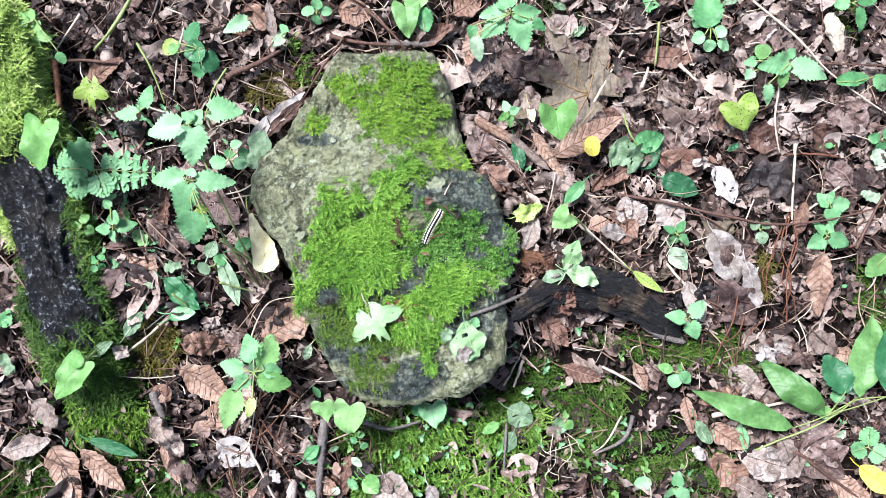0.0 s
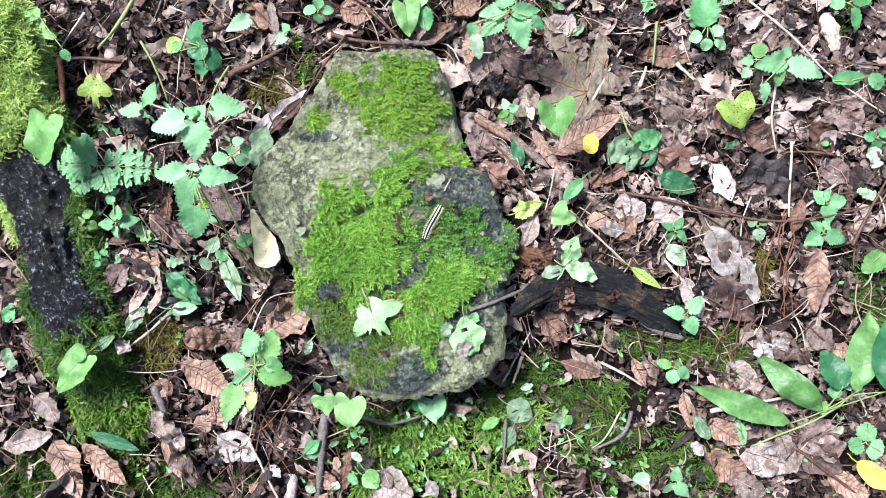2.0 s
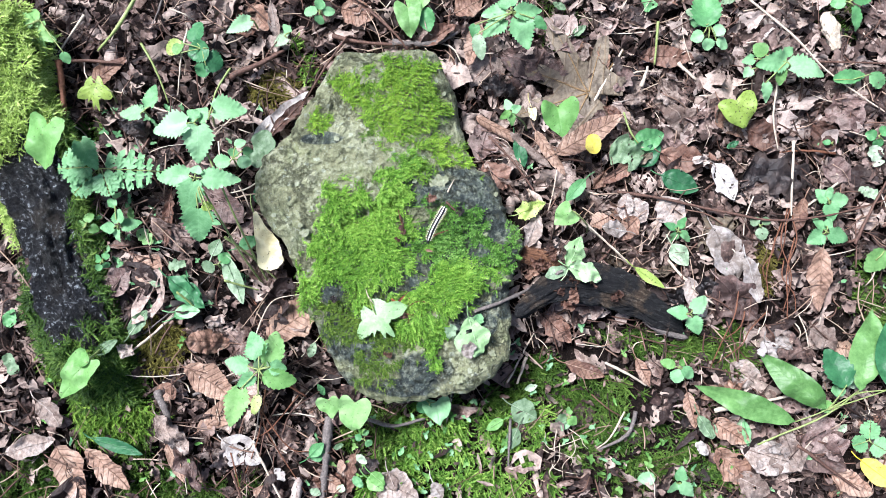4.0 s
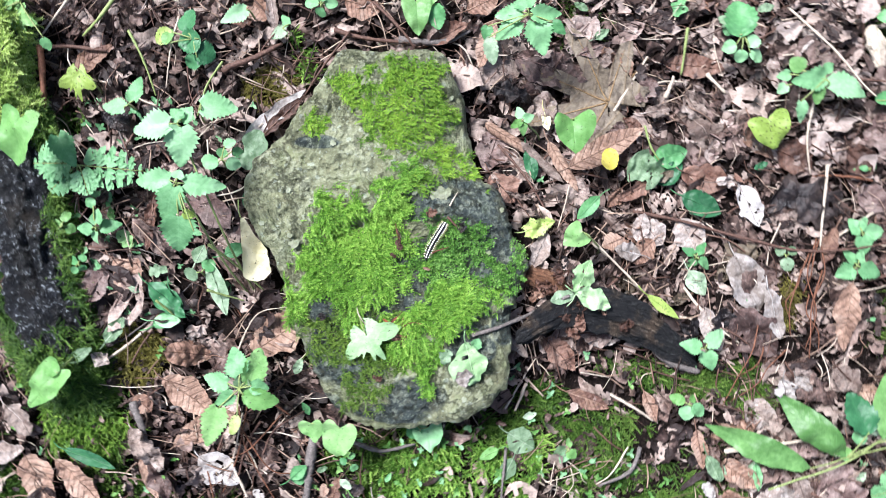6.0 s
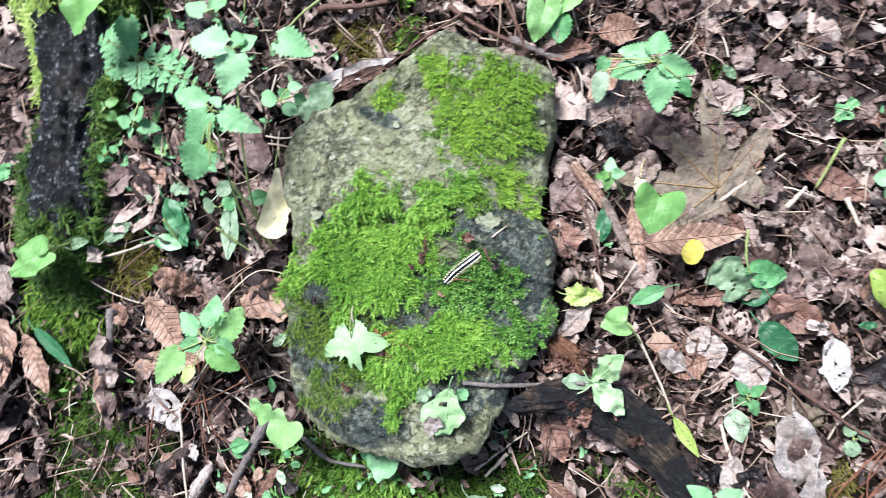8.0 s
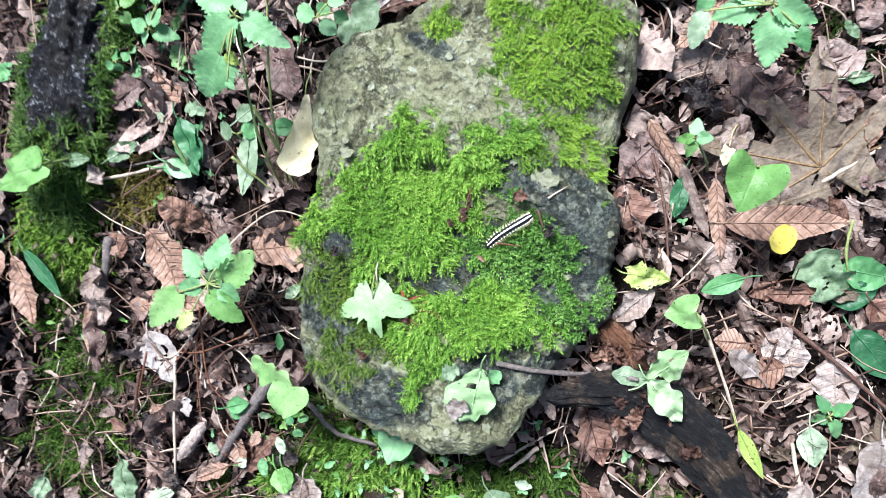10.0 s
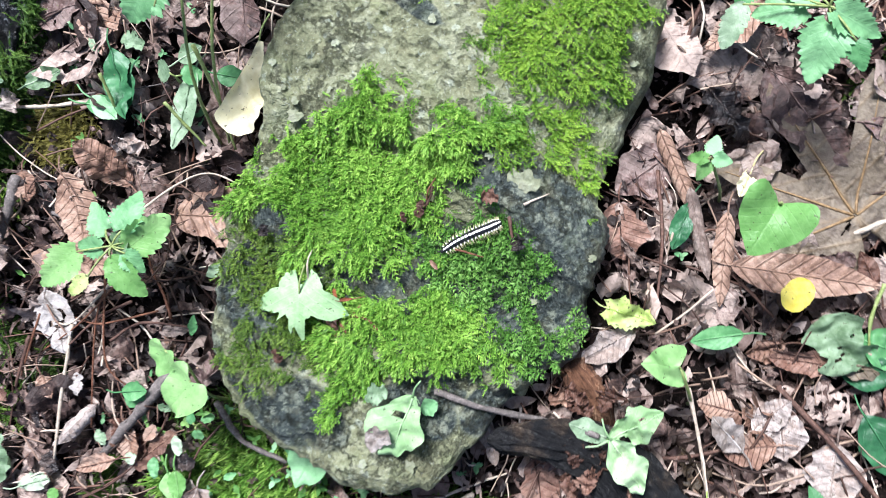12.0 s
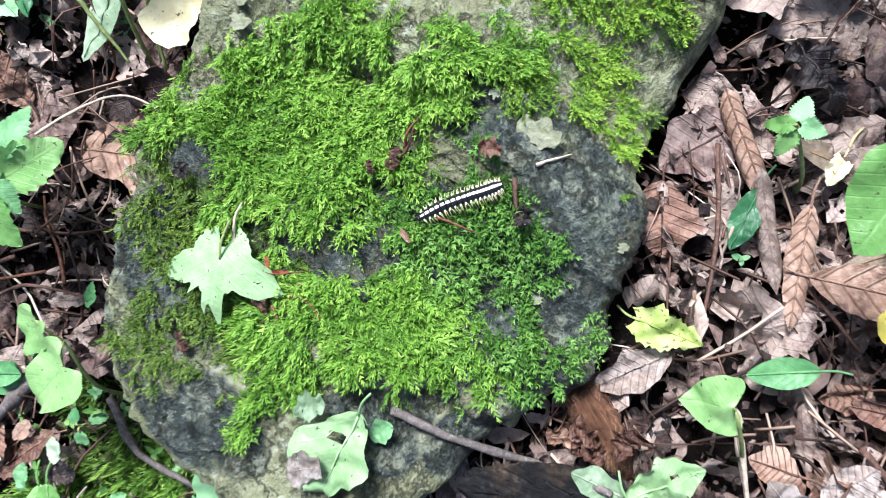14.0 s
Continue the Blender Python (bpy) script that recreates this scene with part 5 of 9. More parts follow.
def build_millipede(line):
    """A flat-backed millipede: head, feelers, and eighteen ringed segments with pale keels and legs."""
    o = Vector(line[2])
    body = tagged(new("millipede", None), "black millipede with white back stripe and pale legs on moss", "millipede")
    body.location = o
    n = 18
    P = spline(line, n + 1) - np.array(o)
    pitch = float(np.linalg.norm(np.diff(P, axis=0), axis=1).mean())
    rows, sides = 7, 24
    x = np.linspace(-0.56, 0.56, rows)
    a = np.linspace(0, 2 * math.pi, sides, endpoint=False)
    X, A = np.meshgrid(x, a, indexing="ij")
    r = 0.0026 * (1 - 0.9 * np.maximum(np.abs(X) - 0.38, 0) - 0.10 * (X < -0.25))
    V = np.stack([X * pitch, r * np.sin(A) * 1.05, r * np.cos(A) * 0.85], -1).reshape(-1, 3)
    F = grid_faces(rows, sides, True)
    c = V[F].mean(axis=1)
    ang = np.abs(np.arctan2(c[:, 1], c[:, 2]))
    pick = (((ang < 0.20) & (c[:, 0] > -0.30 * pitch)) | ((ang < 0.42) & (c[:, 0] > 0.05 * pitch))).astype(int)
    ring = mesh_of("body_segment", V, F, [BLACK, WHITE], pick=pick)
    kv, kf = lump(0.00045, 0.00085, 0.00040)
    keel = mesh_of("keel", kv, kf, [WHITE])
    lv, lf, _ = tube(spline([(0, 0, 0), (0.0002, 0.0016, 0.0005), (0.0003, 0.0028, -0.0002), (0.0002, 0.0034, -0.0018)], 9), np.linspace(0.00022, 0.00010, 9), 6, 5, 0.03)
    leg = mesh_of("leg", lv, lf, [STRAW])
    for i in range(n):
        p, d = (P[i] + P[i + 1]) / 2, P[i + 1] - P[i]
        k = 1.0 if 2 < i < n - 2 else (0.72, 0.86, 0.95)[min(i, n - 1 - i, 2)]
        h = math.degrees(math.atan2(d[1], d[0]))
        e = -math.degrees(math.asin(d[2] / np.linalg.norm(d)))
        seg = part("body_segment", ring, body)
        seg.matrix_basis = pose(*p, -9, e, h) @ Matrix.Diagonal((1, k, k, 1))
        for s in (1, -1):
            part("keel", keel, seg, "white keel").matrix_basis = pose(0.0002, s * 0.0029, 0.0006, s * -12, 0, s * 14)
            for q in (-0.25, 0.25):
                m = pose(q * pitch, s * 0.0024, -0.0006, 0, 0, 0) @ Matrix.Diagonal((1, s, 1, 1)) @ pose(0, 0, 0, 0, 0, 12 * math.sin(i * 1.9 + q * 4) - 8)
                part("leg", leg, seg, "pale straw-coloured leg").matrix_basis = m
    hv, hf = lump(0.0012, 0.0015, 0.0012)
    d = P[0] - P[1]
    h = math.atan2(d[1], d[0])
    head = part("head", mesh_of("head", hv, hf, [BLACK]), body)
    head.matrix_basis = pose(*(P[0] + d / np.linalg.norm(d) * 0.0009 - np.array([0, 0, 0.0005])), 0, 0, math.degrees(h))
    av, af, _ = tube(spline([(0.0008, 0, 0.0004), (0.0022, 0.0008, 0.0006), (0.0036, 0.0018, -0.0004)], 8), np.linspace(0.00022, 0.00018, 8), 6, 6, 0.03)
    feeler = mesh_of("feeler", av, af, [BLACK])
    for s in (1, -1):
        part("feeler", feeler, head).matrix_basis = Matrix.Diagonal((1, s, 1, 1)) @ pose(0, 0.0004, 0, 0, 0, 8)
    return body


# fallen leaves on and beside the stone
dead_leaf("maple_torn", "pearl", -0.08, -0.061, -0.056, -0.097, 0.054, 0.008, name='fallen_leaf', ripple=0.08, fold=0.02, bend=-0.35, roll=-0.4, jag=0.0, label='pale green torn maple leaf lying on moss')
dead_leaf("lance", "rusty", -0.0581, -0.0548, -0.0483, -0.062, 0.0034, 0.009, name='bud_scale', category='plant debris', roll=1.6, label='rust-red bud scale lying on moss')
dead_leaf("lance", "rusty", -0.0437, -0.0513, -0.052, -0.06, 0.0026, 0.010, name='bud_scale', category='plant debris', roll=1.6, label='rust-red bud scale lying on moss')
dead_leaf("lance", "rusty", -0.0551, -0.069, -0.045, -0.061, 0.0032, 0.008, name='bud_scale', category='plant debris', roll=1.6, label='rust-red bud scale lying on moss')
twig("rust", 0.0005, (-0.052, -0.061, 0.009), (-0.047, -0.056, 0.011), (-0.04, -0.048, 0.009), label='thin rust-red stalk lying on moss')
twig("rust", 0.0008, (-0.014, 0.0102, 0.009), (-0.006, 0.0136, 0.010), (0.0022, 0.0169, 0.008), label='thin reddish stalk beside the millipede')
twig("rust", 0.0007, (-0.0469, 0.023, 0.008), (-0.0488, 0.0298, 0.010), (-0.0501, 0.0375, 0.008), label='thin reddish brown stalk lying on moss')
dead_leaf("fan", "cream", -0.2042, 0.0373, -0.1829, -0.0247, 0.0365, 0.024, name='fallen_leaf', roll=0.8, tilt=0, lean=-8, ripple=0.16, jag=0.3, label='cream yellow leaf leaning against the stone')
dead_leaf("leaf", "white", -0.213, 0.1183, -0.1495, 0.1705, 0.0212, 0.012, roll=0.9, ripple=0.1, tear=0.2, bend=0.4, label='whitish curled dead leaf against the stone')
dead_leaf("leaf", "brown", -0.1939, 0.1211, -0.1518, 0.1633, 0.0161, 0.016, roll=1.4, ripple=0.1, label='brown dead leaf edge against the stone')
dead_leaf("scrap", "celadon", -0.1931, 0.1269, -0.2058, 0.0859, 0.0223, 0.02, name='fallen_leaf', ripple=0.1, tear=0.3, label='pale grey-green withered leaf beside the stone')

# litter at the foot of the stone
dead_leaf("leaf", "celadon", -0.211, -0.318, -0.1863, -0.3526, 0.0244, 0.012, ripple=0.2, jag=0.35, tear=0.2, name='fallen_leaf', label='grey-green withered leaf on leaf litter')
dead_leaf("leaf", "celadon", -0.1727, -0.34, -0.1552, -0.3155, 0.0154, 0.01, ripple=0.2, jag=0.3, name='fallen_leaf', label='faded olive withered leaf on leaf litter')
dead_leaf("leaf", "celadon", -0.267, -0.3705, -0.2635, -0.4001, 0.0206, 0.01, ripple=0.2, jag=0.3, tear=0.3, name='fallen_leaf', label='grey-green withered leaf on leaf litter')
dead_leaf("lance", "pale", -0.1597, -0.2482, -0.1684, -0.2952, 0.0180, 0.01, roll=-3.6, bend=0.1, ripple=0.05, jag=0.1, rib=False, label='pale rolled dead leaf on leaf litter')
dead_leaf("leaf", "tan", -0.1232, -0.2691, -0.144, -0.297, 0.0154, 0.012, roll=0.5, ripple=0.1, label='orange tan dead leaf on leaf litter')
dead_leaf("leaf", "tan", -0.2089, -0.2595, -0.1911, -0.2691, 0.0154, 0.01, roll=0.7, ripple=0.1, label='orange tan dead leaf on leaf litter')
dead_leaf("leaf", "tan", -0.1154, -0.2307, -0.1156, -0.2459, 0.0103, 0.01, roll=0.7, label='small orange tan dead leaf on leaf litter')
dead_leaf("leaf", "tan", -0.1012, -0.2243, -0.1026, -0.2372, 0.0103, 0.01, roll=0.7, label='small orange tan dead leaf on leaf litter')
dead_leaf("leaf", "tan", -0.1092, -0.2672, -0.1015, -0.2544, 0.0087, 0.01, roll=0.7, label='small orange tan dead leaf on leaf litter')
dead_leaf("leaf", "pale", -0.2475, -0.3224, -0.2371, -0.3468, 0.0154, 0.01, roll=0.6, ripple=0.15, tear=0.2, label='pinkish papery dead leaf on leaf litter')
dead_leaf("leaf", "tan", -0.2375, -0.2939, -0.2184, -0.2935, 0.0129, 0.01, roll=0.6, label='pinkish tan dead leaf on leaf litter')
dead_leaf("leaf", "pale", -0.246, -0.3719, -0.2288, -0.3727, 0.0154, 0.01, roll=0.6, ripple=0.12, label='pale brown dead leaf on leaf litter')
dead_leaf("scrap", "white", -0.1854, -0.238, -0.1745, -0.2519, 0.0103, 0.012, ripple=0.15, tear=0.3, roll=0.6, label='whitish bleached leaf scrap on leaf litter')
dead_leaf("scrap", "dark", -0.0914, -0.2461, -0.0756, -0.2325, 0.0116, 0.01, ripple=0.1, name='decayed_leaf', label='blackish decayed leaf on leaf litter')
dead_leaf("scrap", "dark", -0.2121, -0.2708, -0.1866, -0.2937, 0.0077, 0.01, ripple=0.15, roll=1.2, name='decayed_leaf', label='black decayed leaf strip on leaf litter')
dead_leaf("scrap", "dark", -0.1699, -0.3009, -0.1574, -0.317, 0.0129, 0.008, ripple=0.2, roll=0.8, name='decayed_leaf', label='black decayed leaf piece on leaf litter')
dead_leaf("leaf", "lime", -0.0831, -0.245, -0.0676, -0.2584, 0.0154, 0.014, roll=0.4, name='fallen_leaf', label='small lime green leaf on leaf litter')
dead_leaf("leaf", "mint", -0.1019, -0.2487, -0.0915, -0.2612, 0.0108, 0.012, roll=0.6, ripple=0.15, name='fallen_leaf', label='faded mint leaf on leaf litter')
dead_leaf("leaf", "celadon", -0.116, -0.2658, -0.1138, -0.2567, 0.0103, 0.012, ripple=0.15, name='fallen_leaf', label='grey-green leaf scrap on leaf litter')
dead_leaf("leaf", "celadon", -0.0989, -0.2257, -0.0871, -0.2357, 0.0093, 0.012, ripple=0.15, name='fallen_leaf', label='grey-green leaf scrap on leaf litter')
dead_leaf("leaf", "celadon", -0.1487, -0.2621, -0.1364, -0.2675, 0.0093, 0.012, ripple=0.15, name='fallen_leaf', label='grey-green leaf scrap on leaf litter')
dead_leaf("leaf", "lime", -0.1513, -0.3221, -0.1423, -0.3267, 0.0118, 0.012, roll=0.4, name='fallen_leaf', label='small lime green leaf on leaf litter')
dead_leaf("leaf", "green", -0.1483, -0.2256, -0.1328, -0.211, 0.0141, 0.016, roll=0.4, name='fallen_leaf', label='green oval leaf beside a stick')
dead_leaf("leaf", "pale", -0.064, -0.247, -0.056, -0.2654, 0.0180, 0.01, roll=0.6, ripple=0.12, label='pale brown dead leaf on leaf litter')
twig("pale", 0.0016, (-0.208, -0.2106, 0.016), (-0.1887, -0.2523, 0.016), (-0.1617, -0.3014, 0.016), name='dry_stalk', category='stalk', label='pale brown dry stalk on leaf litter')
twig("brown", 0.0016, (-0.2304, -0.2401, 0.016), (-0.2189, -0.2784, 0.016), name='dry_stalk', category='stalk', label='brown dry stalk on leaf litter')
twig("brown", 0.0013, (-0.1806, -0.168, 0.016), (-0.1938, -0.1926, 0.016), (-0.2008, -0.2239, 0.016), name='dry_stalk', category='stalk', label='brown dry stalk on leaf litter')
twig("brown", 0.0013, (-0.1771, -0.2012, 0.016), (-0.1669, -0.1769, 0.016), (-0.1374, -0.1567, 0.016), name='dry_stalk', category='stalk', label='thin brown stalk at the foot of the stone')

# brown leaves with pleated veins
dead_leaf("beech", "rose", 0.1256, 0.1052, 0.2038, 0.1495, 0.031, 0.019, pleat=0.11, roll=0.4, bend=0.25, ripple=0.03, jag=0.12, label='reddish tan pleated dead leaf on leaf litter')
dead_leaf("round", "yellow", 0.1678, 0.1262, 0.167, 0.103, 0.0191, 0.027, name='fallen_leaf', ripple=0.04, label='small round yellow leaf lying on a dead leaf')
dead_leaf("beech", "rose", -0.1951, -0.1004, -0.1381, -0.0593, 0.0433, 0.006, pleat=0.08, roll=0.3, label='pinkish tan pleated dead leaf beside the stone')
dead_leaf("beech", "rose", -0.2804, -0.1277, -0.2281, -0.1629, 0.0404, 0.006, pleat=0.08, roll=0.3, tear=0.1, label='tan pleated dead leaf on leaf litter')
dead_leaf("beech", "rose", -0.2686, -0.1982, -0.2028, -0.1534, 0.027, 0.006, pleat=0.05, roll=0.6, label='tan dead leaf with a folded edge')
dead_leaf("beech", "rose", -0.4172, -0.2105, -0.3863, -0.2736, 0.0416, 0.006, pleat=0.05, roll=0.4, label='tan dead leaf with a dark blotch')
dead_leaf("beech", "rose", -0.3871, -0.215, -0.3391, -0.2585, 0.0282, 0.005, pleat=0.06, roll=0.9, label='tan folded dead leaf on leaf litter')
dead_leaf("beech", "rose", 0.4228, -0.0039, 0.4152, -0.0758, 0.0293, 0.008, pleat=0.1, roll=0.5, label='tan pleated dead leaf on leaf litter')
dead_leaf("beech", "brown", 0.2291, 0.2249, 0.297, 0.2198, 0.0298, 0.006, pleat=0.12, roll=0.4, label='dark tan ribbed dead leaf on leaf litter')
dead_leaf("beech", "brown", -0.2946, 0.0579, -0.3006, -0.0006, 0.016, 0.008, pleat=0.1, roll=2.2, label='rolled reddish brown dead leaf')
dead_leaf("beech", "tan", -0.3325, -0.0098, -0.2981, -0.0403, 0.0328, 0.006, pleat=0.06, roll=0.4, label='pale tan dead leaf on leaf litter')
dead_leaf("leaf", "mauve", -0.3614, -0.0524, -0.3368, -0.019, 0.0303, 0.005, roll=0.4, tear=0.2, label='dull brown dead leaf on leaf litter')
dead_leaf("lance", "rose", 0.0352, 0.1486, 0.0915, 0.1175, 0.021, 0.014, roll=-4.2, bend=0.1, ripple=0.02, jag=0.1, rib=False, label='pinkish tan rolled dead leaf on litter')
dead_leaf("lance", "pale", 0.0742, 0.1299, 0.1214, 0.0888, 0.016, 0.012, roll=-3.6, bend=0.1, ripple=0.02, jag=0.1, rib=False, label='pale tan rolled dead leaf')
dead_leaf("beech", "rose", 0.1029, 0.1317, 0.1368, 0.079, 0.0178, 0.014, roll=-2.4, bend=0.2, ripple=0.03, jag=0.15, label='reddish tan curled dead leaf')
dead_leaf("beech", "brown", 0.2458, 0.1056, 0.3053, 0.0921, 0.0346, 0.01, roll=0.8, ripple=0.1, label='dark reddish brown dead leaf')
dead_leaf("beech", "tan", 0.0408, 0.2567, 0.026, 0.2057, 0.0232, 0.01, roll=0.9, pleat=0.05, label='pinkish tan dead leaf on leaf litter')
dead_leaf("beech", "tan", 0.0115, 0.2653, 0.0439, 0.2825, 0.0321, 0.01, roll=0.6, pleat=0.06, label='reddish tan dead leaf on leaf litter')
dead_leaf("leaf", "brown", -0.0283, 0.2284, 0.0129, 0.2512, 0.0256, 0.01, roll=1.8, ripple=0.1, label='brown cupped dead leaf at the foot of the stone')
dead_leaf("leaf", "tan", -0.2185, 0.2714, -0.1957, 0.2422, 0.0293, 0.008, roll=0.8, pleat=0.05, label='pinkish tan dead leaf on leaf litter')
dead_leaf("leaf", "tan", -0.1172, 0.2703, -0.0787, 0.2611, 0.0346, 0.006, roll=0.6, pleat=0.05, label='pinkish brown dead leaf on leaf litter')
dead_leaf("leaf", "pale", -0.1941, 0.2744, -0.1855, 0.2287, 0.0165, 0.01, roll=1.6, label='pale curled dead leaf on leaf litter')
dead_leaf("leaf", "tan", -0.3915, 0.1793, -0.348, 0.2081, 0.0212, 0.01, roll=1.0, ripple=0.08, label='pinkish white dead leaf on leaf litter')
dead_leaf("leaf", "pale", -0.4686, -0.2169, -0.4141, -0.2024, 0.0268, 0.012, roll=1.1, ripple=0.1, label='pale bleached dead leaf with raised edge')
dead_leaf("leaf", "pale", -0.4354, -0.1622, -0.4071, -0.1884, 0.0304, 0.008, roll=1.0, ripple=0.12, label='pale brown cupped dead leaf')
dead_leaf("leaf", "pale", -0.3104, -0.1776, -0.274, -0.2197, 0.0279, 0.014, roll=1.0, bend=-0.9, ripple=0.2, tear=0.2, label='pale brown wavy curled dead leaf')
dead_leaf("leaf", "mauve", -0.2931, -0.202, -0.2623, -0.2608, 0.0244, 0.01, roll=1.6, bend=0.6, ripple=0.2, label='brown ribbon-like curled dead leaf')
dead_leaf("leaf", "tan", -0.3018, -0.2102, -0.2817, -0.2525, 0.016, 0.006, roll=2.2, label='tan rolled dead leaf on leaf litter')
dead_leaf("leaf", "white", -0.2422, -0.2057, -0.1994, -0.2328, 0.0393, 0.01, roll=0.5, ripple=0.12, tear=0.55, label='white bleached dead leaf with holes')
dead_leaf("leaf", "tan", -0.3086, -0.1471, -0.2909, -0.1627, 0.0244, 0.006, roll=0.5, label='small tan dead leaf on leaf litter')
dead_leaf("leaf", "white", 0.308, 0.0936, 0.3285, 0.05, 0.0321, 0.008, roll=0.6, ripple=0.1, tear=0.35, label='white bleached dead leaf with holes')
dead_leaf("leaf", "pale", 0.2453, 0.0561, 0.2658, 0.0203, 0.0385, 0.006, roll=0.5, tear=0.1, ripple=0.08, label='pale dead leaf on leaf litter')
dead_leaf("leaf", "white", 0.3001, 0.0216, 0.3284, -0.0402, 0.0421, 0.008, roll=0.5, ripple=0.1, tear=0.2, label='white bleached dead leaf on leaf litter')
dead_leaf("leaf", "white", 0.3332, -0.013, 0.3497, -0.065, 0.0253, 0.012, roll=0.9, ripple=0.1, tear=0.15, label='white curled dead leaf with torn edge')
dead_leaf("leaf", "pale", 0.2698, -0.036, 0.2903, -0.0813, 0.0293, 0.006, roll=0.5, tear=0.3, label='pale grey dead leaf on leaf litter')
dead_leaf("leaf", "mauve", 0.3011, -0.0372, 0.3463, -0.0842, 0.0509, 0.006, roll=0.5, tear=0.25, ripple=0.15, label='dull brown crumpled dead leaf')
dead_leaf("scrap", "dark", 0.3449, 0.0956, 0.4145, 0.0606, 0.0555, 0.006, roll=0.4, tear=0.35, ripple=0.2, name='decayed_leaf', label='black decayed leaf mat on the litter')
dead_leaf("maple_wide", "umber", 0.2052, 0.1626, 0.0696, 0.2162, 0.1611, 0.011, roll=0.15, bend=0.1, ripple=0.035, fold=0.02, tear=0.12, jag=0.2, label='large brown dead maple leaf on leaf litter')
twig("ochre", 0.0022, (0.1632, 0.1753, 0.012), (0.1846, 0.1986, 0.014), (0.2092, 0.2283, 0.01), label='stiff brown leaf stalk of the large dead leaf', name='leaf_stalk', category='stalk')
dead_leaf("leaf", "dark", 0.0432, 0.1903, 0.0856, 0.1772, 0.0286, 0.012, roll=1.8, ripple=0.2, label='black wet curled dead leaf beside the stone')
dead_leaf("leaf", "mauve", 0.0643, 0.224, 0.1444, 0.1996, 0.0429, 0.006, roll=0.8, ripple=0.15, label='dull brown wrinkled dead leaf')
dead_leaf("leaf", "mauve", 0.0528, 0.1461, 0.0378, 0.0979, 0.0394, 0.004, roll=0.7, ripple=0.1, label='dull reddish brown dead leaf beside the stone')
dead_leaf("leaf", "brown", 0.0444, 0.0947, 0.07, 0.0652, 0.0362, 0.004, roll=0.9, ripple=0.1, label='reddish brown dead leaf beside the stone')
dead_leaf("leaf", "pale", 0.0646, -0.0734, 0.0897, -0.0962, 0.0169, 0.01, roll=2.4, label="small pale rolled dead leaf at the stone's edge")
dead_leaf("beech", "brown", 0.1066, -0.0761, 0.1416, -0.1095, 0.0294, 0.004, pleat=0.1, roll=0.5, label='brown ribbed dead leaf under rotten wood')
dead_leaf("leaf", "brown", 0.0946, -0.0249, 0.1299, -0.0026, 0.028, 0.008, roll=0.9, tear=0.4, ripple=0.2, label='reddish brown crumbling dead leaf')
dead_leaf("leaf", "tan", 0.133, -0.1317, 0.1788, -0.1469, 0.0193, 0.006, roll=0.6, label='tan pointed dead leaf on leaf litter')
dead_leaf("leaf", "mauve", -0.2665, 0.0706, -0.2161, 0.0257, 0.0333, 0.008, roll=0.9, ripple=0.08, label='greyish brown dead leaf beside the stone')
dead_leaf("leaf", "dark", -0.3544, 0.139, -0.3229, 0.1233, 0.0247, 0.01, roll=0.8, ripple=0.2, name='decayed_leaf', label='black decayed leaf piece on leaf litter')
dead_leaf("leaf", "white", 0.349, -0.1052, 0.3561, -0.1313, 0.0275, 0.014, roll=0.8, ripple=0.2, tear=0.2, label='white bleached leaf scrap on leaf litter')
dead_leaf("leaf", "white", 0.3643, -0.1025, 0.3828, -0.1168, 0.0138, 0.01, roll=0.8, ripple=0.2, label='white bleached leaf scrap on leaf litter')
dead_leaf("leaf", "pale", 0.4041, -0.0943, 0.4326, -0.115, 0.0289, 0.01, roll=0.7, ripple=0.12, label='pale grey dead leaf on leaf litter')
dead_leaf("leaf", "tan", 0.4284, -0.1134, 0.4598, -0.1199, 0.0189, 0.008, roll=0.8, label='orange tan dead leaf scrap')
dead_leaf("leaf", "yellow", 0.46, -0.2403, 0.5017, -0.2715, 0.0253, 0.012, name='fallen_leaf', roll=0.5, label='yellow leaf with brown specks on leaf litter')
dead_leaf("leaf", "pale", 0.3271, -0.2258, 0.3907, -0.2449, 0.0443, 0.006, roll=0.5, ripple=0.12, tear=0.2, label='dull brown dead leaf on leaf litter')
dead_leaf("leaf", "mauve", 0.3838, -0.2131, 0.4424, -0.2518, 0.0443, 0.006, roll=0.6, ripple=0.12, label='brown dead leaf on leaf litter')
dead_leaf("leaf", "tan", 0.2988, -0.2258, 0.34, -0.27, 0.0379, 0.006, roll=0.6, ripple=0.12, tear=0.3, label='pinkish brown dead leaf on leaf litter')
dead_leaf("leaf", "pale", 0.3151, -0.1317, 0.3494, -0.1598, 0.038, 0.004, roll=0.4, tear=0.45, ripple=0.15, label='pale papery dead leaf on leaf litter')
dead_leaf("leaf", "pale", 0.2585, 0.1678, 0.2922, 0.1266, 0.0415, 0.004, roll=0.4, tear=0.4, ripple=0.15, label='pale crumbling dead leaf on leaf litter')
dead_leaf("leaf", "pale", 0.2522, 0.1947, 0.2708, 0.1606, 0.0324, 0.006, roll=0.5, tear=0.45, ripple=0.18, label='pale crumbling dead leaf on leaf litter')
dead_leaf("leaf", "brown", 0.3461, 0.1357, 0.386, 0.1152, 0.0388, 0.006, roll=0.9, ripple=0.1, label='brown cupped dead leaf on leaf litter')
dead_leaf("leaf", "brown", 0.4216, 0.1412, 0.4456, 0.1082, 0.0363, 0.008, roll=1.3, ripple=0.12, label='reddish brown cupped dead leaf')
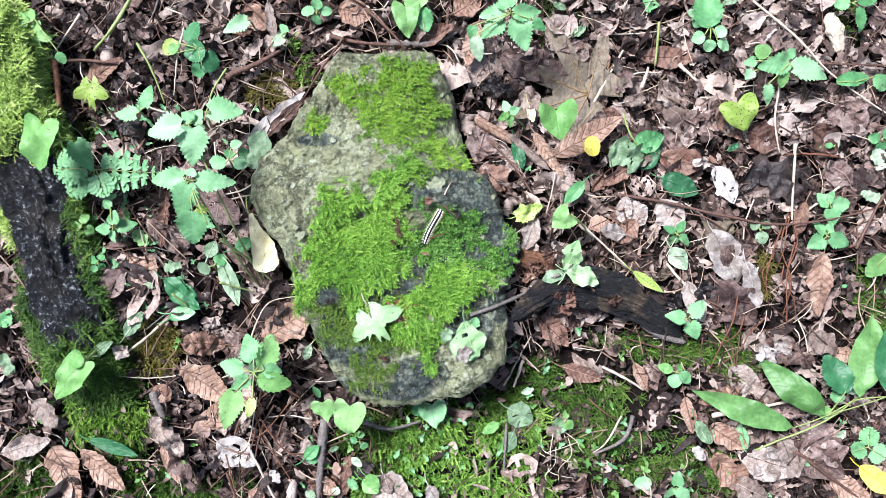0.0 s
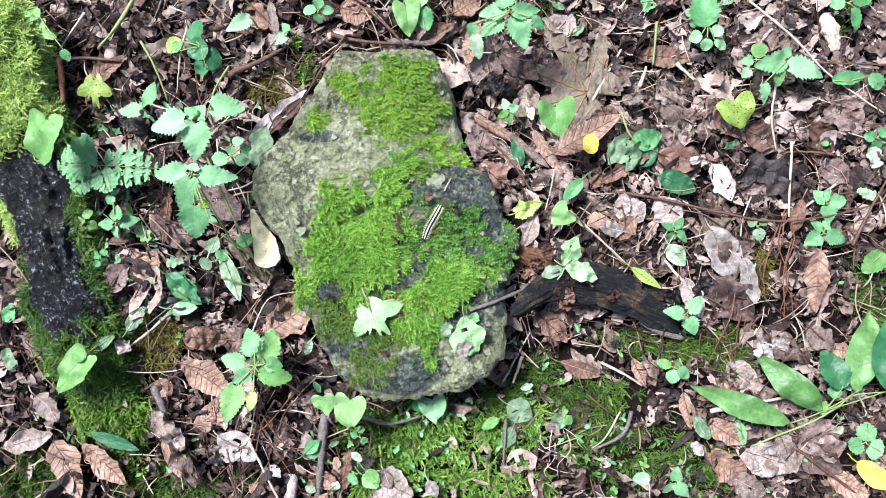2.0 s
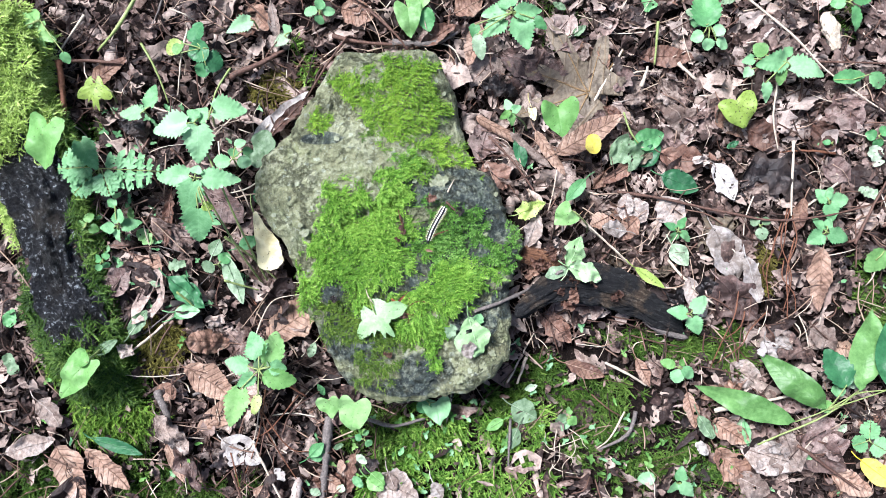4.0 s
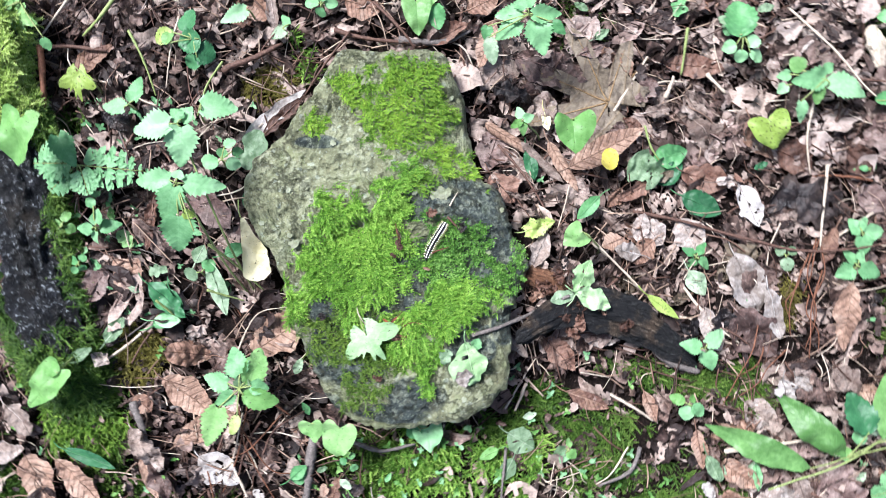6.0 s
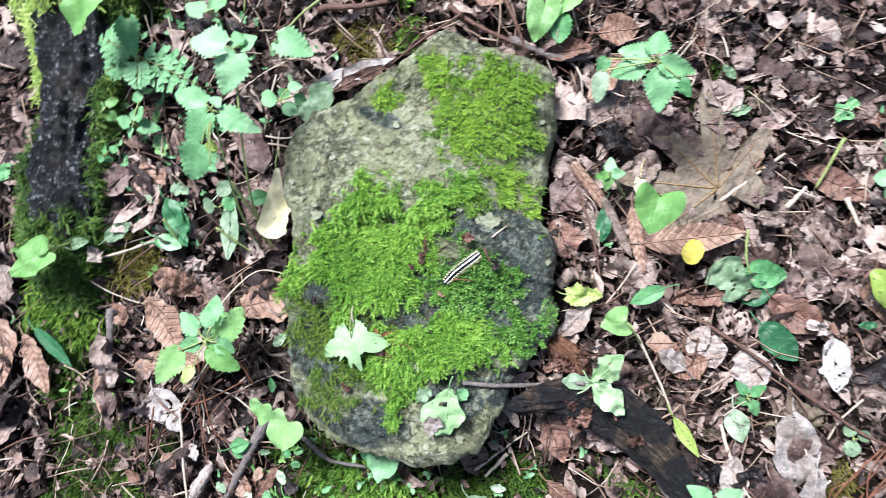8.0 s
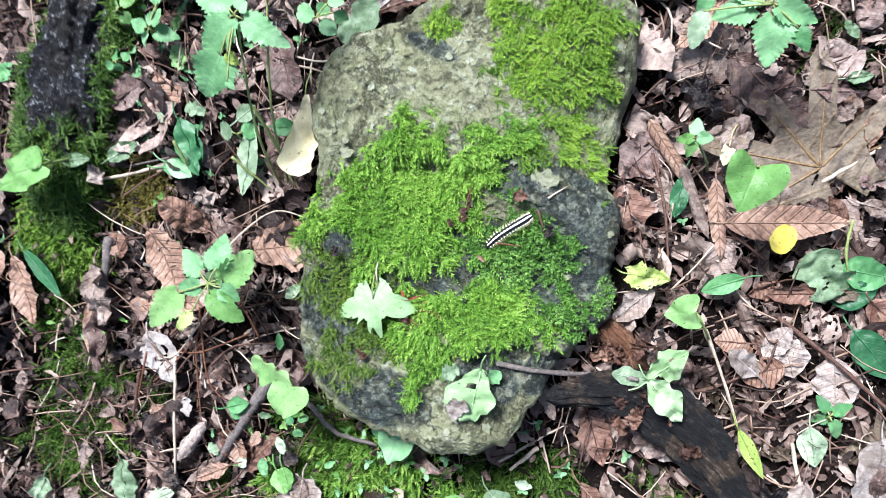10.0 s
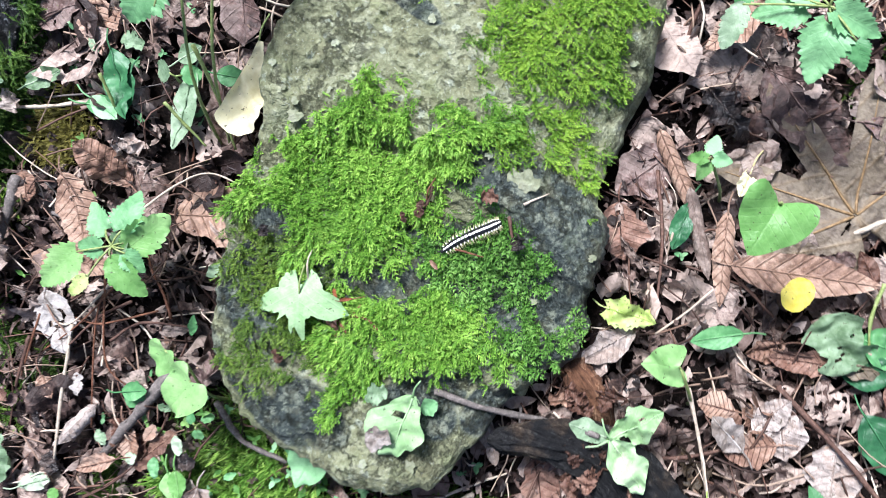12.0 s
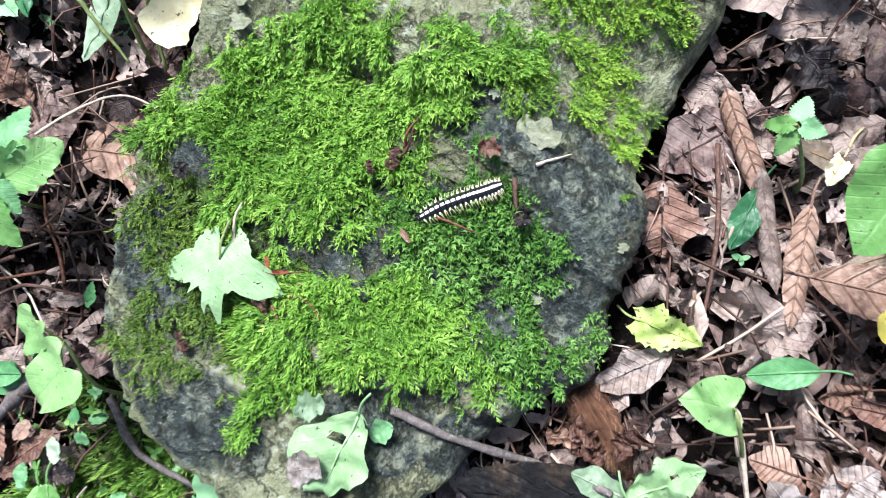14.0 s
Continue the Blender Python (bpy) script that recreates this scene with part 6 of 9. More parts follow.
dead_leaf("leaf", "mauve", 0.455, 0.178, 0.4737, 0.1252, 0.0457, 0.006, roll=0.7, ripple=0.12, label='dull brown dead leaf on leaf litter')
dead_leaf("leaf", "tan", 0.32, 0.1669, 0.3461, 0.1225, 0.0364, 0.004, roll=0.5, ripple=0.1, label='pinkish tan dead leaf on leaf litter')
dead_leaf("leaf", "tan", 0.4067, 0.0526, 0.3944, 0.0139, 0.0218, 0.008, roll=0.6, tear=0.4, label='tan torn dead leaf on leaf litter')
dead_leaf("leaf", "mauve", 0.4327, 0.092, 0.4642, 0.0725, 0.0323, 0.006, roll=0.8, ripple=0.12, label='dull brown dead leaf on leaf litter')
dead_leaf("leaf", "brown", 0.2146, 0.0926, 0.1808, 0.0724, 0.0232, 0.006, roll=2.0, label='brown rolled dead leaf on leaf litter')
dead_leaf("leaf", "tan", 0.1713, 0.2136, 0.1509, 0.2393, 0.0259, 0.006, roll=0.7, label='pinkish dead leaf scrap on leaf litter')
dead_leaf("leaf", "tan", -0.1367, -0.2482, -0.1119, -0.267, 0.0186, 0.006, roll=0.7, label='small tan dead leaf on leaf litter')
dead_leaf("leaf", "pale", -0.078, -0.252, -0.0313, -0.2753, 0.0437, 0.006, roll=0.5, ripple=0.1, label='pale tan dead leaf half under moss')
dead_leaf("leaf", "tan", -0.1029, -0.2332, -0.1089, -0.2547, 0.0162, 0.006, roll=0.8, label='small tan dead leaf on leaf litter')
dead_leaf("leaf", "white", -0.0157, -0.2572, -0.0063, -0.2756, 0.0162, 0.012, roll=0.6, label='white leaf scrap on leaf litter')
dead_leaf("leaf", "white", 0.3561, -0.218, 0.3701, -0.2318, 0.0188, 0.012, roll=0.9, ripple=0.2, label='small white leaf scrap on leaf litter')
dead_leaf("leaf", "white", 0.2762, -0.2192, 0.2887, -0.2329, 0.0139, 0.008, roll=0.9, ripple=0.2, label='small white leaf scrap on leaf litter')
dead_leaf("leaf", "tan", 0.2112, -0.1257, 0.2265, -0.1569, 0.0152, 0.008, roll=0.9, label='tan pointed dead leaf on leaf litter')
dead_leaf("leaf", "tan", 0.2675, -0.1631, 0.2768, -0.2039, 0.0202, 0.006, roll=0.7, tear=0.3, label='tan torn dead leaf on leaf litter')
dead_leaf("leaf", "pale", -0.3481, -0.1036, -0.3304, -0.1128, 0.0206, 0.01, roll=0.8, ripple=0.2, label='grey withered leaf scrap on leaf litter')
dead_leaf("leaf", "pale", 0.3541, -0.2468, 0.4045, -0.2249, 0.0416, 0.01, roll=0.5, ripple=0.1, tear=0.4, label='papery pinkish dead leaf with holes')
dead_leaf("scrap", "mauve", 0.3987, -0.2032, 0.4411, -0.2354, 0.0417, 0.008, roll=0.5, ripple=0.12, tear=0.2, label='dull mauve dead leaf on leaf litter')
dead_leaf("leaf", "tan", 0.2937, -0.1952, 0.3338, -0.2202, 0.0303, 0.008, roll=0.6, ripple=0.1, label='pale orange dead leaf on leaf litter')
dead_leaf("leaf", "pale", 0.3698, -0.2041, 0.3894, -0.2508, 0.0276, 0.012, roll=0.5, ripple=0.1, tear=0.5, label='papery grey dead leaf with holes')
dead_leaf("leaf", "tan", 0.4288, -0.2569, 0.4746, -0.2766, 0.0278, 0.01, roll=0.7, ripple=0.1, label='pinkish dead leaf on leaf litter')
dead_leaf("leaf", "pale", 0.3195, -0.2562, 0.3575, -0.2752, 0.0315, 0.01, roll=0.6, ripple=0.1, tear=0.2, label='pinkish papery dead leaf on leaf litter')
dead_leaf("leaf", "celadon", 0.2787, -0.1886, 0.2931, -0.2149, 0.0164, 0.01, name='fallen_leaf', ripple=0.15, label='grey-green withered leaf scrap on leaf litter')
dead_leaf("leaf", "mint", 0.3284, -0.1942, 0.3324, -0.223, 0.0113, 0.012, name='fallen_leaf', ripple=0.12, roll=0.8, label='faded mint leaf scrap on leaf litter')
dead_leaf("leaf", "tan", 0.2178, 0.0318, 0.1944, 0.0072, 0.0256, 0.008, roll=1.0, tear=0.2, label='reddish brown cracked dead leaf')
dead_leaf("leaf", "pale", 0.2049, 0.0527, 0.2277, 0.0267, 0.0321, 0.006, roll=0.5, ripple=0.12, tear=0.2, label='greyish papery dead leaf on leaf litter')
twig("brown", 0.00229, (0.3881, -0.2226, 0.014), (0.4245, -0.2501, 0.016), (0.467, -0.2809, 0.012), label='blackish twig over papery leaves')

# scraps over the large maple leaf
dead_leaf("leaf", "mauve", 0.1326, 0.2254, 0.1595, 0.2373, 0.0183, 0.016, roll=1.0, ripple=0.16, tear=0.25, label='dull mauve-brown crumpled dead leaf on litter')
dead_leaf("leaf", "tan", 0.1898, 0.2075, 0.1786, 0.2312, 0.0166, 0.016, roll=1.0, ripple=0.16, tear=0.25, label='tan dry curled dead leaf on leaf litter')
dead_leaf("scrap", "mauve", 0.1971, 0.1798, 0.2167, 0.2043, 0.0191, 0.016, roll=1.0, ripple=0.16, tear=0.25, label='dull mauve-brown crumpled dead leaf on litter')
dead_leaf("leaf", "brown", 0.205, 0.148, 0.1827, 0.1615, 0.0166, 0.016, roll=1.0, ripple=0.16, tear=0.25, label='brown dry dead leaf lying on leaf litter')
dead_leaf("scrap", "pale", 0.1598, 0.2132, 0.1658, 0.2348, 0.0142, 0.016, roll=1.0, ripple=0.16, tear=0.25, label='pale bleached dead leaf on leaf litter')
dead_leaf("leaf", "pale", 0.208, 0.1679, 0.2341, 0.1735, 0.0166, 0.016, roll=1.0, ripple=0.16, tear=0.25, label='pale bleached dead leaf on leaf litter')
dead_leaf("scrap", "mauve", 0.1664, 0.1404, 0.1839, 0.1553, 0.0141, 0.016, roll=1.0, ripple=0.16, tear=0.25, label='dull mauve-brown crumpled dead leaf on litter')
dead_leaf("scrap", "dark", 0.2006, 0.2006, 0.2001, 0.2205, 0.0125, 0.016, roll=1.0, ripple=0.16, tear=0.25, label='blackish decayed dead leaf on leaf litter')

# loose green leaves
dead_leaf("lance", "yellowgreen", 0.2077, -0.0244, 0.2413, -0.0479, 0.0113, 0.024, name='fallen_leaf', label='slender yellow-green leaf on leaf litter')
dead_leaf("nettle", "yellowgreen", 0.0809, 0.0356, 0.1116, 0.0473, 0.0289, 0.022, name='fallen_leaf', ripple=0.22, roll=1.0, jag=0.3, label='wrinkled yellow-green leaf on leaf litter')
dead_leaf("leaf", "pale", 0.1041, 0.0356, 0.089, -0.0027, 0.0228, 0.014, name='fallen_leaf', roll=1.2, ripple=0.1, label='withered brown and cream leaf')
dead_leaf("leaf", "green", 0.1585, 0.0754, 0.1358, 0.0505, 0.0165, 0.014, name='fallen_leaf', roll=0.4, label='green leaf with insect holes')
dead_leaf("leaf", "deep", 0.2463, 0.0801, 0.2888, 0.0628, 0.0294, 0.012, name='fallen_leaf', roll=0.3, label='dark green leaf on leaf litter')
dead_leaf("scrap", "celadon", 0.1912, 0.1151, 0.2266, 0.0986, 0.0358, 0.012, name='fallen_leaf', ripple=0.25, tear=0.3, label='crumpled grey-green leaf on leaf litter')
dead_leaf("leaf", "green", 0.2167, 0.1167, 0.2521, 0.1283, 0.028, 0.016, name='fallen_leaf', ripple=0.12, label='green leaf on leaf litter')
dead_leaf("leaf", "deep", 0.2202, 0.0922, 0.2477, 0.1157, 0.0256, 0.01, name='fallen_leaf', ripple=0.12, label='dark green leaf on leaf litter')
dead_leaf("leaf", "celadon", -0.238, -0.0078, -0.2172, -0.0616, 0.0208, 0.012, name='fallen_leaf', roll=0.7, ripple=0.1, label='long grey-green withered leaf on leaf litter')
dead_leaf("leaf", "celadon", -0.3353, -0.0925, -0.3158, -0.066, 0.0169, 0.012, name='fallen_leaf', ripple=0.15, label='grey-green withered leaf scrap on leaf litter')
dead_leaf("leaf", "green", -0.2894, -0.0746, -0.2666, -0.0614, 0.0157, 0.012, name='fallen_leaf', roll=0.5, label='green leaf on leaf litter')
dead_leaf("leaf", "deep", -0.2739, -0.0371, -0.2608, -0.0614, 0.0134, 0.012, name='fallen_leaf', roll=0.8, label='dark green withered leaf on leaf litter')
dead_leaf("leaf", "celadon", -0.3677, -0.1115, -0.3439, -0.0965, 0.0131, 0.02, name='fallen_leaf', ripple=0.2, label='grey-white withered leaf scrap on moss')
dead_leaf("leaf", "celadon", 0.0731, -0.1787, 0.1019, -0.1945, 0.0321, 0.008, name='fallen_leaf', tear=0.2, label='pale green leaf half hidden in moss')
dead_leaf("leaf", "celadon", 0.0793, -0.2036, 0.0692, -0.2272, 0.0179, 0.006, name='fallen_leaf', label='pale green leaf scrap on leaf litter')
dead_leaf("leaf", "lime", 0.063, -0.1932, 0.0437, -0.2044, 0.0127, 0.01, name='fallen_leaf', label='small lime green leaf on leaf litter')
dead_leaf("leaf", "green", -0.1496, -0.2273, -0.1325, -0.2196, 0.021, 0.01, name='fallen_leaf', label='green leaf beside a stick')
dead_leaf("leaf", "lime", -0.0867, -0.2503, -0.0694, -0.2645, 0.0186, 0.012, name='fallen_leaf', label='small lime green leaf on leaf litter')
dead_leaf("leaf", "deep", -0.3773, -0.2027, -0.3233, -0.2202, 0.0146, 0.01, name='fallen_leaf', label='dark green grassy leaf on leaf litter')
dead_leaf("lance", "celadon", -0.2504, -0.0097, -0.242, 0.0087, 0.0158, 0.014, name='fallen_leaf', label='grey-green leaf on leaf litter')
dead_leaf("leaf", "celadon", 0.2553, 0.001, 0.2733, -0.0233, 0.023, 0.006, name='fallen_leaf', ripple=0.12, label='faded green leaf on leaf litter')

# twigs and stalks
twig("grey", 0.00216, (0.0298, -0.07, 0.004), (0.0604, -0.0596, 0.006), (0.094, -0.0449, 0.028), (0.1236, -0.0259, 0.046), label='knobbly grey twig leaning on the stone', taper=0.8)
twig("grey", 0.00127, (0.0782, -0.0526, 0.012), (0.0848, -0.0629, 0.01), label='knobbly grey twig leaning on the stone')
twig("brown", 0.00191, (0.1961, 0.0614, 0.012), (0.2551, 0.0509, 0.016), (0.3227, 0.0352, 0.018), (0.3721, 0.0276, 0.018), (0.4361, 0.0341, 0.018), (0.5038, 0.0512, 0.016), label='long thin dark brown twig over leaf litter')
twig("brown", 0.00204, (0.4605, -0.0001, 0.014), (0.4786, 0.0362, 0.018), (0.5046, 0.0792, 0.02), label='dark thin twig over leaf litter')
twig("pale", 0.00153, (0.3543, 0.2863, 0.012), (0.4021, 0.2422, 0.016), (0.4446, 0.1952, 0.018), (0.5125, 0.1495, 0.012), label='long pale dry stalk over leaf litter', name='dry_stalk', category='stalk')
twig("brown", 0.0014, (0.4268, 0.2102, 0.016), (0.5125, 0.2078, 0.016))
twig("pale", 0.0014, (0.3817, 0.1857, 0.02), (0.3743, 0.1458, 0.022), (0.3812, 0.1079, 0.012), name='dry_stalk', category='stalk', label='thin pale dry stalk on leaf litter')
twig("pale", 0.00178, (0.3978, 0.1184, 0.016), (0.3883, 0.0315, 0.016), name='dry_stalk', category='stalk', label='straight pale dry stalk on leaf litter')
twig("stem", 0.0014, (0.204, 0.1517, 0.03), (0.2122, 0.1301, 0.024), (0.2316, 0.1083, 0.01), name='dry_stalk', category='stalk', label='thin pale green stalk on leaf litter')
twig("pale", 0.00127, (0.1826, 0.1815, 0.016), (0.2226, 0.2018, 0.018), (0.254, 0.2042, 0.012), name='dry_stalk', category='stalk', label='thin pale curved stalk on leaf litter')
twig("pale", 0.00191, (0.173, 0.1679, 0.016), (0.2079, 0.2286, 0.016), name='dry_stalk', category='stalk', label='straw coloured dry stalk on leaf litter')
twig("stem", 0.00191, (0.2483, 0.26, 0.02), (0.2455, 0.2123, 0.012), name='dry_stalk', category='stalk', label='green broken stalk on leaf litter')
twig("pale", 0.00255, (0.2299, 0.1861, 0.014), (0.2365, 0.2092, 0.016), name='dry_stalk', category='stalk', label='short pale dry stalk on leaf litter')
twig("pale", 0.00255, (0.2738, 0.2134, 0.012), (0.2928, 0.1929, 0.012), name='dry_stalk', category='stalk', label='short pale dry stalk on leaf litter')
twig("stem", 0.00229, (-0.335, 0.2749, 0.03), (-0.3583, 0.2386, 0.024), (-0.3826, 0.2165, 0.012), name='green_stalk', category='stalk', label='thick yellow-green plant stalk lying on litter')
twig("pale", 0.00165, (-0.3951, 0.2557, 0.02), (-0.4218, 0.214, 0.016), name='dry_stalk', category='stalk', label='thin pale dry stalk on leaf litter')
twig("brown", 0.00255, (-0.434, 0.2011, 0.016), (-0.3928, 0.2045, 0.018), (-0.3551, 0.2027, 0.016))
twig("rust", 0.00382, (-0.4153, 0.2014, 0.03), (-0.4089, 0.1666, 0.03), (-0.406, 0.1298, 0.022), label='stout reddish brown dry stick', name='stick', category='stick')
twig("stem", 0.00153, (-0.3287, 0.2211, 0.03), (-0.3128, 0.1908, 0.024), (-0.3031, 0.1587, 0.01), name='green_stalk', category='stalk', label='thin green stalk on leaf litter')
twig("pale", 0.00115, (-0.2828, 0.2406, 0.02), (-0.288, 0.2045, 0.022), (-0.293, 0.1668, 0.012), name='dry_stalk', category='stalk', label='thin pale stalk on leaf litter')
twig("stem", 0.0014, (-0.2328, 0.1938, 0.03), (-0.2487, 0.1699, 0.022), (-0.2588, 0.1398, 0.012), name='green_stalk', category='stalk', label='thin pale green stalk on leaf litter')
twig("brown", 0.00382, (-0.2363, 0.1879, 0.014), (-0.2084, 0.2009, 0.016), (-0.1786, 0.2186, 0.012), label='stout brown twig on leaf litter')
twig("brown", 0.00191, (-0.0867, 0.2676, 0.016), (-0.0584, 0.2416, 0.018), (-0.0409, 0.2205, 0.012))
twig("brown", 0.00286, (-0.1252, 0.2364, 0.014), (-0.0903, 0.2305, 0.014), (-0.0492, 0.2292, 0.012), label="dark twig along the stone's edge")
twig("brown", 0.00127, (-0.1086, 0.2337, 0.02), (-0.1331, 0.1979, 0.02), (-0.1535, 0.1649, 0.014))
twig("grey", 0.00382, (-0.0588, 0.2304, 0.012), (-0.0142, 0.2316, 0.012), (0.0148, 0.2469, 0.012), label='grey twig behind the stone')
twig("grey", 0.00573, (-0.1281, -0.185, 0.008), (-0.1325, -0.2288, 0.01), (-0.1386, -0.2796, 0.008), label='stout grey dead stick on the ground', name='stick', category='stick')
twig("grey", 0.00255, (-0.0895, -0.1871, 0.012), (-0.056, -0.1956, 0.014), (-0.0222, -0.1895, 0.01), label='thin grey root under the stone', name='root', category='root')
twig("pale", 0.00089, (-0.2043, -0.1038, 0.03), (-0.1949, -0.073, 0.026), (-0.1834, -0.0565, 0.02), (-0.1575, -0.0509, 0.012), name='dry_stalk', category='stalk', label='thin pale curved stalk on leaf litter')
twig("rust", 0.00095, (-0.2019, -0.1523, 0.02), (-0.194, -0.1955, 0.018), (-0.1539, -0.266, 0.012), name='dry_stalk', category='stalk', label='thin dry brown stalk on leaf litter')
twig("pale", 0.00095, (-0.1978, -0.1585, 0.02), (-0.2072, -0.2074, 0.018), (-0.2237, -0.2209, 0.012), name='dry_stalk', category='stalk', label='thin dry brown stalk on leaf litter')
twig("rust", 0.00095, (-0.1936, -0.1524, 0.02), (-0.2012, -0.2014, 0.018), (-0.2177, -0.2455, 0.012), name='dry_stalk', category='stalk', label='thin dry brown stalk on leaf litter')
twig("rust", 0.00095, (-0.2067, -0.1614, 0.02), (-0.1712, -0.2141, 0.018), (-0.145, -0.222, 0.012), name='dry_stalk', category='stalk', label='thin dry brown stalk on leaf litter')
twig("rust", 0.00095, (-0.2305, -0.2188, 0.02), (-0.2251, -0.2438, 0.018), (-0.2206, -0.273, 0.012), name='dry_stalk', category='stalk', label='thin dry brown stalk on leaf litter')
twig("rust", 0.00095, (-0.159, -0.159, 0.02), (-0.1892, -0.1955, 0.018), (-0.2146, -0.2087, 0.012), name='dry_stalk', category='stalk', label='thin dry brown stalk on leaf litter')
twig("rust", 0.00089, (0.3861, 0.0405, 0.014), (0.3732, 0.0018, 0.02), (0.3829, -0.0361, 0.018), (0.3751, -0.0744, 0.01), label='thin reddish brown dry stalk', name='dry_stalk', category='stalk')
twig("rust", 0.00089, (0.3885, 0.0393, 0.014), (0.38, 0.0199, 0.02), (0.3775, 0.001, 0.018), (0.3726, -0.0179, 0.01), label='thin reddish brown dry stalk', name='dry_stalk', category='stalk')
twig("rust", 0.00089, (0.3906, 0.0329, 0.014), (0.391, 0.0052, 0.02), (0.3811, -0.022, 0.018), (0.3849, -0.0494, 0.01), label='thin reddish brown dry stalk', name='dry_stalk', category='stalk')
twig("rust", 0.00089, (0.3787, 0.0265, 0.014), (0.3634, -0.0033, 0.02), (0.3552, -0.0325, 0.018), (0.3593, -0.0619, 0.01), label='thin reddish brown dry stalk', name='dry_stalk', category='stalk')
twig("rust", 0.00089, (0.356, -0.0741, 0.014), (0.3347, -0.0923, 0.02), (0.324, -0.1111, 0.018), (0.3007, -0.1309, 0.01), label='thin reddish brown dry stalk', name='dry_stalk', category='stalk')
twig("rust", 0.00089, (0.3259, -0.0493, 0.014), (0.3177, -0.078, 0.02), (0.3041, -0.1071, 0.018), (0.2932, -0.1372, 0.01), label='thin reddish brown dry stalk', name='dry_stalk', category='stalk')
twig("rust", 0.00089, (0.3914, 0.0074, 0.014), (0.3779, -0.0282, 0.02), (0.3771, -0.0635, 0.018), (0.3787, -0.0993, 0.01), label='thin reddish brown dry stalk', name='dry_stalk', category='stalk')
twig("rust", 0.00089, (0.3694, 0.0073, 0.014), (0.3627, -0.0095, 0.02), (0.3521, -0.0262, 0.018), (0.3587, -0.0431, 0.01), label='thin reddish brown dry stalk', name='dry_stalk', category='stalk')
twig("rust", 0.00089, (0.3312, -0.0742, 0.014), (0.3261, -0.0841, 0.02), (0.3203, -0.0946, 0.018), (0.3072, -0.1059, 0.01), label='thin reddish brown dry stalk', name='dry_stalk', category='stalk')
twig("rust", 0.00089, (0.3773, -0.0179, 0.014), (0.3722, -0.0365, 0.02), (0.3845, -0.0552, 0.018), (0.3889, -0.0744, 0.01), label='thin reddish brown dry stalk', name='dry_stalk', category='stalk')
twig("pale", 0.00204, (0.1777, -0.1308, 0.012), (0.2005, -0.1426, 0.014), (0.2234, -0.1569, 0.008), label='pale thin twig on the soil')
twig("pale", 0.00216, (0.0903, -0.1263, 0.01), (0.0799, -0.1566, 0.006), label='short pale twig on leaf litter')
twig("pale", 0.00255, (0.2967, -0.1837, 0.012), (0.3363, -0.175, 0.014), (0.3838, -0.1665, 0.012), label='pale thin stick on leaf litter')
twig("pale", 0.00115, (0.1519, 0.0262, 0.014), (0.1826, 0.0007, 0.018), (0.2075, -0.0244, 0.022), name='dry_stalk', category='stalk', label='thin pale bent stalk on leaf litter')
twig("pale", 0.00115, (0.1984, -0.1855, 0.008), (0.1821, -0.2133, 0.01), (0.1671, -0.2268, 0.006), name='dry_stalk', category='stalk', label='pale thin root on leaf litter')
twig("grey", 0.00255, (0.2108, -0.1853, 0.008), (0.1991, -0.2095, 0.012), (0.1698, -0.2263, 0.008), label='grey crooked twig on moss')
twig("grey", 0.00191, (0.0713, -0.1931, 0.012), (0.0687, -0.2441, 0.01), label='thin grey stick in moss')
twig("rust", 0.00102, (-0.0447, -0.0667, 0.004), (-0.0299, -0.0584, 0.006), (-0.011, -0.0626, 0.004), label='thin reddish twig on moss')
twig("rust", 0.00115, (-0.0525, -0.0692, 0.004), (-0.0344, -0.0711, 0.006), label='thin reddish twig on moss')
twig("rust", 0.00089, (-0.0389, -0.0537, 0.006), (-0.0404, -0.0802, 0.004), label='thin reddish twig on moss')
twig("pale", 0.00076, (-0.0739, -0.0623, 0.008), (-0.0813, -0.0522, 0.01), (-0.0838, -0.0447, 0.006), name='leaf_stalk', category='stalk', label='thin green-yellow leaf stalk on leaf litter')
twig("brown", 0.00127, (-0.0484, 0.0325, 0.006), (-0.046, 0.0236, 0.008), (-0.045, 0.0117, 0.006), label='dark twig scrap on moss')
twig("brown", 0.00127, (0.0004, 0.0466, 0.006), (0.0082, 0.0388, 0.006), (0.0143, 0.0359, 0.004), label='dark twig scrap on stone')
twig("pale", 0.00102, (0.0021, 0.0573, 0.003), (0.0093, 0.072, 0.003), label='pale splinter on the stone', taper=0.3)
twig("pale", 0.00057, (0.1118, -0.2111, 0), (0.1126, -0.2248, 0.006), (0.1387, -0.2364, 0.006), (0.1393, -0.247, 0), label='thin whitish exposed root on leaf litter', name='root', category='root')
twig("pale", 0.00057, (0.1247, -0.2079, 0), (0.1202, -0.2247, 0.006), (0.1197, -0.2396, 0.006), (0.1138, -0.2531, 0), label='thin whitish exposed root on leaf litter', name='root', category='root')
twig("pale", 0.00057, (0.1404, -0.2106, 0), (0.1433, -0.2283, 0.006), (0.1291, -0.2445, 0.006), (0.1296, -0.2592, 0), label='thin whitish exposed root on leaf litter', name='root', category='root')
twig("pale", 0.00057, (0.1527, -0.2163, 0), (0.1316, -0.2225, 0.006), (0.117, -0.2267, 0.006), (0.1144, -0.2291, 0), label='thin whitish exposed root on leaf litter', name='root', category='root')
twig("pale", 0.00057, (0.1081, -0.2291, 0), (0.1199, -0.2336, 0.006), (0.1418, -0.2364, 0.006), (0.1459, -0.2378, 0), label='thin whitish exposed root on leaf litter', name='root', category='root')
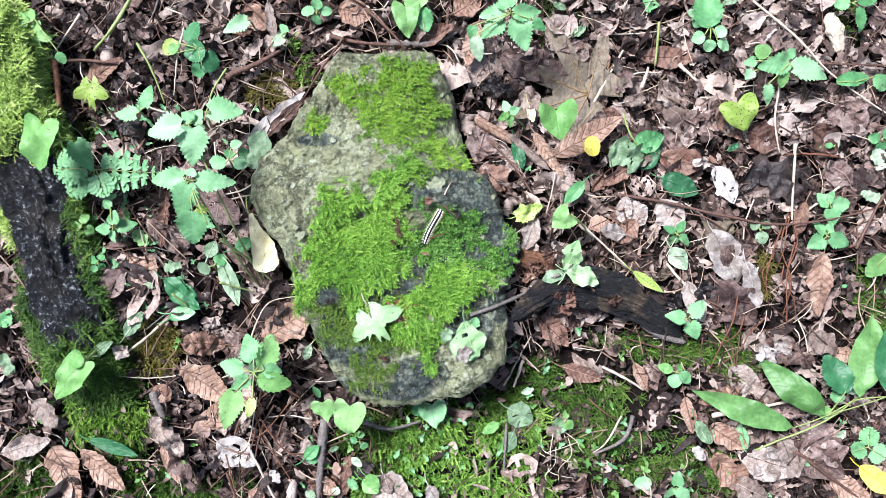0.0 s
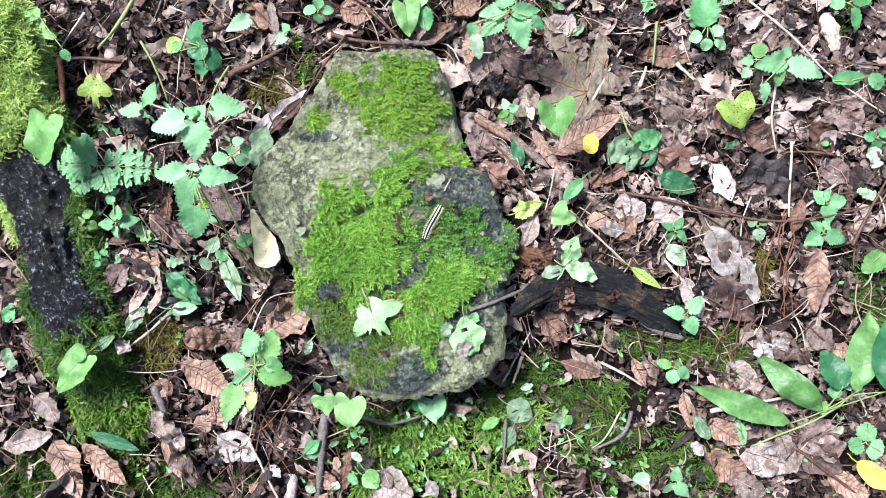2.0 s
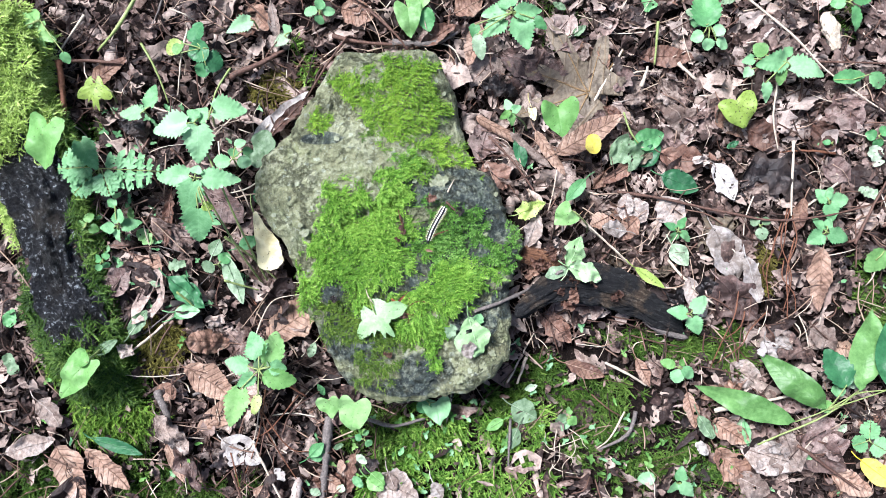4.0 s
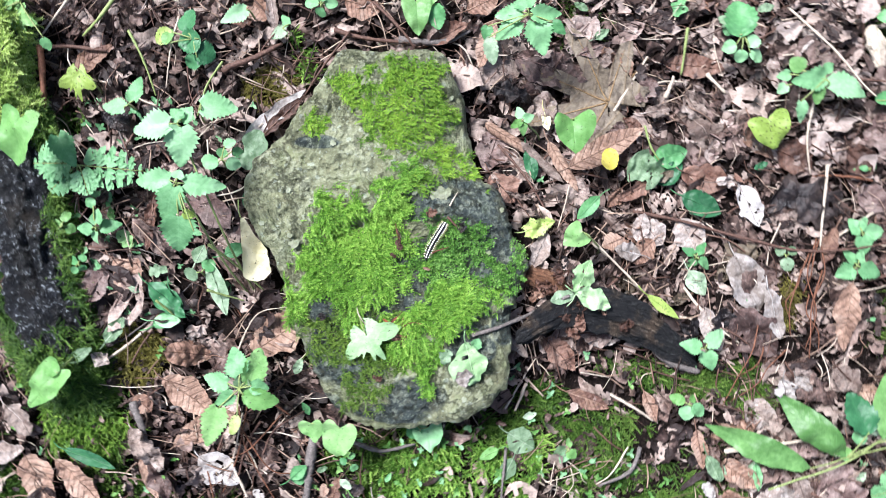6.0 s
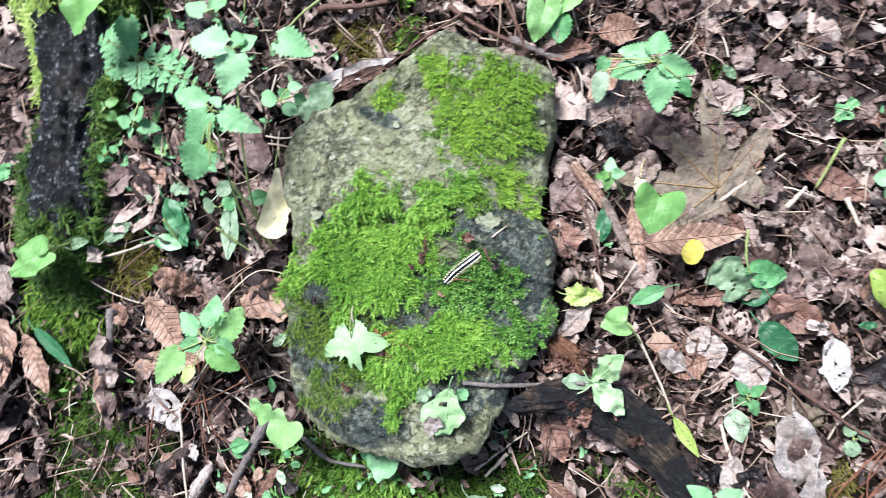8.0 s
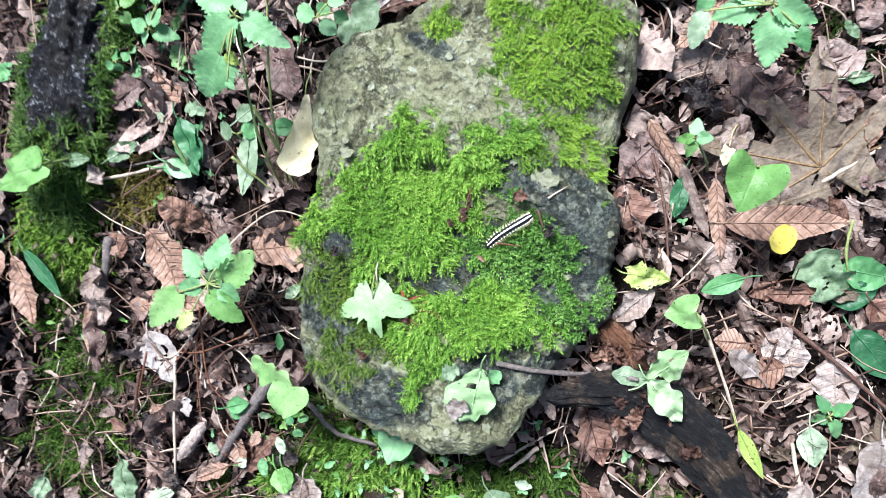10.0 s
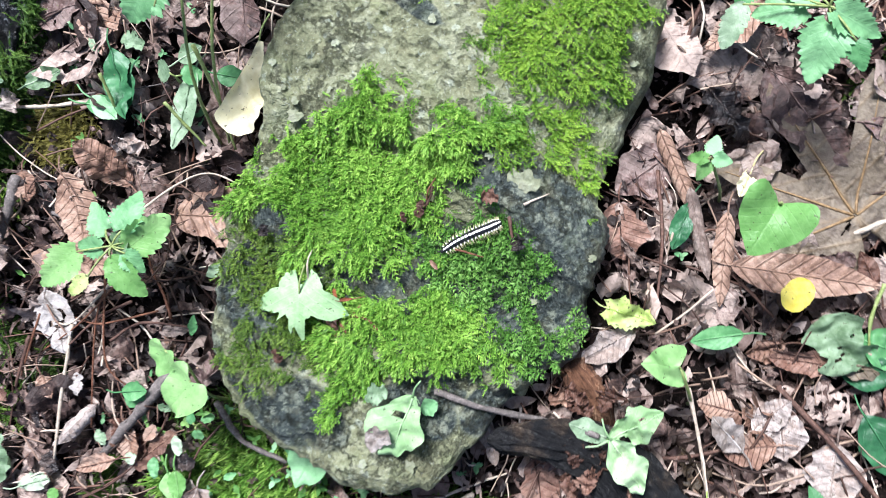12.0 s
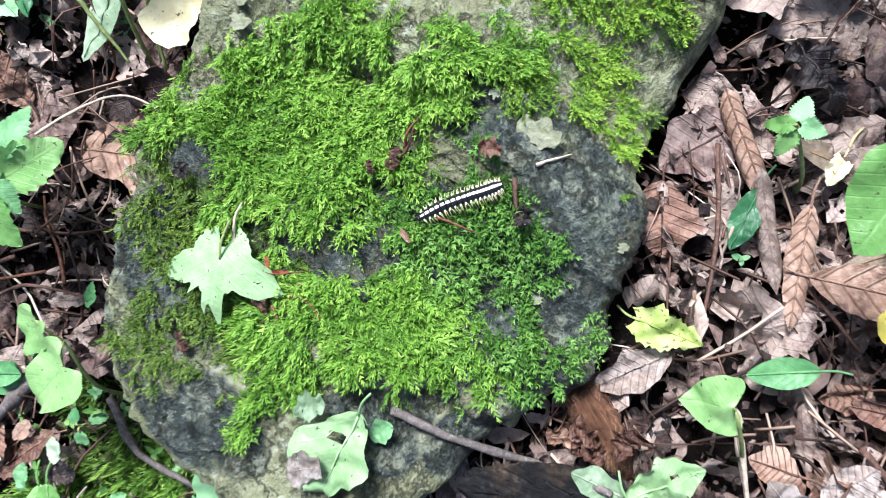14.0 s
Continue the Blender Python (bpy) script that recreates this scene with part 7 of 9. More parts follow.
twig("pale", 0.00057, (0.1343, -0.2047, 0), (0.1489, -0.2141, 0.006), (0.1526, -0.2221, 0.006), (0.1587, -0.2284, 0), label='thin whitish exposed root on leaf litter', name='root', category='root')
twig("pale", 0.00057, (0.1173, -0.2411, 0), (0.1193, -0.2476, 0.006), (0.1341, -0.2525, 0.006), (0.1486, -0.2561, 0), label='thin whitish exposed root on leaf litter', name='root', category='root')
twig("pale", 0.00057, (0.1273, -0.2229, 0), (0.125, -0.2386, 0.006), (0.1142, -0.2526, 0.006), (0.1231, -0.2653, 0), label='thin whitish exposed root on leaf litter', name='root', category='root')

# living plants, most with toothed leaves
p = plant("seedling", "green seedling with toothed leaves growing in leaf litter", -0.1937, -0.0474, (-0.2416, 0.117, 0.1313), category='seedling')
blade(p, "nettle", "mint", -0.248, 0.1166, 0.1333, -0.2822, 0.1092, 0.1248, 0.0306)
blade(p, "nettle", "mint", -0.238, 0.1149, 0.1304, -0.2392, 0.0783, 0.1261, 0.033)
blade(p, "nettle", "mint", -0.2395, 0.1201, 0.1258, -0.2318, 0.1348, 0.1207, 0.0194)
blade(p, "nettle", "mint", -0.2384, 0.1217, 0.1293, -0.2502, 0.1308, 0.127, 0.0148)
p = plant("seedling", "green seedling with toothed leaves growing in leaf litter", -0.2583, 0.1322, (-0.2413, 0.1408, 0.0679), category='seedling')
blade(p, "nettle", "mint", -0.2418, 0.1429, 0.0624, -0.2086, 0.1436, 0.0524, 0.032)
p = plant("seedling", "green seedling with toothed leaves growing in leaf litter", -0.1973, -0.0498, (-0.2411, 0.0651, 0.1279), category='seedling')
blade(p, "nettle", "mint", -0.2475, 0.0677, 0.1285, -0.2806, 0.0653, 0.1246, 0.0248)
blade(p, "nettle", "mint", -0.2351, 0.0652, 0.1263, -0.1997, 0.064, 0.1165, 0.0226)
blade(p, "nettle", "mint", -0.2429, 0.0615, 0.1309, -0.2527, 0.027, 0.1222, 0.0281)
blade(p, "nettle", "mint", -0.2395, 0.0356, 0.1259, -0.24, 0.0028, 0.1199, 0.035)
blade(p, "nettle", "mint", -0.2409, 0.0693, 0.1287, -0.239, 0.0773, 0.1262, 0.0146)
blade(p, "nettle", "yellowgreen", -0.2345, 0.0394, 0.1275, -0.2249, 0.0358, 0.1233, 0.0113)
blade(p, "nettle", "mint", -0.2236, 0.0228, 0.1307, -0.2168, 0.0202, 0.1282, 0.0067)
p = plant("seedling", "green seedling with toothed leaves growing in leaf litter", -0.3279, 0.1442, (-0.3139, 0.1415, 0.0634), category='seedling')
blade(p, "nettle", "mint", -0.3077, 0.1461, 0.0642, -0.3052, 0.1718, 0.0553, 0.0189)
blade(p, "nettle", "mint", -0.3189, 0.1392, 0.0597, -0.3454, 0.1426, 0.0505, 0.0214)
p = plant("seedling", "green seedling with toothed leaves growing in leaf litter", -0.3536, 0.0116, (-0.3418, 0.0228, 0.0618), category='seedling')
blade(p, "nettle", "mint", -0.3401, 0.0257, 0.0645, -0.3405, 0.0406, 0.0624, 0.0154)
blade(p, "nettle", "mint", -0.3455, 0.0204, 0.0629, -0.3607, 0.0204, 0.0609, 0.0142)
blade(p, "nettle", "mint", -0.3416, 0.0181, 0.0608, -0.3426, 0.0051, 0.0553, 0.0142)
blade(p, "nettle", "mint", -0.3393, 0.0218, 0.0578, -0.3196, 0.0268, 0.0532, 0.0167)
blade(p, "nettle", "mint", -0.344, 0.0429, 0.0638, -0.3532, 0.0515, 0.0593, 0.0106)
blade(p, "nettle", "mint", -0.3469, 0.0516, 0.0573, -0.3428, 0.0582, 0.0497, 0.0107)
p = plant("seedling", "green seedling with small rounded leaves beside the stone", -0.2332, 0.0877, (-0.2268, 0.0943, 0.0422), category='seedling')
blade(p, "leaf", "mint", -0.2308, 0.0908, 0.0407, -0.2516, 0.0942, 0.0323, 0.017)
blade(p, "leaf", "mint", -0.2296, 0.0972, 0.0386, -0.2266, 0.1063, 0.034, 0.0134)
blade(p, "leaf", "mint", -0.2214, 0.0928, 0.0442, -0.2083, 0.0887, 0.0382, 0.0157)
blade(p, "leaf", "mint", -0.2247, 0.1078, 0.0413, -0.2147, 0.1145, 0.0374, 0.0121)
blade(p, "leaf", "mint", -0.218, 0.1036, 0.0364, -0.2081, 0.1018, 0.0269, 0.0122)
p = plant("fern_seedling", "finely cut green ferny plant beside a mossy log", -0.3781, 0.0674, (-0.3582, 0.0813, 0.07), category='fern')
fern_leaf(p, "mint", -0.3558, 0.0813, 0.07, -0.2944, 0.0782, 0.067, 0.0375)
fern_leaf(p, "mint", -0.3533, 0.0775, 0.073, -0.3462, 0.0531, 0.07, 0.0257)
fern_leaf(p, "mint", -0.3623, 0.0825, 0.07, -0.4021, 0.0816, 0.067, 0.0305)
fern_leaf(p, "mint", -0.367, 0.0758, 0.066, -0.3873, 0.0553, 0.063, 0.0259)
fern_leaf(p, "mint", -0.373, 0.0876, 0.066, -0.397, 0.0969, 0.063, 0.0236)
blade(p, "nettle", "mint", -0.3717, 0.1078, 0.082, -0.3558, 0.0781, 0.078, 0.0266)
p = plant("seedling", "yellow-green leafy plant at the mossy log", -0.4488, 0.2552, (-0.4222, 0.2369, 0.0623), category='seedling')
blade(p, "maple", "lime", -0.4308, 0.2372, 0.0572, -0.4193, 0.2034, 0.0484, 0.0441)
blade(p, "nettle", "lime", -0.4317, 0.2352, 0.06, -0.4549, 0.2453, 0.0504, 0.0178)
blade(p, "nettle", "lime", -0.428, 0.2375, 0.0603, -0.4354, 0.2536, 0.0508, 0.0154)
blade(p, "nettle", "mint", -0.4605, 0.2215, 0.0619, -0.4637, 0.2046, 0.058, 0.0201)
blade(p, "leaf", "green", -0.3974, 0.2032, 0.0638, -0.3949, 0.1931, 0.0564, 0.013)
p = plant("seedling", "heart-shaped lime leaf plant on the mossy log", -0.4264, 0.1245, (-0.3839, 0.1181, 0.1238), category='seedling')
blade(p, "heart", "lime", -0.3845, 0.1179, 0.1247, -0.3938, 0.0745, 0.119, 0.0398)
blade(p, "leaf", "lime", -0.3813, 0.1187, 0.1201, -0.3738, 0.1255, 0.1129, 0.0149)
p = plant("seedling", "lime green leaf with holes on leaf litter", -0.3663, 0.1601, (-0.3567, 0.1662, 0.0414), category='seedling')
blade(p, "maple_torn", "yellowgreen", -0.3797, 0.1819, 0.0364, -0.3792, 0.1464, 0.0289, 0.0342)
p = plant("seedling", "dark green leafy plant in leaf litter", -0.2691, 0.2103, (-0.2634, 0.2156, 0.0302), category='seedling')
blade(p, "leaf", "deep", -0.2695, 0.2229, 0.0305, -0.2681, 0.2467, 0.0255, 0.027)
blade(p, "leaf", "deep", -0.2566, 0.2151, 0.0321, -0.2806, 0.2098, 0.0286, 0.027)
blade(p, "leaf", "deep", -0.2609, 0.205, 0.0281, -0.2434, 0.1995, 0.0197, 0.0271)
blade(p, "leaf", "deep", -0.2596, 0.1976, 0.028, -0.2719, 0.1881, 0.0203, 0.0185)
blade(p, "leaf", "yellowgreen", -0.2862, 0.2217, 0.0303, -0.3056, 0.213, 0.0208, 0.0184)
blade(p, "leaf", "grass", -0.2898, 0.2084, 0.0341, -0.2864, 0.2253, 0.0263, 0.0135)
p = plant("seedling", "green seedling with toothed leaves growing in leaf litter", -0.2134, 0.2442, (-0.2088, 0.2472, 0.024), category='seedling')
blade(p, "nettle", "mint", -0.212, 0.2478, 0.0261, -0.2389, 0.235, 0.0228, 0.0198)
p = plant("seedling", "green seedling with toothed leaves growing in leaf litter", -0.1816, 0.2447, (-0.1773, 0.2339, 0.0134), category='seedling')
blade(p, "nettle", "celadon", -0.1739, 0.2311, 0.0145, -0.1916, 0.2252, 0.0057, 0.0163)
blade(p, "nettle", "mint", -0.1714, 0.2382, 0.0114, -0.1804, 0.2489, 0.005, 0.0113)
p = plant("seedling", "small green seedling in leaf litter", -0.1422, 0.2586, (-0.1374, 0.2586, 0.0195), category='seedling')
blade(p, "leaf", "mint", -0.1407, 0.2589, 0.0183, -0.1569, 0.2619, 0.0086, 0.0137)
blade(p, "leaf", "mint", -0.1379, 0.2619, 0.0166, -0.1388, 0.2762, 0.0114, 0.0137)
blade(p, "leaf", "mint", -0.1346, 0.2604, 0.0135, -0.1215, 0.2627, 0.0081, 0.0125)
blade(p, "leaf", "mint", -0.1373, 0.2547, 0.0198, -0.1382, 0.2474, 0.0103, 0.0137)
p = plant("seedling", "green heart-leaved plant behind the stone", -0.0306, 0.2406, (-0.0313, 0.2609, 0.0043), category='seedling')
blade(p, "heart", "grass", -0.0412, 0.2676, 0.0076, -0.0376, 0.2327, 0.0029, 0.0293)
blade(p, "heart", "lime", -0.0274, 0.2864, 0.0082, -0.0338, 0.2596, 0.0047, 0.0329)
blade(p, "leaf", "green", -0.0229, 0.2654, 0.0066, -0.0166, 0.2408, 0.0033, 0.022)
p = plant("seedling", "green seedling with large toothed leaves behind the stone", 0.077, 0.2493, (0.071, 0.2441, 0.0626), category='seedling')
blade(p, "nettle", "mint", 0.064, 0.2459, 0.0606, 0.038, 0.2419, 0.058, 0.0221)
blade(p, "nettle", "mint", 0.0743, 0.2433, 0.0652, 0.1037, 0.2483, 0.0565, 0.0208)
blade(p, "nettle", "mint", 0.0618, 0.2383, 0.058, 0.0394, 0.2209, 0.0518, 0.0234)
blade(p, "nettle", "mint", 0.0771, 0.238, 0.0592, 0.0886, 0.2072, 0.0532, 0.0308)
blade(p, "nettle", "green", 0.0935, 0.2371, 0.0621, 0.107, 0.2272, 0.0593, 0.0147)
blade(p, "nettle", "mint", 0.0683, 0.2492, 0.0652, 0.0628, 0.2684, 0.061, 0.0245)
blade(p, "leaf", "celadon", 0.0331, 0.2207, 0.061, 0.0391, 0.195, 0.0586, 0.016)
blade(p, "nettle", "green", 0.032, 0.2327, 0.0566, 0.0298, 0.2186, 0.053, 0.0136)
p = plant("seedling", "heart-shaped yellow-green leaf on a stalk", 0.349, 0.1249, (0.3272, 0.1613, 0.0073), category='seedling')
blade(p, "heart", "yellowgreen", 0.3269, 0.1618, 0.0047, 0.3392, 0.1316, -0.0047, 0.039)
p = plant("seedling", "green leafy seedling in leaf litter", 0.3069, 0.244, (0.2967, 0.2481, 0.0047), category='seedling')
blade(p, "leaf", "green", 0.2933, 0.246, 0.0076, 0.2914, 0.2847, 0.0018, 0.0375)
blade(p, "leaf", "mint", 0.2909, 0.2371, 0.0033, 0.2791, 0.2327, -0.004, 0.0163)
blade(p, "leaf", "mint", 0.3035, 0.2347, 0.0073, 0.3127, 0.2475, 0.0026, 0.0162)
blade(p, "leaf", "mint", 0.2961, 0.231, 0.0067, 0.2952, 0.2185, 0.0015, 0.0163)
blade(p, "leaf", "mint", 0.3056, 0.2291, 0.0047, 0.321, 0.2235, -0.0032, 0.015)
p = plant("seedling", "green seedling with large toothed leaves on the slope", 0.3988, 0.1983, (0.3818, 0.2038, 0.0096), category='seedling')
blade(p, "nettle", "mint", 0.3873, 0.199, 0.0086, 0.431, 0.1906, 0.0011, 0.0327)
blade(p, "nettle", "mint", 0.3814, 0.2061, 0.0106, 0.347, 0.2003, 0.0085, 0.0276)
blade(p, "leaf", "grass", 0.3602, 0.2134, 0.004, 0.3488, 0.225, 0.0008, 0.0215)
blade(p, "nettle", "mint", 0.3469, 0.2085, 0.0057, 0.3343, 0.2056, 0.0021, 0.0139)
blade(p, "nettle", "mint", 0.3442, 0.1974, 0.0041, 0.3374, 0.1888, 0.0003, 0.0139)
blade(p, "nettle", "mint", 0.3579, 0.1804, 0.0096, 0.3627, 0.1588, 0.0005, 0.0151)
blade(p, "leaf", "grass", 0.3766, 0.1981, 0.0071, 0.3761, 0.1789, 0.0022, 0.0164)
blade(p, "nettle", "mint", 0.3807, 0.2125, 0.0078, 0.3934, 0.2226, 0.0003, 0.0138)
p = plant("seedling", "green round-leaved seedling in leaf litter", 0.4787, 0.1858, (0.4654, 0.188, -0.0105), category='seedling')
blade(p, "leaf", "green", 0.4446, 0.1876, -0.0086, 0.4868, 0.1962, -0.0181, 0.0193)
blade(p, "leaf", "green", 0.489, 0.195, -0.0127, 0.506, 0.1804, -0.0204, 0.0193)
p = plant("seedling", "green seedling at the edge of the litter", 0.4746, 0.2761, (0.4595, 0.2753, -0.0045), category='seedling')
blade(p, "leaf", "green", 0.4576, 0.2761, -0.007, 0.4443, 0.2762, -0.0156, 0.0167)
blade(p, "leaf", "green", 0.4677, 0.2713, -0.0082, 0.4748, 0.2447, -0.0171, 0.018)
blade(p, "leaf", "green", 0.4663, 0.2781, -0.0054, 0.4929, 0.2858, -0.0132, 0.0192)
p = plant("seedling", "green seedling with toothed leaves growing in leaf litter", 0.4415, 0.0369, (0.4305, 0.0467, 0.004), category='seedling')
blade(p, "nettle", "mint", 0.4295, 0.0492, 0.0033, 0.4178, 0.0616, -0.0012, 0.019)
blade(p, "nettle", "mint", 0.431, 0.0442, 0.0029, 0.4346, 0.024, 0.0005, 0.0216)
blade(p, "nettle", "mint", 0.4357, 0.0483, -0.0016, 0.4591, 0.0513, -0.0078, 0.0204)
blade(p, "nettle", "mint", 0.4286, 0.0531, 0.0028, 0.4391, 0.0652, -0.0059, 0.0127)
p = plant("seedling", "green seedling with toothed leaves growing in leaf litter", 0.4361, 0.0045, (0.4245, 0.0137, 0.0085), category='seedling')
blade(p, "nettle", "mint", 0.4247, 0.0163, 0.0027, 0.415, 0.0299, -0.0037, 0.0178)
blade(p, "nettle", "mint", 0.4287, 0.0124, 0.0075, 0.4535, 0.0038, 0.0007, 0.0215)
blade(p, "nettle", "mint", 0.4201, 0.0111, 0.0098, 0.4053, 0.0011, 0.0036, 0.0214)
blade(p, "nettle", "mint", 0.4259, 0.02, 0.0082, 0.4338, 0.0297, 0.0022, 0.0126)
p = plant("seedling", "small green seedling on leaf litter", 0.2657, 0.0074, (0.2604, 0.0161, 0.0025), category='seedling')
blade(p, "nettle", "green", 0.2578, 0.0186, 0.0027, 0.2461, 0.0251, -0.0013, 0.0114)
blade(p, "nettle", "green", 0.2618, 0.0199, 0.002, 0.2728, 0.0316, -0.0053, 0.0114)
blade(p, "nettle", "green", 0.2603, 0.0137, -0.0016, 0.2554, 0.0035, -0.0115, 0.0115)
blade(p, "nettle", "green", 0.2637, 0.0135, 0.004, 0.2767, 0.0035, -0.0057, 0.0126)
p = plant("seedling", "small pale green seedling on leaf litter", 0.3586, 0.014, (0.3503, 0.021, 0.0087), category='seedling')
blade(p, "leaf", "celadon", 0.3503, 0.023, 0.0056, 0.3435, 0.0297, 0.0001, 0.0126)
blade(p, "leaf", "celadon", 0.3529, 0.0186, 0.0053, 0.3563, 0.0048, 0.0029, 0.0152)
blade(p, "leaf", "celadon", 0.3564, 0.0231, 0.0029, 0.3656, 0.0298, -0.0011, 0.0114)
p = plant("seedling", "green seedling with toothed leaves beside rotten wood", 0.2763, -0.0882, (0.2644, -0.0748, 0.031), category='seedling')
blade(p, "nettle", "mint", 0.2593, -0.0753, 0.0337, 0.2389, -0.0719, 0.0303, 0.0184)
blade(p, "nettle", "mint", 0.2666, -0.0705, 0.0319, 0.285, -0.056, 0.0279, 0.0209)
blade(p, "nettle", "mint", 0.2684, -0.0796, 0.0257, 0.2769, -0.0996, 0.0222, 0.021)
p = plant("seedling", "small lime seedling on bare soil", 0.2612, -0.1453, (0.2544, -0.1349, 0.0183), category='seedling')
blade(p, "leaf", "lime", 0.2505, -0.1329, 0.0191, 0.2359, -0.1282, 0.0131, 0.0125)
blade(p, "leaf", "mint", 0.2546, -0.1374, 0.0178, 0.2536, -0.1532, 0.0122, 0.0175)
blade(p, "leaf", "lime", 0.2578, -0.1328, 0.0151, 0.2646, -0.1274, 0.0092, 0.0088)
blade(p, "leaf", "mint", 0.2585, -0.1356, 0.0216, 0.2719, -0.1461, 0.0179, 0.0149)
p = plant("seedling", "tiny green seedling in leaf litter", 0.4488, 0.1091, (0.4408, 0.1156, -0.0092), category='seedling')
blade(p, "leaf", "green", 0.4389, 0.1154, -0.0079, 0.4318, 0.1173, -0.0119, 0.0077)
blade(p, "leaf", "green", 0.4441, 0.1175, -0.0133, 0.4541, 0.1207, -0.0179, 0.0077)
blade(p, "leaf", "green", 0.4433, 0.1137, -0.0143, 0.4504, 0.1085, -0.0238, 0.0078)
p = plant("seedling", "green seedling at the edge of the litter", 0.5096, 0.1162, (0.4935, 0.1231, -0.0071), category='seedling')
blade(p, "leaf", "green", 0.4922, 0.1234, -0.0094, 0.4812, 0.1265, -0.0129, 0.0141)
blade(p, "leaf", "green", 0.4993, 0.1266, -0.0131, 0.511, 0.1321, -0.0156, 0.0155)
blade(p, "leaf", "green", 0.4956, 0.1198, -0.0109, 0.4958, 0.1102, -0.0163, 0.0155)
p = plant("seedling", "heart-shaped lime leaf on a curved stalk over moss", -0.366, -0.1016, (-0.3643, -0.1165, 0.0848), category='seedling')
blade(p, "heart", "lime", -0.3643, -0.1154, 0.0849, -0.3948, -0.1552, 0.075, 0.03)
blade(p, "leaf", "lime", -0.3618, -0.1161, 0.0877, -0.3764, -0.1098, 0.0838, 0.0172)
p = plant("seedling", "green leafy seedling growing beside the stone", -0.2024, -0.1494, (-0.1916, -0.1256, 0.0796), category='seedling')
blade(p, "nettle", "mint", -0.1916, -0.1122, 0.0797, -0.2022, -0.0877, 0.0703, 0.0283)
blade(p, "nettle", "mint", -0.2045, -0.1223, 0.0746, -0.2315, -0.1188, 0.0658, 0.0226)
blade(p, "leaf", "lime", -0.1833, -0.1218, 0.0776, -0.1754, -0.0877, 0.0693, 0.0272)
blade(p, "nettle", "lime", -0.2119, -0.1463, 0.0768, -0.2242, -0.1862, 0.0698, 0.0284)
blade(p, "nettle", "mint", -0.1976, -0.1315, 0.0787, -0.2157, -0.1436, 0.0758, 0.0177)
blade(p, "leaf", "lime", -0.1866, -0.1317, 0.0812, -0.1546, -0.1388, 0.0726, 0.0236)
# the pale grey-green here stands in for a white sheen on the leaves
blade(p, "leaf", "celadon", -0.1849, -0.117, 0.0784, -0.196, -0.1305, 0.0733, 0.0201)
blade(p, "leaf", "yellowgreen", -0.1918, -0.151, 0.0831, -0.1976, -0.1721, 0.0781, 0.0118)
blade(p, "nettle", "mint", -0.1794, -0.1222, 0.0824, -0.1631, -0.1259, 0.077, 0.0177)
p = plant("seedling", "two heart-shaped green leaves at the stone's foot", -0.0883, -0.1914, (-0.1085, -0.1586, 0.066), category='seedling')
blade(p, "heart", "lime", -0.0944, -0.1601, 0.078, -0.1, -0.1934, 0.070, 0.034)
blade(p, "heart", "lime", -0.1226, -0.1577, 0.074, -0.1189, -0.1774, 0.068, 0.0255)
p = plant("seedling", "green heart-shaped leaf under the stone's edge", -0.0256, -0.1921, (-0.0189, -0.1704, 0.0246), category='seedling')
blade(p, "heart", "mint", -0.0115, -0.1699, 0.0209, -0.0078, -0.1939, 0.0184, 0.0311)
blade(p, "leaf", "green", -0.022, -0.1681, 0.0241, -0.0302, -0.1834, 0.0185, 0.0186)
p = plant("seedling", "small green seedling on mossy soil", 0.1406, -0.2045, (0.1357, -0.1897, 0.0066), category='seedling')
blade(p, "nettle", "celadon", 0.134, -0.1909, 0.0008, 0.1217, -0.1979, -0.0024, 0.014)
blade(p, "nettle", "lime", 0.1364, -0.1916, 0.0098, 0.1445, -0.1997, 0.0067, 0.0138)
blade(p, "nettle", "lime", 0.136, -0.1876, 0.0043, 0.1374, -0.1806, -0.0053, 0.0089)
blade(p, "nettle", "mint", 0.1338, -0.1958, 0.0017, 0.1295, -0.2083, -0.0036, 0.0127)
p = plant("seedling", "small green seedling on the soil", -0.0906, -0.2163, (-0.0903, -0.2085, 0.0262), category='seedling')
blade(p, "leaf", "green", -0.0925, -0.208, 0.0282, -0.1002, -0.2049, 0.0261, 0.0086)
blade(p, "leaf", "green", -0.0896, -0.2072, 0.0209, -0.0881, -0.2019, 0.0115, 0.0087)
blade(p, "leaf", "green", -0.0877, -0.2108, 0.0271, -0.0819, -0.2166, 0.023, 0.0099)
p = plant("seedling", "small mint seedling in moss", 0.2626, -0.2747, (0.255, -0.2608, 0.0201), category='seedling')
blade(p, "nettle", "mint", 0.2554, -0.2587, 0.0189, 0.259, -0.2436, 0.0149, 0.0162)
blade(p, "nettle", "mint", 0.2554, -0.2612, 0.023, 0.2713, -0.277, 0.0134, 0.0174)
blade(p, "nettle", "mint", 0.2528, -0.2623, 0.0148, 0.2445, -0.2754, 0.0086, 0.015)
p = plant("seedling", "small round-leaved mint seedling in moss", 0.2277, -0.2652, (0.2298, -0.2556, 0.0123), category='seedling')
blade(p, "leaf", "mint", 0.2296, -0.2568, 0.0082, 0.212, -0.2621, 0.0029, 0.0164)
p = plant("seedling", "broad-leaved green plant with long leaves and a pale stem", 0.4442, -0.1767, (0.4134, -0.1799, 0.0296), category='seedling')
blade(p, "lance", "grass", 0.4127, -0.1797, 0.0311, 0.3406, -0.1179, 0.0234, 0.0307)
blade(p, "lance", "grass", 0.3802, -0.1938, 0.0255, 0.271, -0.1543, 0.0209, 0.0272)
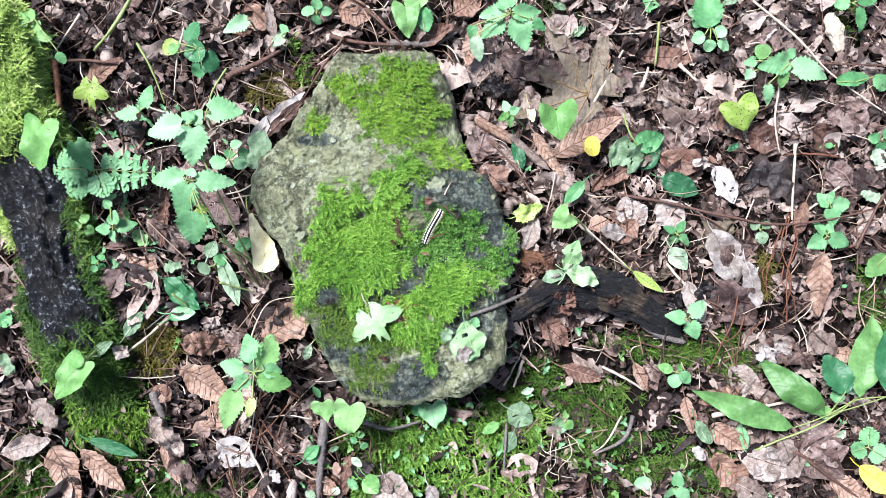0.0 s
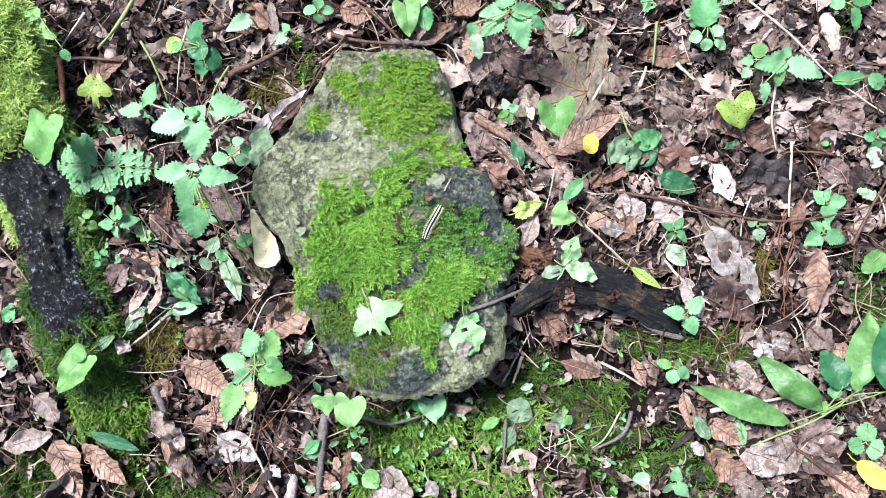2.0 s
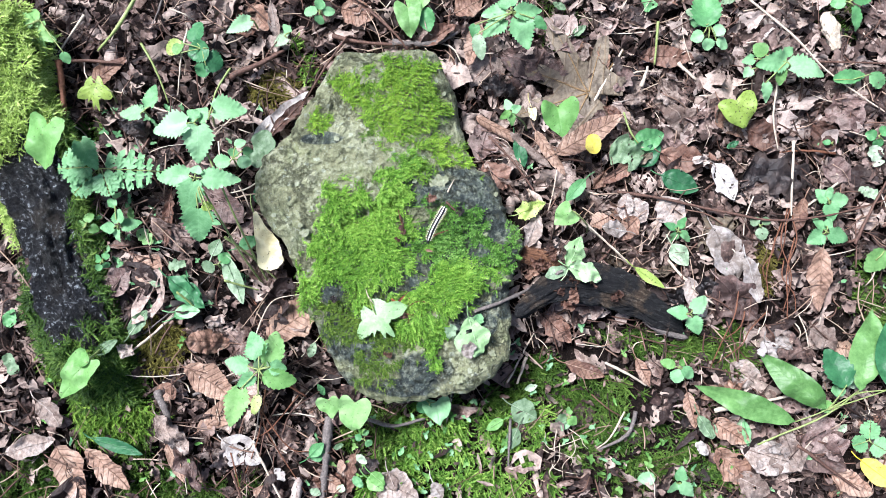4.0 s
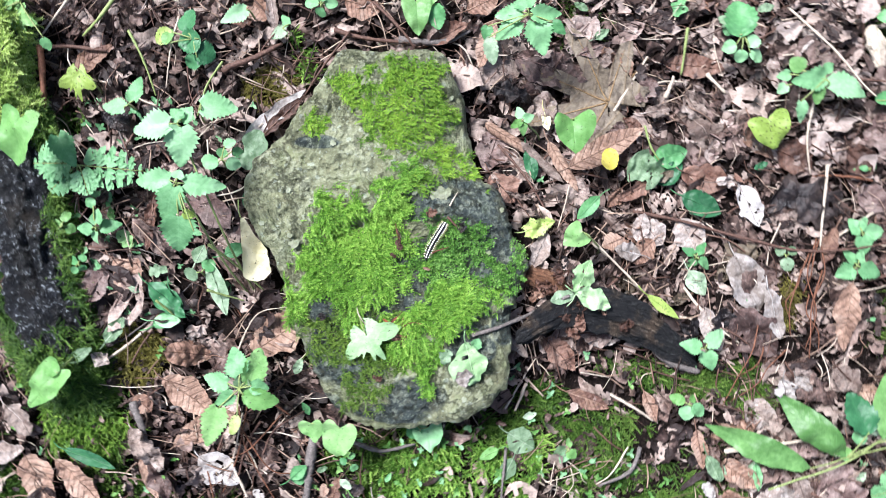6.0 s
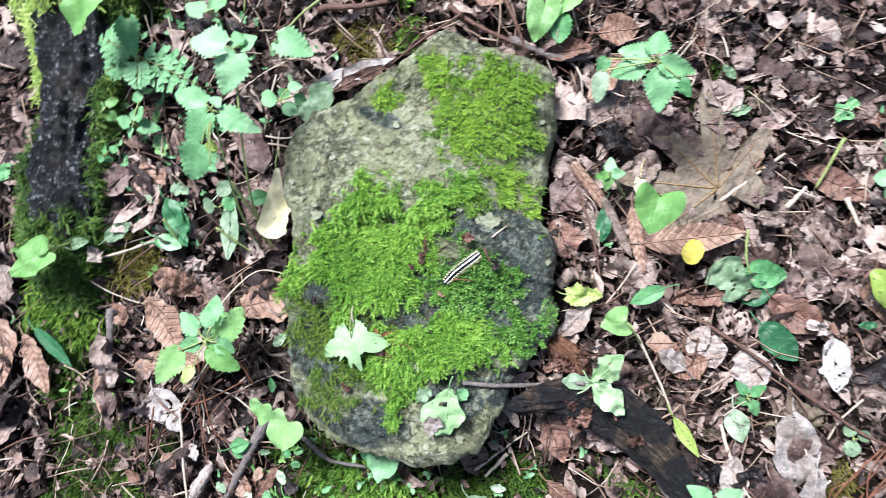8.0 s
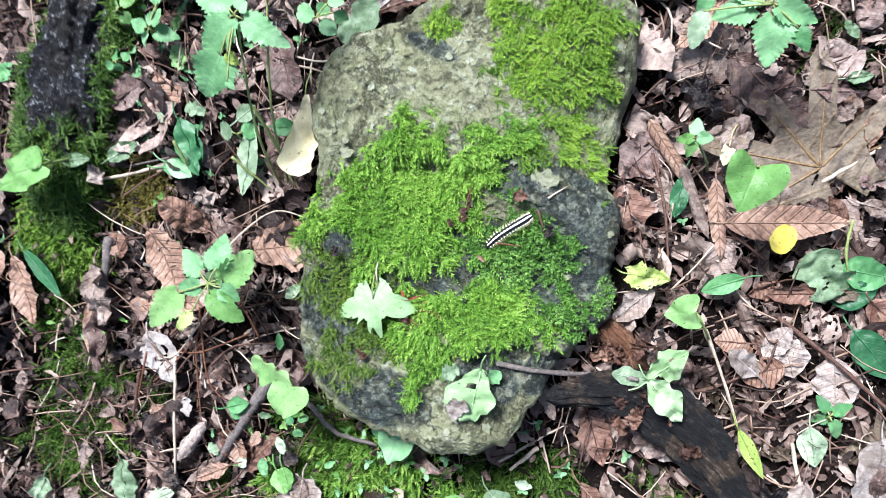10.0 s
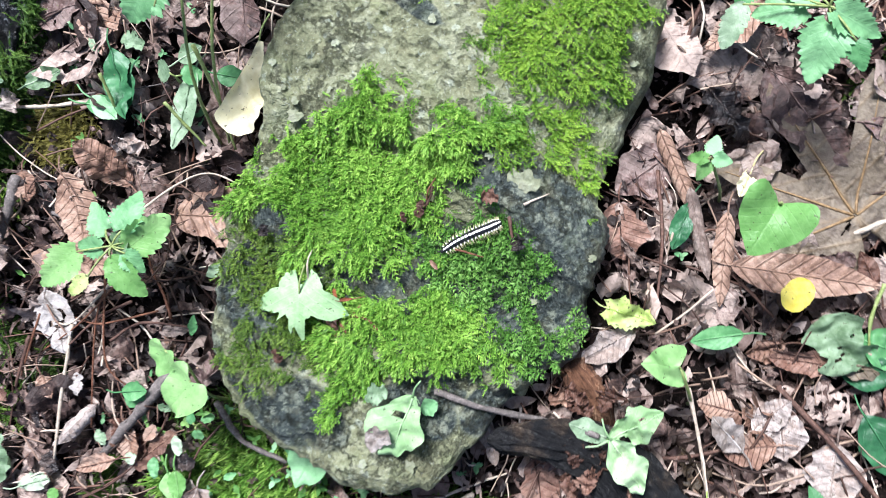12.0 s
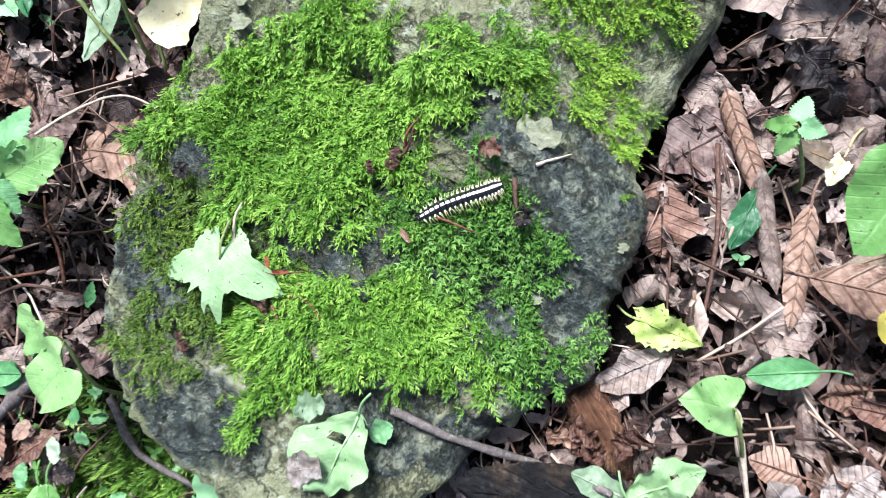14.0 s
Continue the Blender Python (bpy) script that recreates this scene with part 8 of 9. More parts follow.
blade(p, "lance", "grass", 0.4492, -0.16, 0.0279, 0.4742, -0.0707, 0.0228, 0.037)
blade(p, "leaf", "deep", 0.4344, -0.1534, 0.0305, 0.4152, -0.1154, 0.0222, 0.0332)
blade(p, "leaf", "lime", 0.4189, -0.1805, 0.027, 0.4092, -0.1736, 0.0215, 0.016)
blade(p, "leaf", "mint", 0.4288, -0.1668, 0.0243, 0.4275, -0.1541, 0.0194, 0.0173)
blade(p, "lance", "deep", 0.4806, -0.1577, 0.0331, 0.4885, -0.0728, 0.0271, 0.0368)
twig("stem", 0.00127, (0.3429, -0.2213, 0.014), (0.3715, -0.2073, 0.02), (0.4051, -0.1908, 0.028), (0.429, -0.1758, 0.03), (0.4492, -0.1624, 0.03), (0.4901, -0.1594, 0.03), label='pale green jointed plant stem', name='plant_stem', category='stem')
p = plant("fern_seedling", "finely cut pale green plant on leaf litter", 0.4782, -0.2316, (0.467, -0.217, 0.0145), category='fern')
fern_leaf(p, "mint", 0.467, -0.217, 0.0145, 0.4699, -0.1959, 0.0115, 0.0213)
fern_leaf(p, "mint", 0.4645, -0.2182, 0.0145, 0.4498, -0.224, 0.0115, 0.0188)
fern_leaf(p, "mint", 0.4695, -0.2201, 0.0145, 0.4873, -0.2301, 0.0115, 0.0213)
p = plant("seedling", "lime green leaf over moss", 0.4948, -0.0243, (0.4804, -0.0177, 0.0081), category='seedling')
blade(p, "leaf", "grass", 0.4901, -0.0082, 0.0077, 0.4716, -0.0305, 0.0008, 0.0278)
p = plant("seedling", "small green clover-like seedling by the log", -0.3677, -0.0191, (-0.3604, -0.0141, 0.0554), category='seedling')
blade(p, "leaf", "green", -0.3618, -0.0129, 0.0551, -0.3728, -0.0093, 0.0466, 0.0096)
blade(p, "leaf", "green", -0.3607, -0.0117, 0.052, -0.3579, -0.0057, 0.0475, 0.0096)
blade(p, "leaf", "green", -0.358, -0.0164, 0.0583, -0.3545, -0.0213, 0.0523, 0.0095)
blade(p, "leaf", "green", -0.3612, -0.0176, 0.059, -0.3661, -0.0248, 0.0559, 0.0083)
p = plant("seedling", "grey-green seedling beside the stone", -0.2481, -0.0251, (-0.2426, -0.0187, 0.0445), category='seedling')
blade(p, "leaf", "celadon", -0.2469, -0.0187, 0.0463, -0.2608, -0.0225, 0.0405, 0.0169)
blade(p, "leaf", "green", -0.24, -0.0157, 0.0432, -0.2334, -0.0066, 0.0342, 0.0157)

# closer round the stone
dead_leaf("leaf", "pearl", 0.0225, -0.0745, 0.0343, -0.1157, 0.036, 0.010, name='fallen_leaf', ripple=0.26, roll=-0.7, bend=-0.5, jag=0.42, tear=0.3, label='pale green withered leaf lying on the stone')
dead_leaf("leaf", "mint", 0.0307, -0.0835, 0.0364, -0.0719, 0.0124, 0.006, name='fallen_leaf', ripple=0.1, jag=0.3, label='small green leaf lying on stone')
dead_leaf("scrap", "celadon", 0.0001, -0.0958, 0.0089, -0.0837, 0.0125, 0.009, name='fallen_leaf', ripple=0.2, jag=0.4, tear=0.4, label='whitish leaf scrap lying on stone')
dead_leaf("scrap", "white", 0.0173, -0.1145, 0.028, -0.1008, 0.0144, 0.01, name='fallen_leaf', ripple=0.1, jag=0.4, label='bleached leaf scrap lying on stone')
dead_leaf("leaf", "pearl", 0.1302, -0.0272, 0.1457, 0.0093, 0.024, 0.044, name='fallen_leaf', ripple=0.26, roll=0.4, jag=0.42, tear=0.3, label='pale green withered leaf with holes on rotten wood')
dead_leaf("leaf", "pearl", 0.1306, -0.0228, 0.1664, -0.0365, 0.0264, 0.048, name='fallen_leaf', ripple=0.26, roll=0.3, jag=0.42, label='pale green leaf lying on rotten wood')
dead_leaf("leaf", "celadon", 0.1306, -0.0253, 0.1065, -0.0341, 0.0162, 0.04, name='fallen_leaf', ripple=0.08, roll=0.4, jag=0.2, label='pale green leaf lobe on rotten wood')
p = plant("seedling", "green heart-shaped leaf on a thin stalk", 0.1639, 0.0142, (0.1378, 0.0358, 0.041), category='seedling')
blade(p, "heart", "lime", 0.1357, 0.0369, 0.0363, 0.118, 0.0224, 0.0302, 0.0265)
p = plant("seedling", "green heart-shaped leaf with specks on a stalk", 0.145, 0.1393, (0.1165, 0.1446, 0.0699), category='seedling')
blade(p, "heart", "lime", 0.1162, 0.1438, 0.0664, 0.1198, 0.1115, 0.0617, 0.0389)
dead_leaf("leaf", "cream", 0.0977, 0.1648, 0.103, 0.1436, 0.0118, 0.02, name='fallen_leaf', roll=0.8, ripple=0.2, label='small cream coloured withered leaf')
p = plant("seedling", "small green seedling beside the stone", 0.0982, 0.1319, (0.073, 0.1495, 0.0111), category='seedling')
blade(p, "nettle", "mint", 0.072, 0.1511, 0.0132, 0.0675, 0.1641, 0.008, 0.0125)
blade(p, "nettle", "mint", 0.0744, 0.1503, 0.0129, 0.0851, 0.1552, 0.0108, 0.0118)
blade(p, "nettle", "lime", 0.0715, 0.148, 0.015, 0.0607, 0.1415, 0.0054, 0.0095)
blade(p, "nettle", "grass", 0.0729, 0.1466, 0.0118, 0.0752, 0.1331, 0.0083, 0.0111)
dead_leaf("leaf", "deep", 0.0808, 0.1227, 0.0909, 0.0905, 0.0159, 0.012, name='fallen_leaf', roll=0.5, ripple=0.1, label='dark green glossy leaf on leaf litter')
dead_leaf("leaf", "white", 0.2037, 0.0156, 0.175, 0.0217, 0.0226, 0.012, roll=0.7, ripple=0.12, label='white bleached dead leaf with brown base')
dead_leaf("leaf", "tan", 0.1853, 0.0329, 0.1629, 0.0223, 0.0193, 0.01, roll=-0.9, ripple=0.06, label='reddish brown cracked dead leaf on litter')
dead_leaf("leaf", "pale", 0.2009, 0.0299, 0.2066, 0.0598, 0.0205, 0.01, roll=0.4, ripple=0.08, label='greyish papery dead leaf on leaf litter')
dead_leaf("leaf", "deep", -0.2959, -0.0311, -0.2563, -0.0645, 0.0241, 0.012, name='fallen_leaf', ripple=0.14, roll=0.8, jag=0.25, label='long withered green and brown leaf')
dead_leaf("leaf", "mint", -0.2883, -0.0685, -0.2608, -0.0679, 0.0161, 0.014, name='fallen_leaf', ripple=0.1, roll=0.6, label='green leaf lying in leaf litter')
dead_leaf("leaf", "green", -0.2217, 0.0001, -0.201, 0.0099, 0.0163, 0.018, name='fallen_leaf', roll=0.4, label='round green leaf on leaf litter')
twig("stem", 0.0014, (-0.2287, 0.01, 0.05), (-0.2064, -0.0107, 0.03), (-0.1843, -0.0349, 0.012), name='green_stalk', category='stalk', label='thin yellow-green stalk in leaf litter')
twig("stem", 0.0014, (-0.2332, -0.0354, 0.03), (-0.219, -0.0411, 0.02), (-0.2025, -0.0467, 0.01), name='green_stalk', category='stalk', label='thin yellow-green stalk in leaf litter')
twig("stem", 0.0014, (-0.2813, -0.0469, 0.03), (-0.272, -0.0577, 0.02), (-0.2644, -0.0669, 0.01), name='green_stalk', category='stalk', label='thin yellow-green stalk in leaf litter')
twig("pale", 0.0014, (0.1508, 0.0278, 0.03), (0.1769, 0.0054, 0.02), (0.2056, -0.0218, 0.012), name='dry_stalk', category='stalk', label='thin pale stalk under a heart-shaped leaf')

# crumbs on the stone
dead_leaf("leaf", "tan", -0.022, -0.0044, -0.0142, -0.0062, 0.0036, 0.008, name='bud_scale', category='plant debris', roll=1.5, label='orange-brown bud scale on moss')
dead_leaf("scrap", "brown", -0.0198, 0.0463, -0.0103, 0.0522, 0.0085, 0.007, name='leaf_crumb', category='plant debris', ripple=0.3, label='reddish brown leaf crumb on moss')
dead_leaf("scrap", "dark", 0.0088, 0.0407, 0.0185, 0.0337, 0.0086, 0.005, name='leaf_crumb', category='plant debris', ripple=0.3, label='black leaf crumb on the stone')
dead_leaf("scrap", "brown", -0.0536, -0.0667, -0.0403, -0.0746, 0.0095, 0.006, name='leaf_crumb', category='plant debris', ripple=0.3, label='reddish brown leaf crumb on moss')
dead_leaf("scrap", "brown", -0.0484, 0.0223, -0.0437, 0.0117, 0.006, 0.008, name='leaf_crumb', category='plant debris', ripple=0.3, label='reddish brown leaf crumb on moss')
dead_leaf("scrap", "dark", -0.1201, -0.0523, -0.1134, -0.0572, 0.007, 0.006, name='leaf_crumb', category='plant debris', ripple=0.3, label='dark leaf crumb on moss')
dead_leaf("scrap", "brown", -0.0541, 0.0085, -0.0483, 0.0044, 0.0036, 0.009, name='leaf_crumb', category='plant debris', ripple=0.3, label='orange leaf crumb on moss')
dead_leaf("scrap", "brown", -0.0662, -0.1113, -0.0565, -0.1144, 0.0047, 0.006, name='leaf_crumb', category='plant debris', ripple=0.3, label='rusty leaf crumb on moss')
dead_leaf("scrap", "lichen", -0.0179, 0.0653, 0.0027, 0.0721, 0.0111, 0.001, jag=0.5, name='lichen', category='lichen', ripple=0.05, roll=0.0, bend=0.0, label='pale grey lichen crust on the stone')
dead_leaf("scrap", "lichen", -0.0358, 0.0672, -0.031, 0.0697, 0.0043, 0.001, name='lichen', category='lichen', ripple=0.05, roll=0.0, bend=0.0, label='pale lichen spot on the stone')

# rotten wood
rotten = tagged(new("rotten_wood", None), "curved piece of black rotten wood on the forest floor", "wood")
wood_piece("wood_core", ROTTEN, ((0.0748, -0.0774, 0.0320), (0.0947, -0.0582, 0.0287), (0.1264, -0.0418, 0.0227), (0.1670, -0.0442, 0.0206), (0.2025, -0.0556, 0.0150), (0.2321, -0.0747, 0.0090), (0.2698, -0.102, -0.0002)), (0.006, 0.012, 0.017, 0.022, 0.019, 0.014, 0.004), 0.55, "", on=rotten)
wood_piece("wood_splinter", SPLINTER, ((0.1295, -0.0286, 0.0005), (0.1097, -0.0172, 0.0067), (0.0846, -0.0071, 0.0052)), (0.007, 0.011, 0.009), 0.5, "reddish brown splintered rotten wood chunk")
wood_piece("wood_edge", TWIG["grey"], ((0.2191, -0.0839, 0.0051), (0.2426, -0.0965, 0.0045), (0.2705, -0.1043, 0.0019)), (0.002, 0.0035, 0.0025), 0.6, "pale weathered sliver along the edge", on=rotten)
wood_piece("bark_chip", TWIG["pale"], ((0.4423, 0.2699, -0.025), (0.4488, 0.2494, -0.0224), (0.4555, 0.2254, -0.0255)), (0.006, 0.009, 0.005), 0.5, "pale weathered bark chip on leaf litter")

# millipede
build_millipede(((-0.0192, 0.0050, 0.0548), (-0.0152, 0.0160, 0.0545), (-0.0098, 0.0262, 0.0541), (-0.0050, 0.0344, 0.0537), (-0.0017, 0.0406, 0.0540)))

# crumbling wood on the rotten piece
dead_leaf("scrap", "brown", 0.1196, -0.0373, 0.1374, -0.0372, 0.0126, 0.036, name='bark_scrap', category='bark', ripple=0.35, tear=0.4, roll=0.9, label='reddish brown crumbling bark scrap')
dead_leaf("scrap", "brown", 0.1392, -0.0361, 0.1368, -0.0535, 0.0126, 0.036, name='bark_scrap', category='bark', ripple=0.35, tear=0.4, roll=0.9, label='reddish brown crumbling bark scrap')
dead_leaf("scrap", "brown", 0.1288, -0.0521, 0.1117, -0.0476, 0.0126, 0.036, name='bark_scrap', category='bark', ripple=0.35, tear=0.4, roll=0.9, label='reddish brown crumbling bark scrap')
dead_leaf("scrap", "brown", 0.141, -0.0422, 0.1478, -0.0259, 0.0126, 0.036, name='bark_scrap', category='bark', ripple=0.35, tear=0.4, roll=0.9, label='reddish brown crumbling bark scrap')
dead_leaf("scrap", "brown", 0.124, -0.0613, 0.1394, -0.07, 0.0126, 0.036, name='bark_scrap', category='bark', ripple=0.35, tear=0.4, roll=0.9, label='reddish brown crumbling bark scrap')
dead_leaf("scrap", "brown", 0.1185, -0.0303, 0.1078, -0.0445, 0.0127, 0.030, name='bark_scrap', category='bark', ripple=0.35, tear=0.4, roll=0.9, label='reddish brown crumbling bark scrap')
dead_leaf("scrap", "brown", 0.1632, -0.0465, 0.1506, -0.0342, 0.0126, 0.036, name='bark_scrap', category='bark', ripple=0.35, tear=0.4, roll=0.9, label='reddish brown crumbling bark scrap')
dead_leaf("scrap", "brown", 0.1781, -0.0614, 0.192, -0.0505, 0.0126, 0.036, name='bark_scrap', category='bark', ripple=0.35, tear=0.4, roll=0.9, label='reddish brown crumbling bark scrap')
dead_leaf("scrap", "brown", 0.1334, -0.0486, 0.1425, -0.0637, 0.0126, 0.036, name='bark_scrap', category='bark', ripple=0.35, tear=0.4, roll=0.9, label='reddish brown crumbling bark scrap')
dead_leaf("scrap", "brown", 0.1151, -0.02, 0.0987, -0.027, 0.0127, 0.030, name='bark_scrap', category='bark', ripple=0.35, tear=0.4, roll=0.9, label='reddish brown crumbling bark scrap')
dead_leaf("scrap", "brown", 0.1189, -0.0175, 0.1141, -0.0004, 0.0127, 0.030, name='bark_scrap', category='bark', ripple=0.35, tear=0.4, roll=0.9, label='reddish brown crumbling bark scrap')
dead_leaf("scrap", "brown", 0.0917, -0.0198, 0.1094, -0.0171, 0.0127, 0.030, name='bark_scrap', category='bark', ripple=0.35, tear=0.4, roll=0.9, label='reddish brown crumbling bark scrap')
twig("pale", 0.00102, (-0.4414, 0.1888, 0.03), (-0.4468, 0.1793, 0.03), (-0.4641, 0.1721, 0.02), name='dry_stalk', category='stalk', label='thin pale dry stalk on leaf litter')
twig("pale", 0.00102, (-0.2987, 0.2599, 0.03), (-0.2832, 0.2537, 0.03), (-0.277, 0.2504, 0.02), name='dry_stalk', category='stalk', label='thin pale dry stalk on leaf litter')

# small green scraps and seedlings in the litter
dead_leaf("scrap", "celadon", 0.3006, 0.2565, 0.2873, 0.2746, 0.0133, 0.008, name='fallen_leaf', ripple=0.14, tear=0.25, roll=0.6, label='faded grey-green leaf scrap in leaf litter')
dead_leaf("leaf", "celadon", 0.1489, 0.2449, 0.1655, 0.2566, 0.0116, 0.008, name='fallen_leaf', ripple=0.14, tear=0.25, roll=0.6, label='faded grey-green leaf scrap in leaf litter')
dead_leaf("scrap", "green", 0.2365, 0.2734, 0.2454, 0.2975, 0.0156, 0.008, name='fallen_leaf', ripple=0.14, tear=0.25, roll=0.6, label='small green leaf in leaf litter')
dead_leaf("leaf", "celadon", 0.1409, 0.2742, 0.1258, 0.2822, 0.0101, 0.008, name='fallen_leaf', ripple=0.14, tear=0.25, roll=0.6, label='faded grey-green leaf scrap in leaf litter')
dead_leaf("leaf", "celadon", 0.323, 0.2828, 0.3412, 0.2881, 0.0117, 0.008, name='fallen_leaf', ripple=0.14, tear=0.25, roll=0.6, label='faded grey-green leaf scrap in leaf litter')
dead_leaf("leaf", "green", 0.4233, 0.1118, 0.4302, 0.1218, 0.007, 0.008, name='fallen_leaf', ripple=0.14, tear=0.25, roll=0.6, label='small green leaf in leaf litter')
dead_leaf("scrap", "celadon", 0.4995, 0.09, 0.4897, 0.1139, 0.0156, 0.008, name='fallen_leaf', ripple=0.14, tear=0.25, roll=0.6, label='faded grey-green leaf scrap in leaf litter')
dead_leaf("leaf", "deep", 0.3241, 0.1114, 0.339, 0.1196, 0.01, 0.008, name='fallen_leaf', ripple=0.14, tear=0.25, roll=0.6, label='small dark green leaf in leaf litter')
dead_leaf("scrap", "celadon", 0.4933, 0.0555, 0.4712, 0.0632, 0.0139, 0.008, name='fallen_leaf', ripple=0.14, tear=0.25, roll=0.6, label='faded grey-green leaf scrap in leaf litter')
dead_leaf("scrap", "deep", 0.4807, -0.1376, 0.4855, -0.1128, 0.0152, 0.008, name='fallen_leaf', ripple=0.14, tear=0.25, roll=0.6, label='small dark green leaf in leaf litter')
dead_leaf("leaf", "celadon", -0.426, -0.0949, -0.4111, -0.0887, 0.0094, 0.008, name='fallen_leaf', ripple=0.14, tear=0.25, roll=0.6, label='faded grey-green leaf scrap in leaf litter')
dead_leaf("scrap", "green", -0.4663, -0.0836, -0.4585, -0.0643, 0.0124, 0.008, name='fallen_leaf', ripple=0.14, tear=0.25, roll=0.6, label='small green leaf in leaf litter')
dead_leaf("scrap", "celadon", -0.4577, -0.1337, -0.4679, -0.1116, 0.0146, 0.008, name='fallen_leaf', ripple=0.14, tear=0.25, roll=0.6, label='faded grey-green leaf scrap in leaf litter')
dead_leaf("leaf", "celadon", -0.304, -0.0403, -0.3169, -0.034, 0.0087, 0.008, name='fallen_leaf', ripple=0.14, tear=0.25, roll=0.6, label='faded grey-green leaf scrap in leaf litter')
dead_leaf("leaf", "deep", -0.204, 0.0478, -0.208, 0.0636, 0.0097, 0.008, name='fallen_leaf', ripple=0.14, tear=0.25, roll=0.6, label='small dark green leaf in leaf litter')
dead_leaf("scrap", "celadon", -0.297, -0.021, -0.2775, -0.0168, 0.0124, 0.008, name='fallen_leaf', ripple=0.14, tear=0.25, roll=0.6, label='faded grey-green leaf scrap in leaf litter')
dead_leaf("scrap", "grass", -0.3124, 0.0041, -0.3287, 0.0189, 0.0131, 0.008, name='fallen_leaf', ripple=0.14, tear=0.25, roll=0.6, label='small bright green leaf in leaf litter')
dead_leaf("leaf", "grass", -0.3359, 0.0286, -0.337, 0.0433, 0.0088, 0.008, name='fallen_leaf', ripple=0.14, tear=0.25, roll=0.6, label='small bright green leaf in leaf litter')
dead_leaf("scrap", "deep", -0.4047, 0.0486, -0.3921, 0.0661, 0.0132, 0.008, name='fallen_leaf', ripple=0.14, tear=0.25, roll=0.6, label='small dark green leaf in leaf litter')
dead_leaf("leaf", "celadon", -0.1237, -0.2195, -0.1124, -0.2148, 0.0075, 0.008, name='fallen_leaf', ripple=0.14, tear=0.25, roll=0.6, label='faded grey-green leaf scrap in leaf litter')
dead_leaf("leaf", "green", -0.0526, -0.229, -0.0476, -0.2192, 0.0067, 0.008, name='fallen_leaf', ripple=0.14, tear=0.25, roll=0.6, label='small green leaf in leaf litter')
dead_leaf("leaf", "green", -0.1325, -0.1613, -0.1412, -0.1492, 0.0089, 0.008, name='fallen_leaf', ripple=0.14, tear=0.25, roll=0.6, label='small green leaf in leaf litter')
dead_leaf("leaf", "celadon", -0.1495, -0.1204, -0.143, -0.1032, 0.0112, 0.008, name='fallen_leaf', ripple=0.14, tear=0.25, roll=0.6, label='faded grey-green leaf scrap in leaf litter')
dead_leaf("leaf", "celadon", 0.0886, -0.1625, 0.1034, -0.1581, 0.0093, 0.008, name='fallen_leaf', ripple=0.14, tear=0.25, roll=0.6, label='faded grey-green leaf scrap in leaf litter')
dead_leaf("leaf", "celadon", 0.2943, -0.2159, 0.2956, -0.1971, 0.0114, 0.008, name='fallen_leaf', ripple=0.14, tear=0.25, roll=0.6, label='faded grey-green leaf scrap in leaf litter')
dead_leaf("leaf", "celadon", 0.4355, -0.2132, 0.4458, -0.2004, 0.0099, 0.008, name='fallen_leaf', ripple=0.14, tear=0.25, roll=0.6, label='faded grey-green leaf scrap in leaf litter')
dead_leaf("leaf", "celadon", 0.3237, -0.2092, 0.3286, -0.191, 0.0113, 0.008, name='fallen_leaf', ripple=0.14, tear=0.25, roll=0.6, label='faded grey-green leaf scrap in leaf litter')
dead_leaf("leaf", "celadon", 0.4433, -0.1572, 0.4629, -0.1555, 0.0114, 0.008, name='fallen_leaf', ripple=0.14, tear=0.25, roll=0.6, label='faded grey-green leaf scrap in leaf litter')
p = plant("seedling", "tiny mint seedling in leaf litter", 0.2953, 0.2639, (0.2891, 0.263, -0.0155), category='seedling')
blade(p, "leaf", "celadon", 0.2876, 0.2641, -0.0149, 0.2783, 0.2705, -0.0184, 0.0115)
blade(p, "leaf", "celadon", 0.2924, 0.265, -0.0177, 0.3009, 0.2735, -0.02, 0.0116)
blade(p, "leaf", "mint", 0.2907, 0.262, -0.0208, 0.2904, 0.2525, -0.024, 0.0116)
p = plant("seedling", "small green seedling near the log", -0.4057, 0.0115, (-0.374, 0.0227, 0.0629), category='seedling')
blade(p, "leaf", "grass", -0.3772, 0.0241, 0.0587, -0.3932, 0.022, 0.05, 0.0131)
blade(p, "leaf", "grass", -0.3745, 0.0264, 0.0593, -0.3736, 0.0364, 0.0507, 0.0119)
blade(p, "leaf", "grass", -0.3732, 0.0217, 0.0569, -0.3646, 0.0171, 0.0545, 0.0119)
twig("grey", 0.00445, (-0.3105, -0.1533, 0.006), (-0.2999, -0.1773, 0.01), (-0.2946, -0.2121, 0.006), label='short black decayed stick on leaf litter', name='stick', category='stick')
twig("brown", 0.00318, (-0.4883, 0.2465, 0.02), (-0.4611, 0.2479, 0.024), (-0.4393, 0.2452, 0.02), label='brown stick beside the mossy log', name='stick', category='stick')
twig("pale", 0.00102, (-0.469, 0.1418, 0.04), (-0.4413, 0.1404, 0.04), (-0.4308, 0.136, 0.03), name='dry_stalk', category='stalk', label='thin white dry stalk on moss')
twig("pale", 0.00102, (-0.4334, 0.1689, 0.04), (-0.4238, 0.149, 0.04), (-0.4234, 0.1353, 0.03), name='dry_stalk', category='stalk', label='thin white dry stalk on moss')
dead_leaf("scrap", "lichen", -0.1534, 0.0177, -0.1443, 0.0122, 0.0095, 0, name='lichen', category='lichen', ripple=0.03, roll=0.0, bend=0.0, jag=0.5, label='pale grey-green lichen crust on the stone')
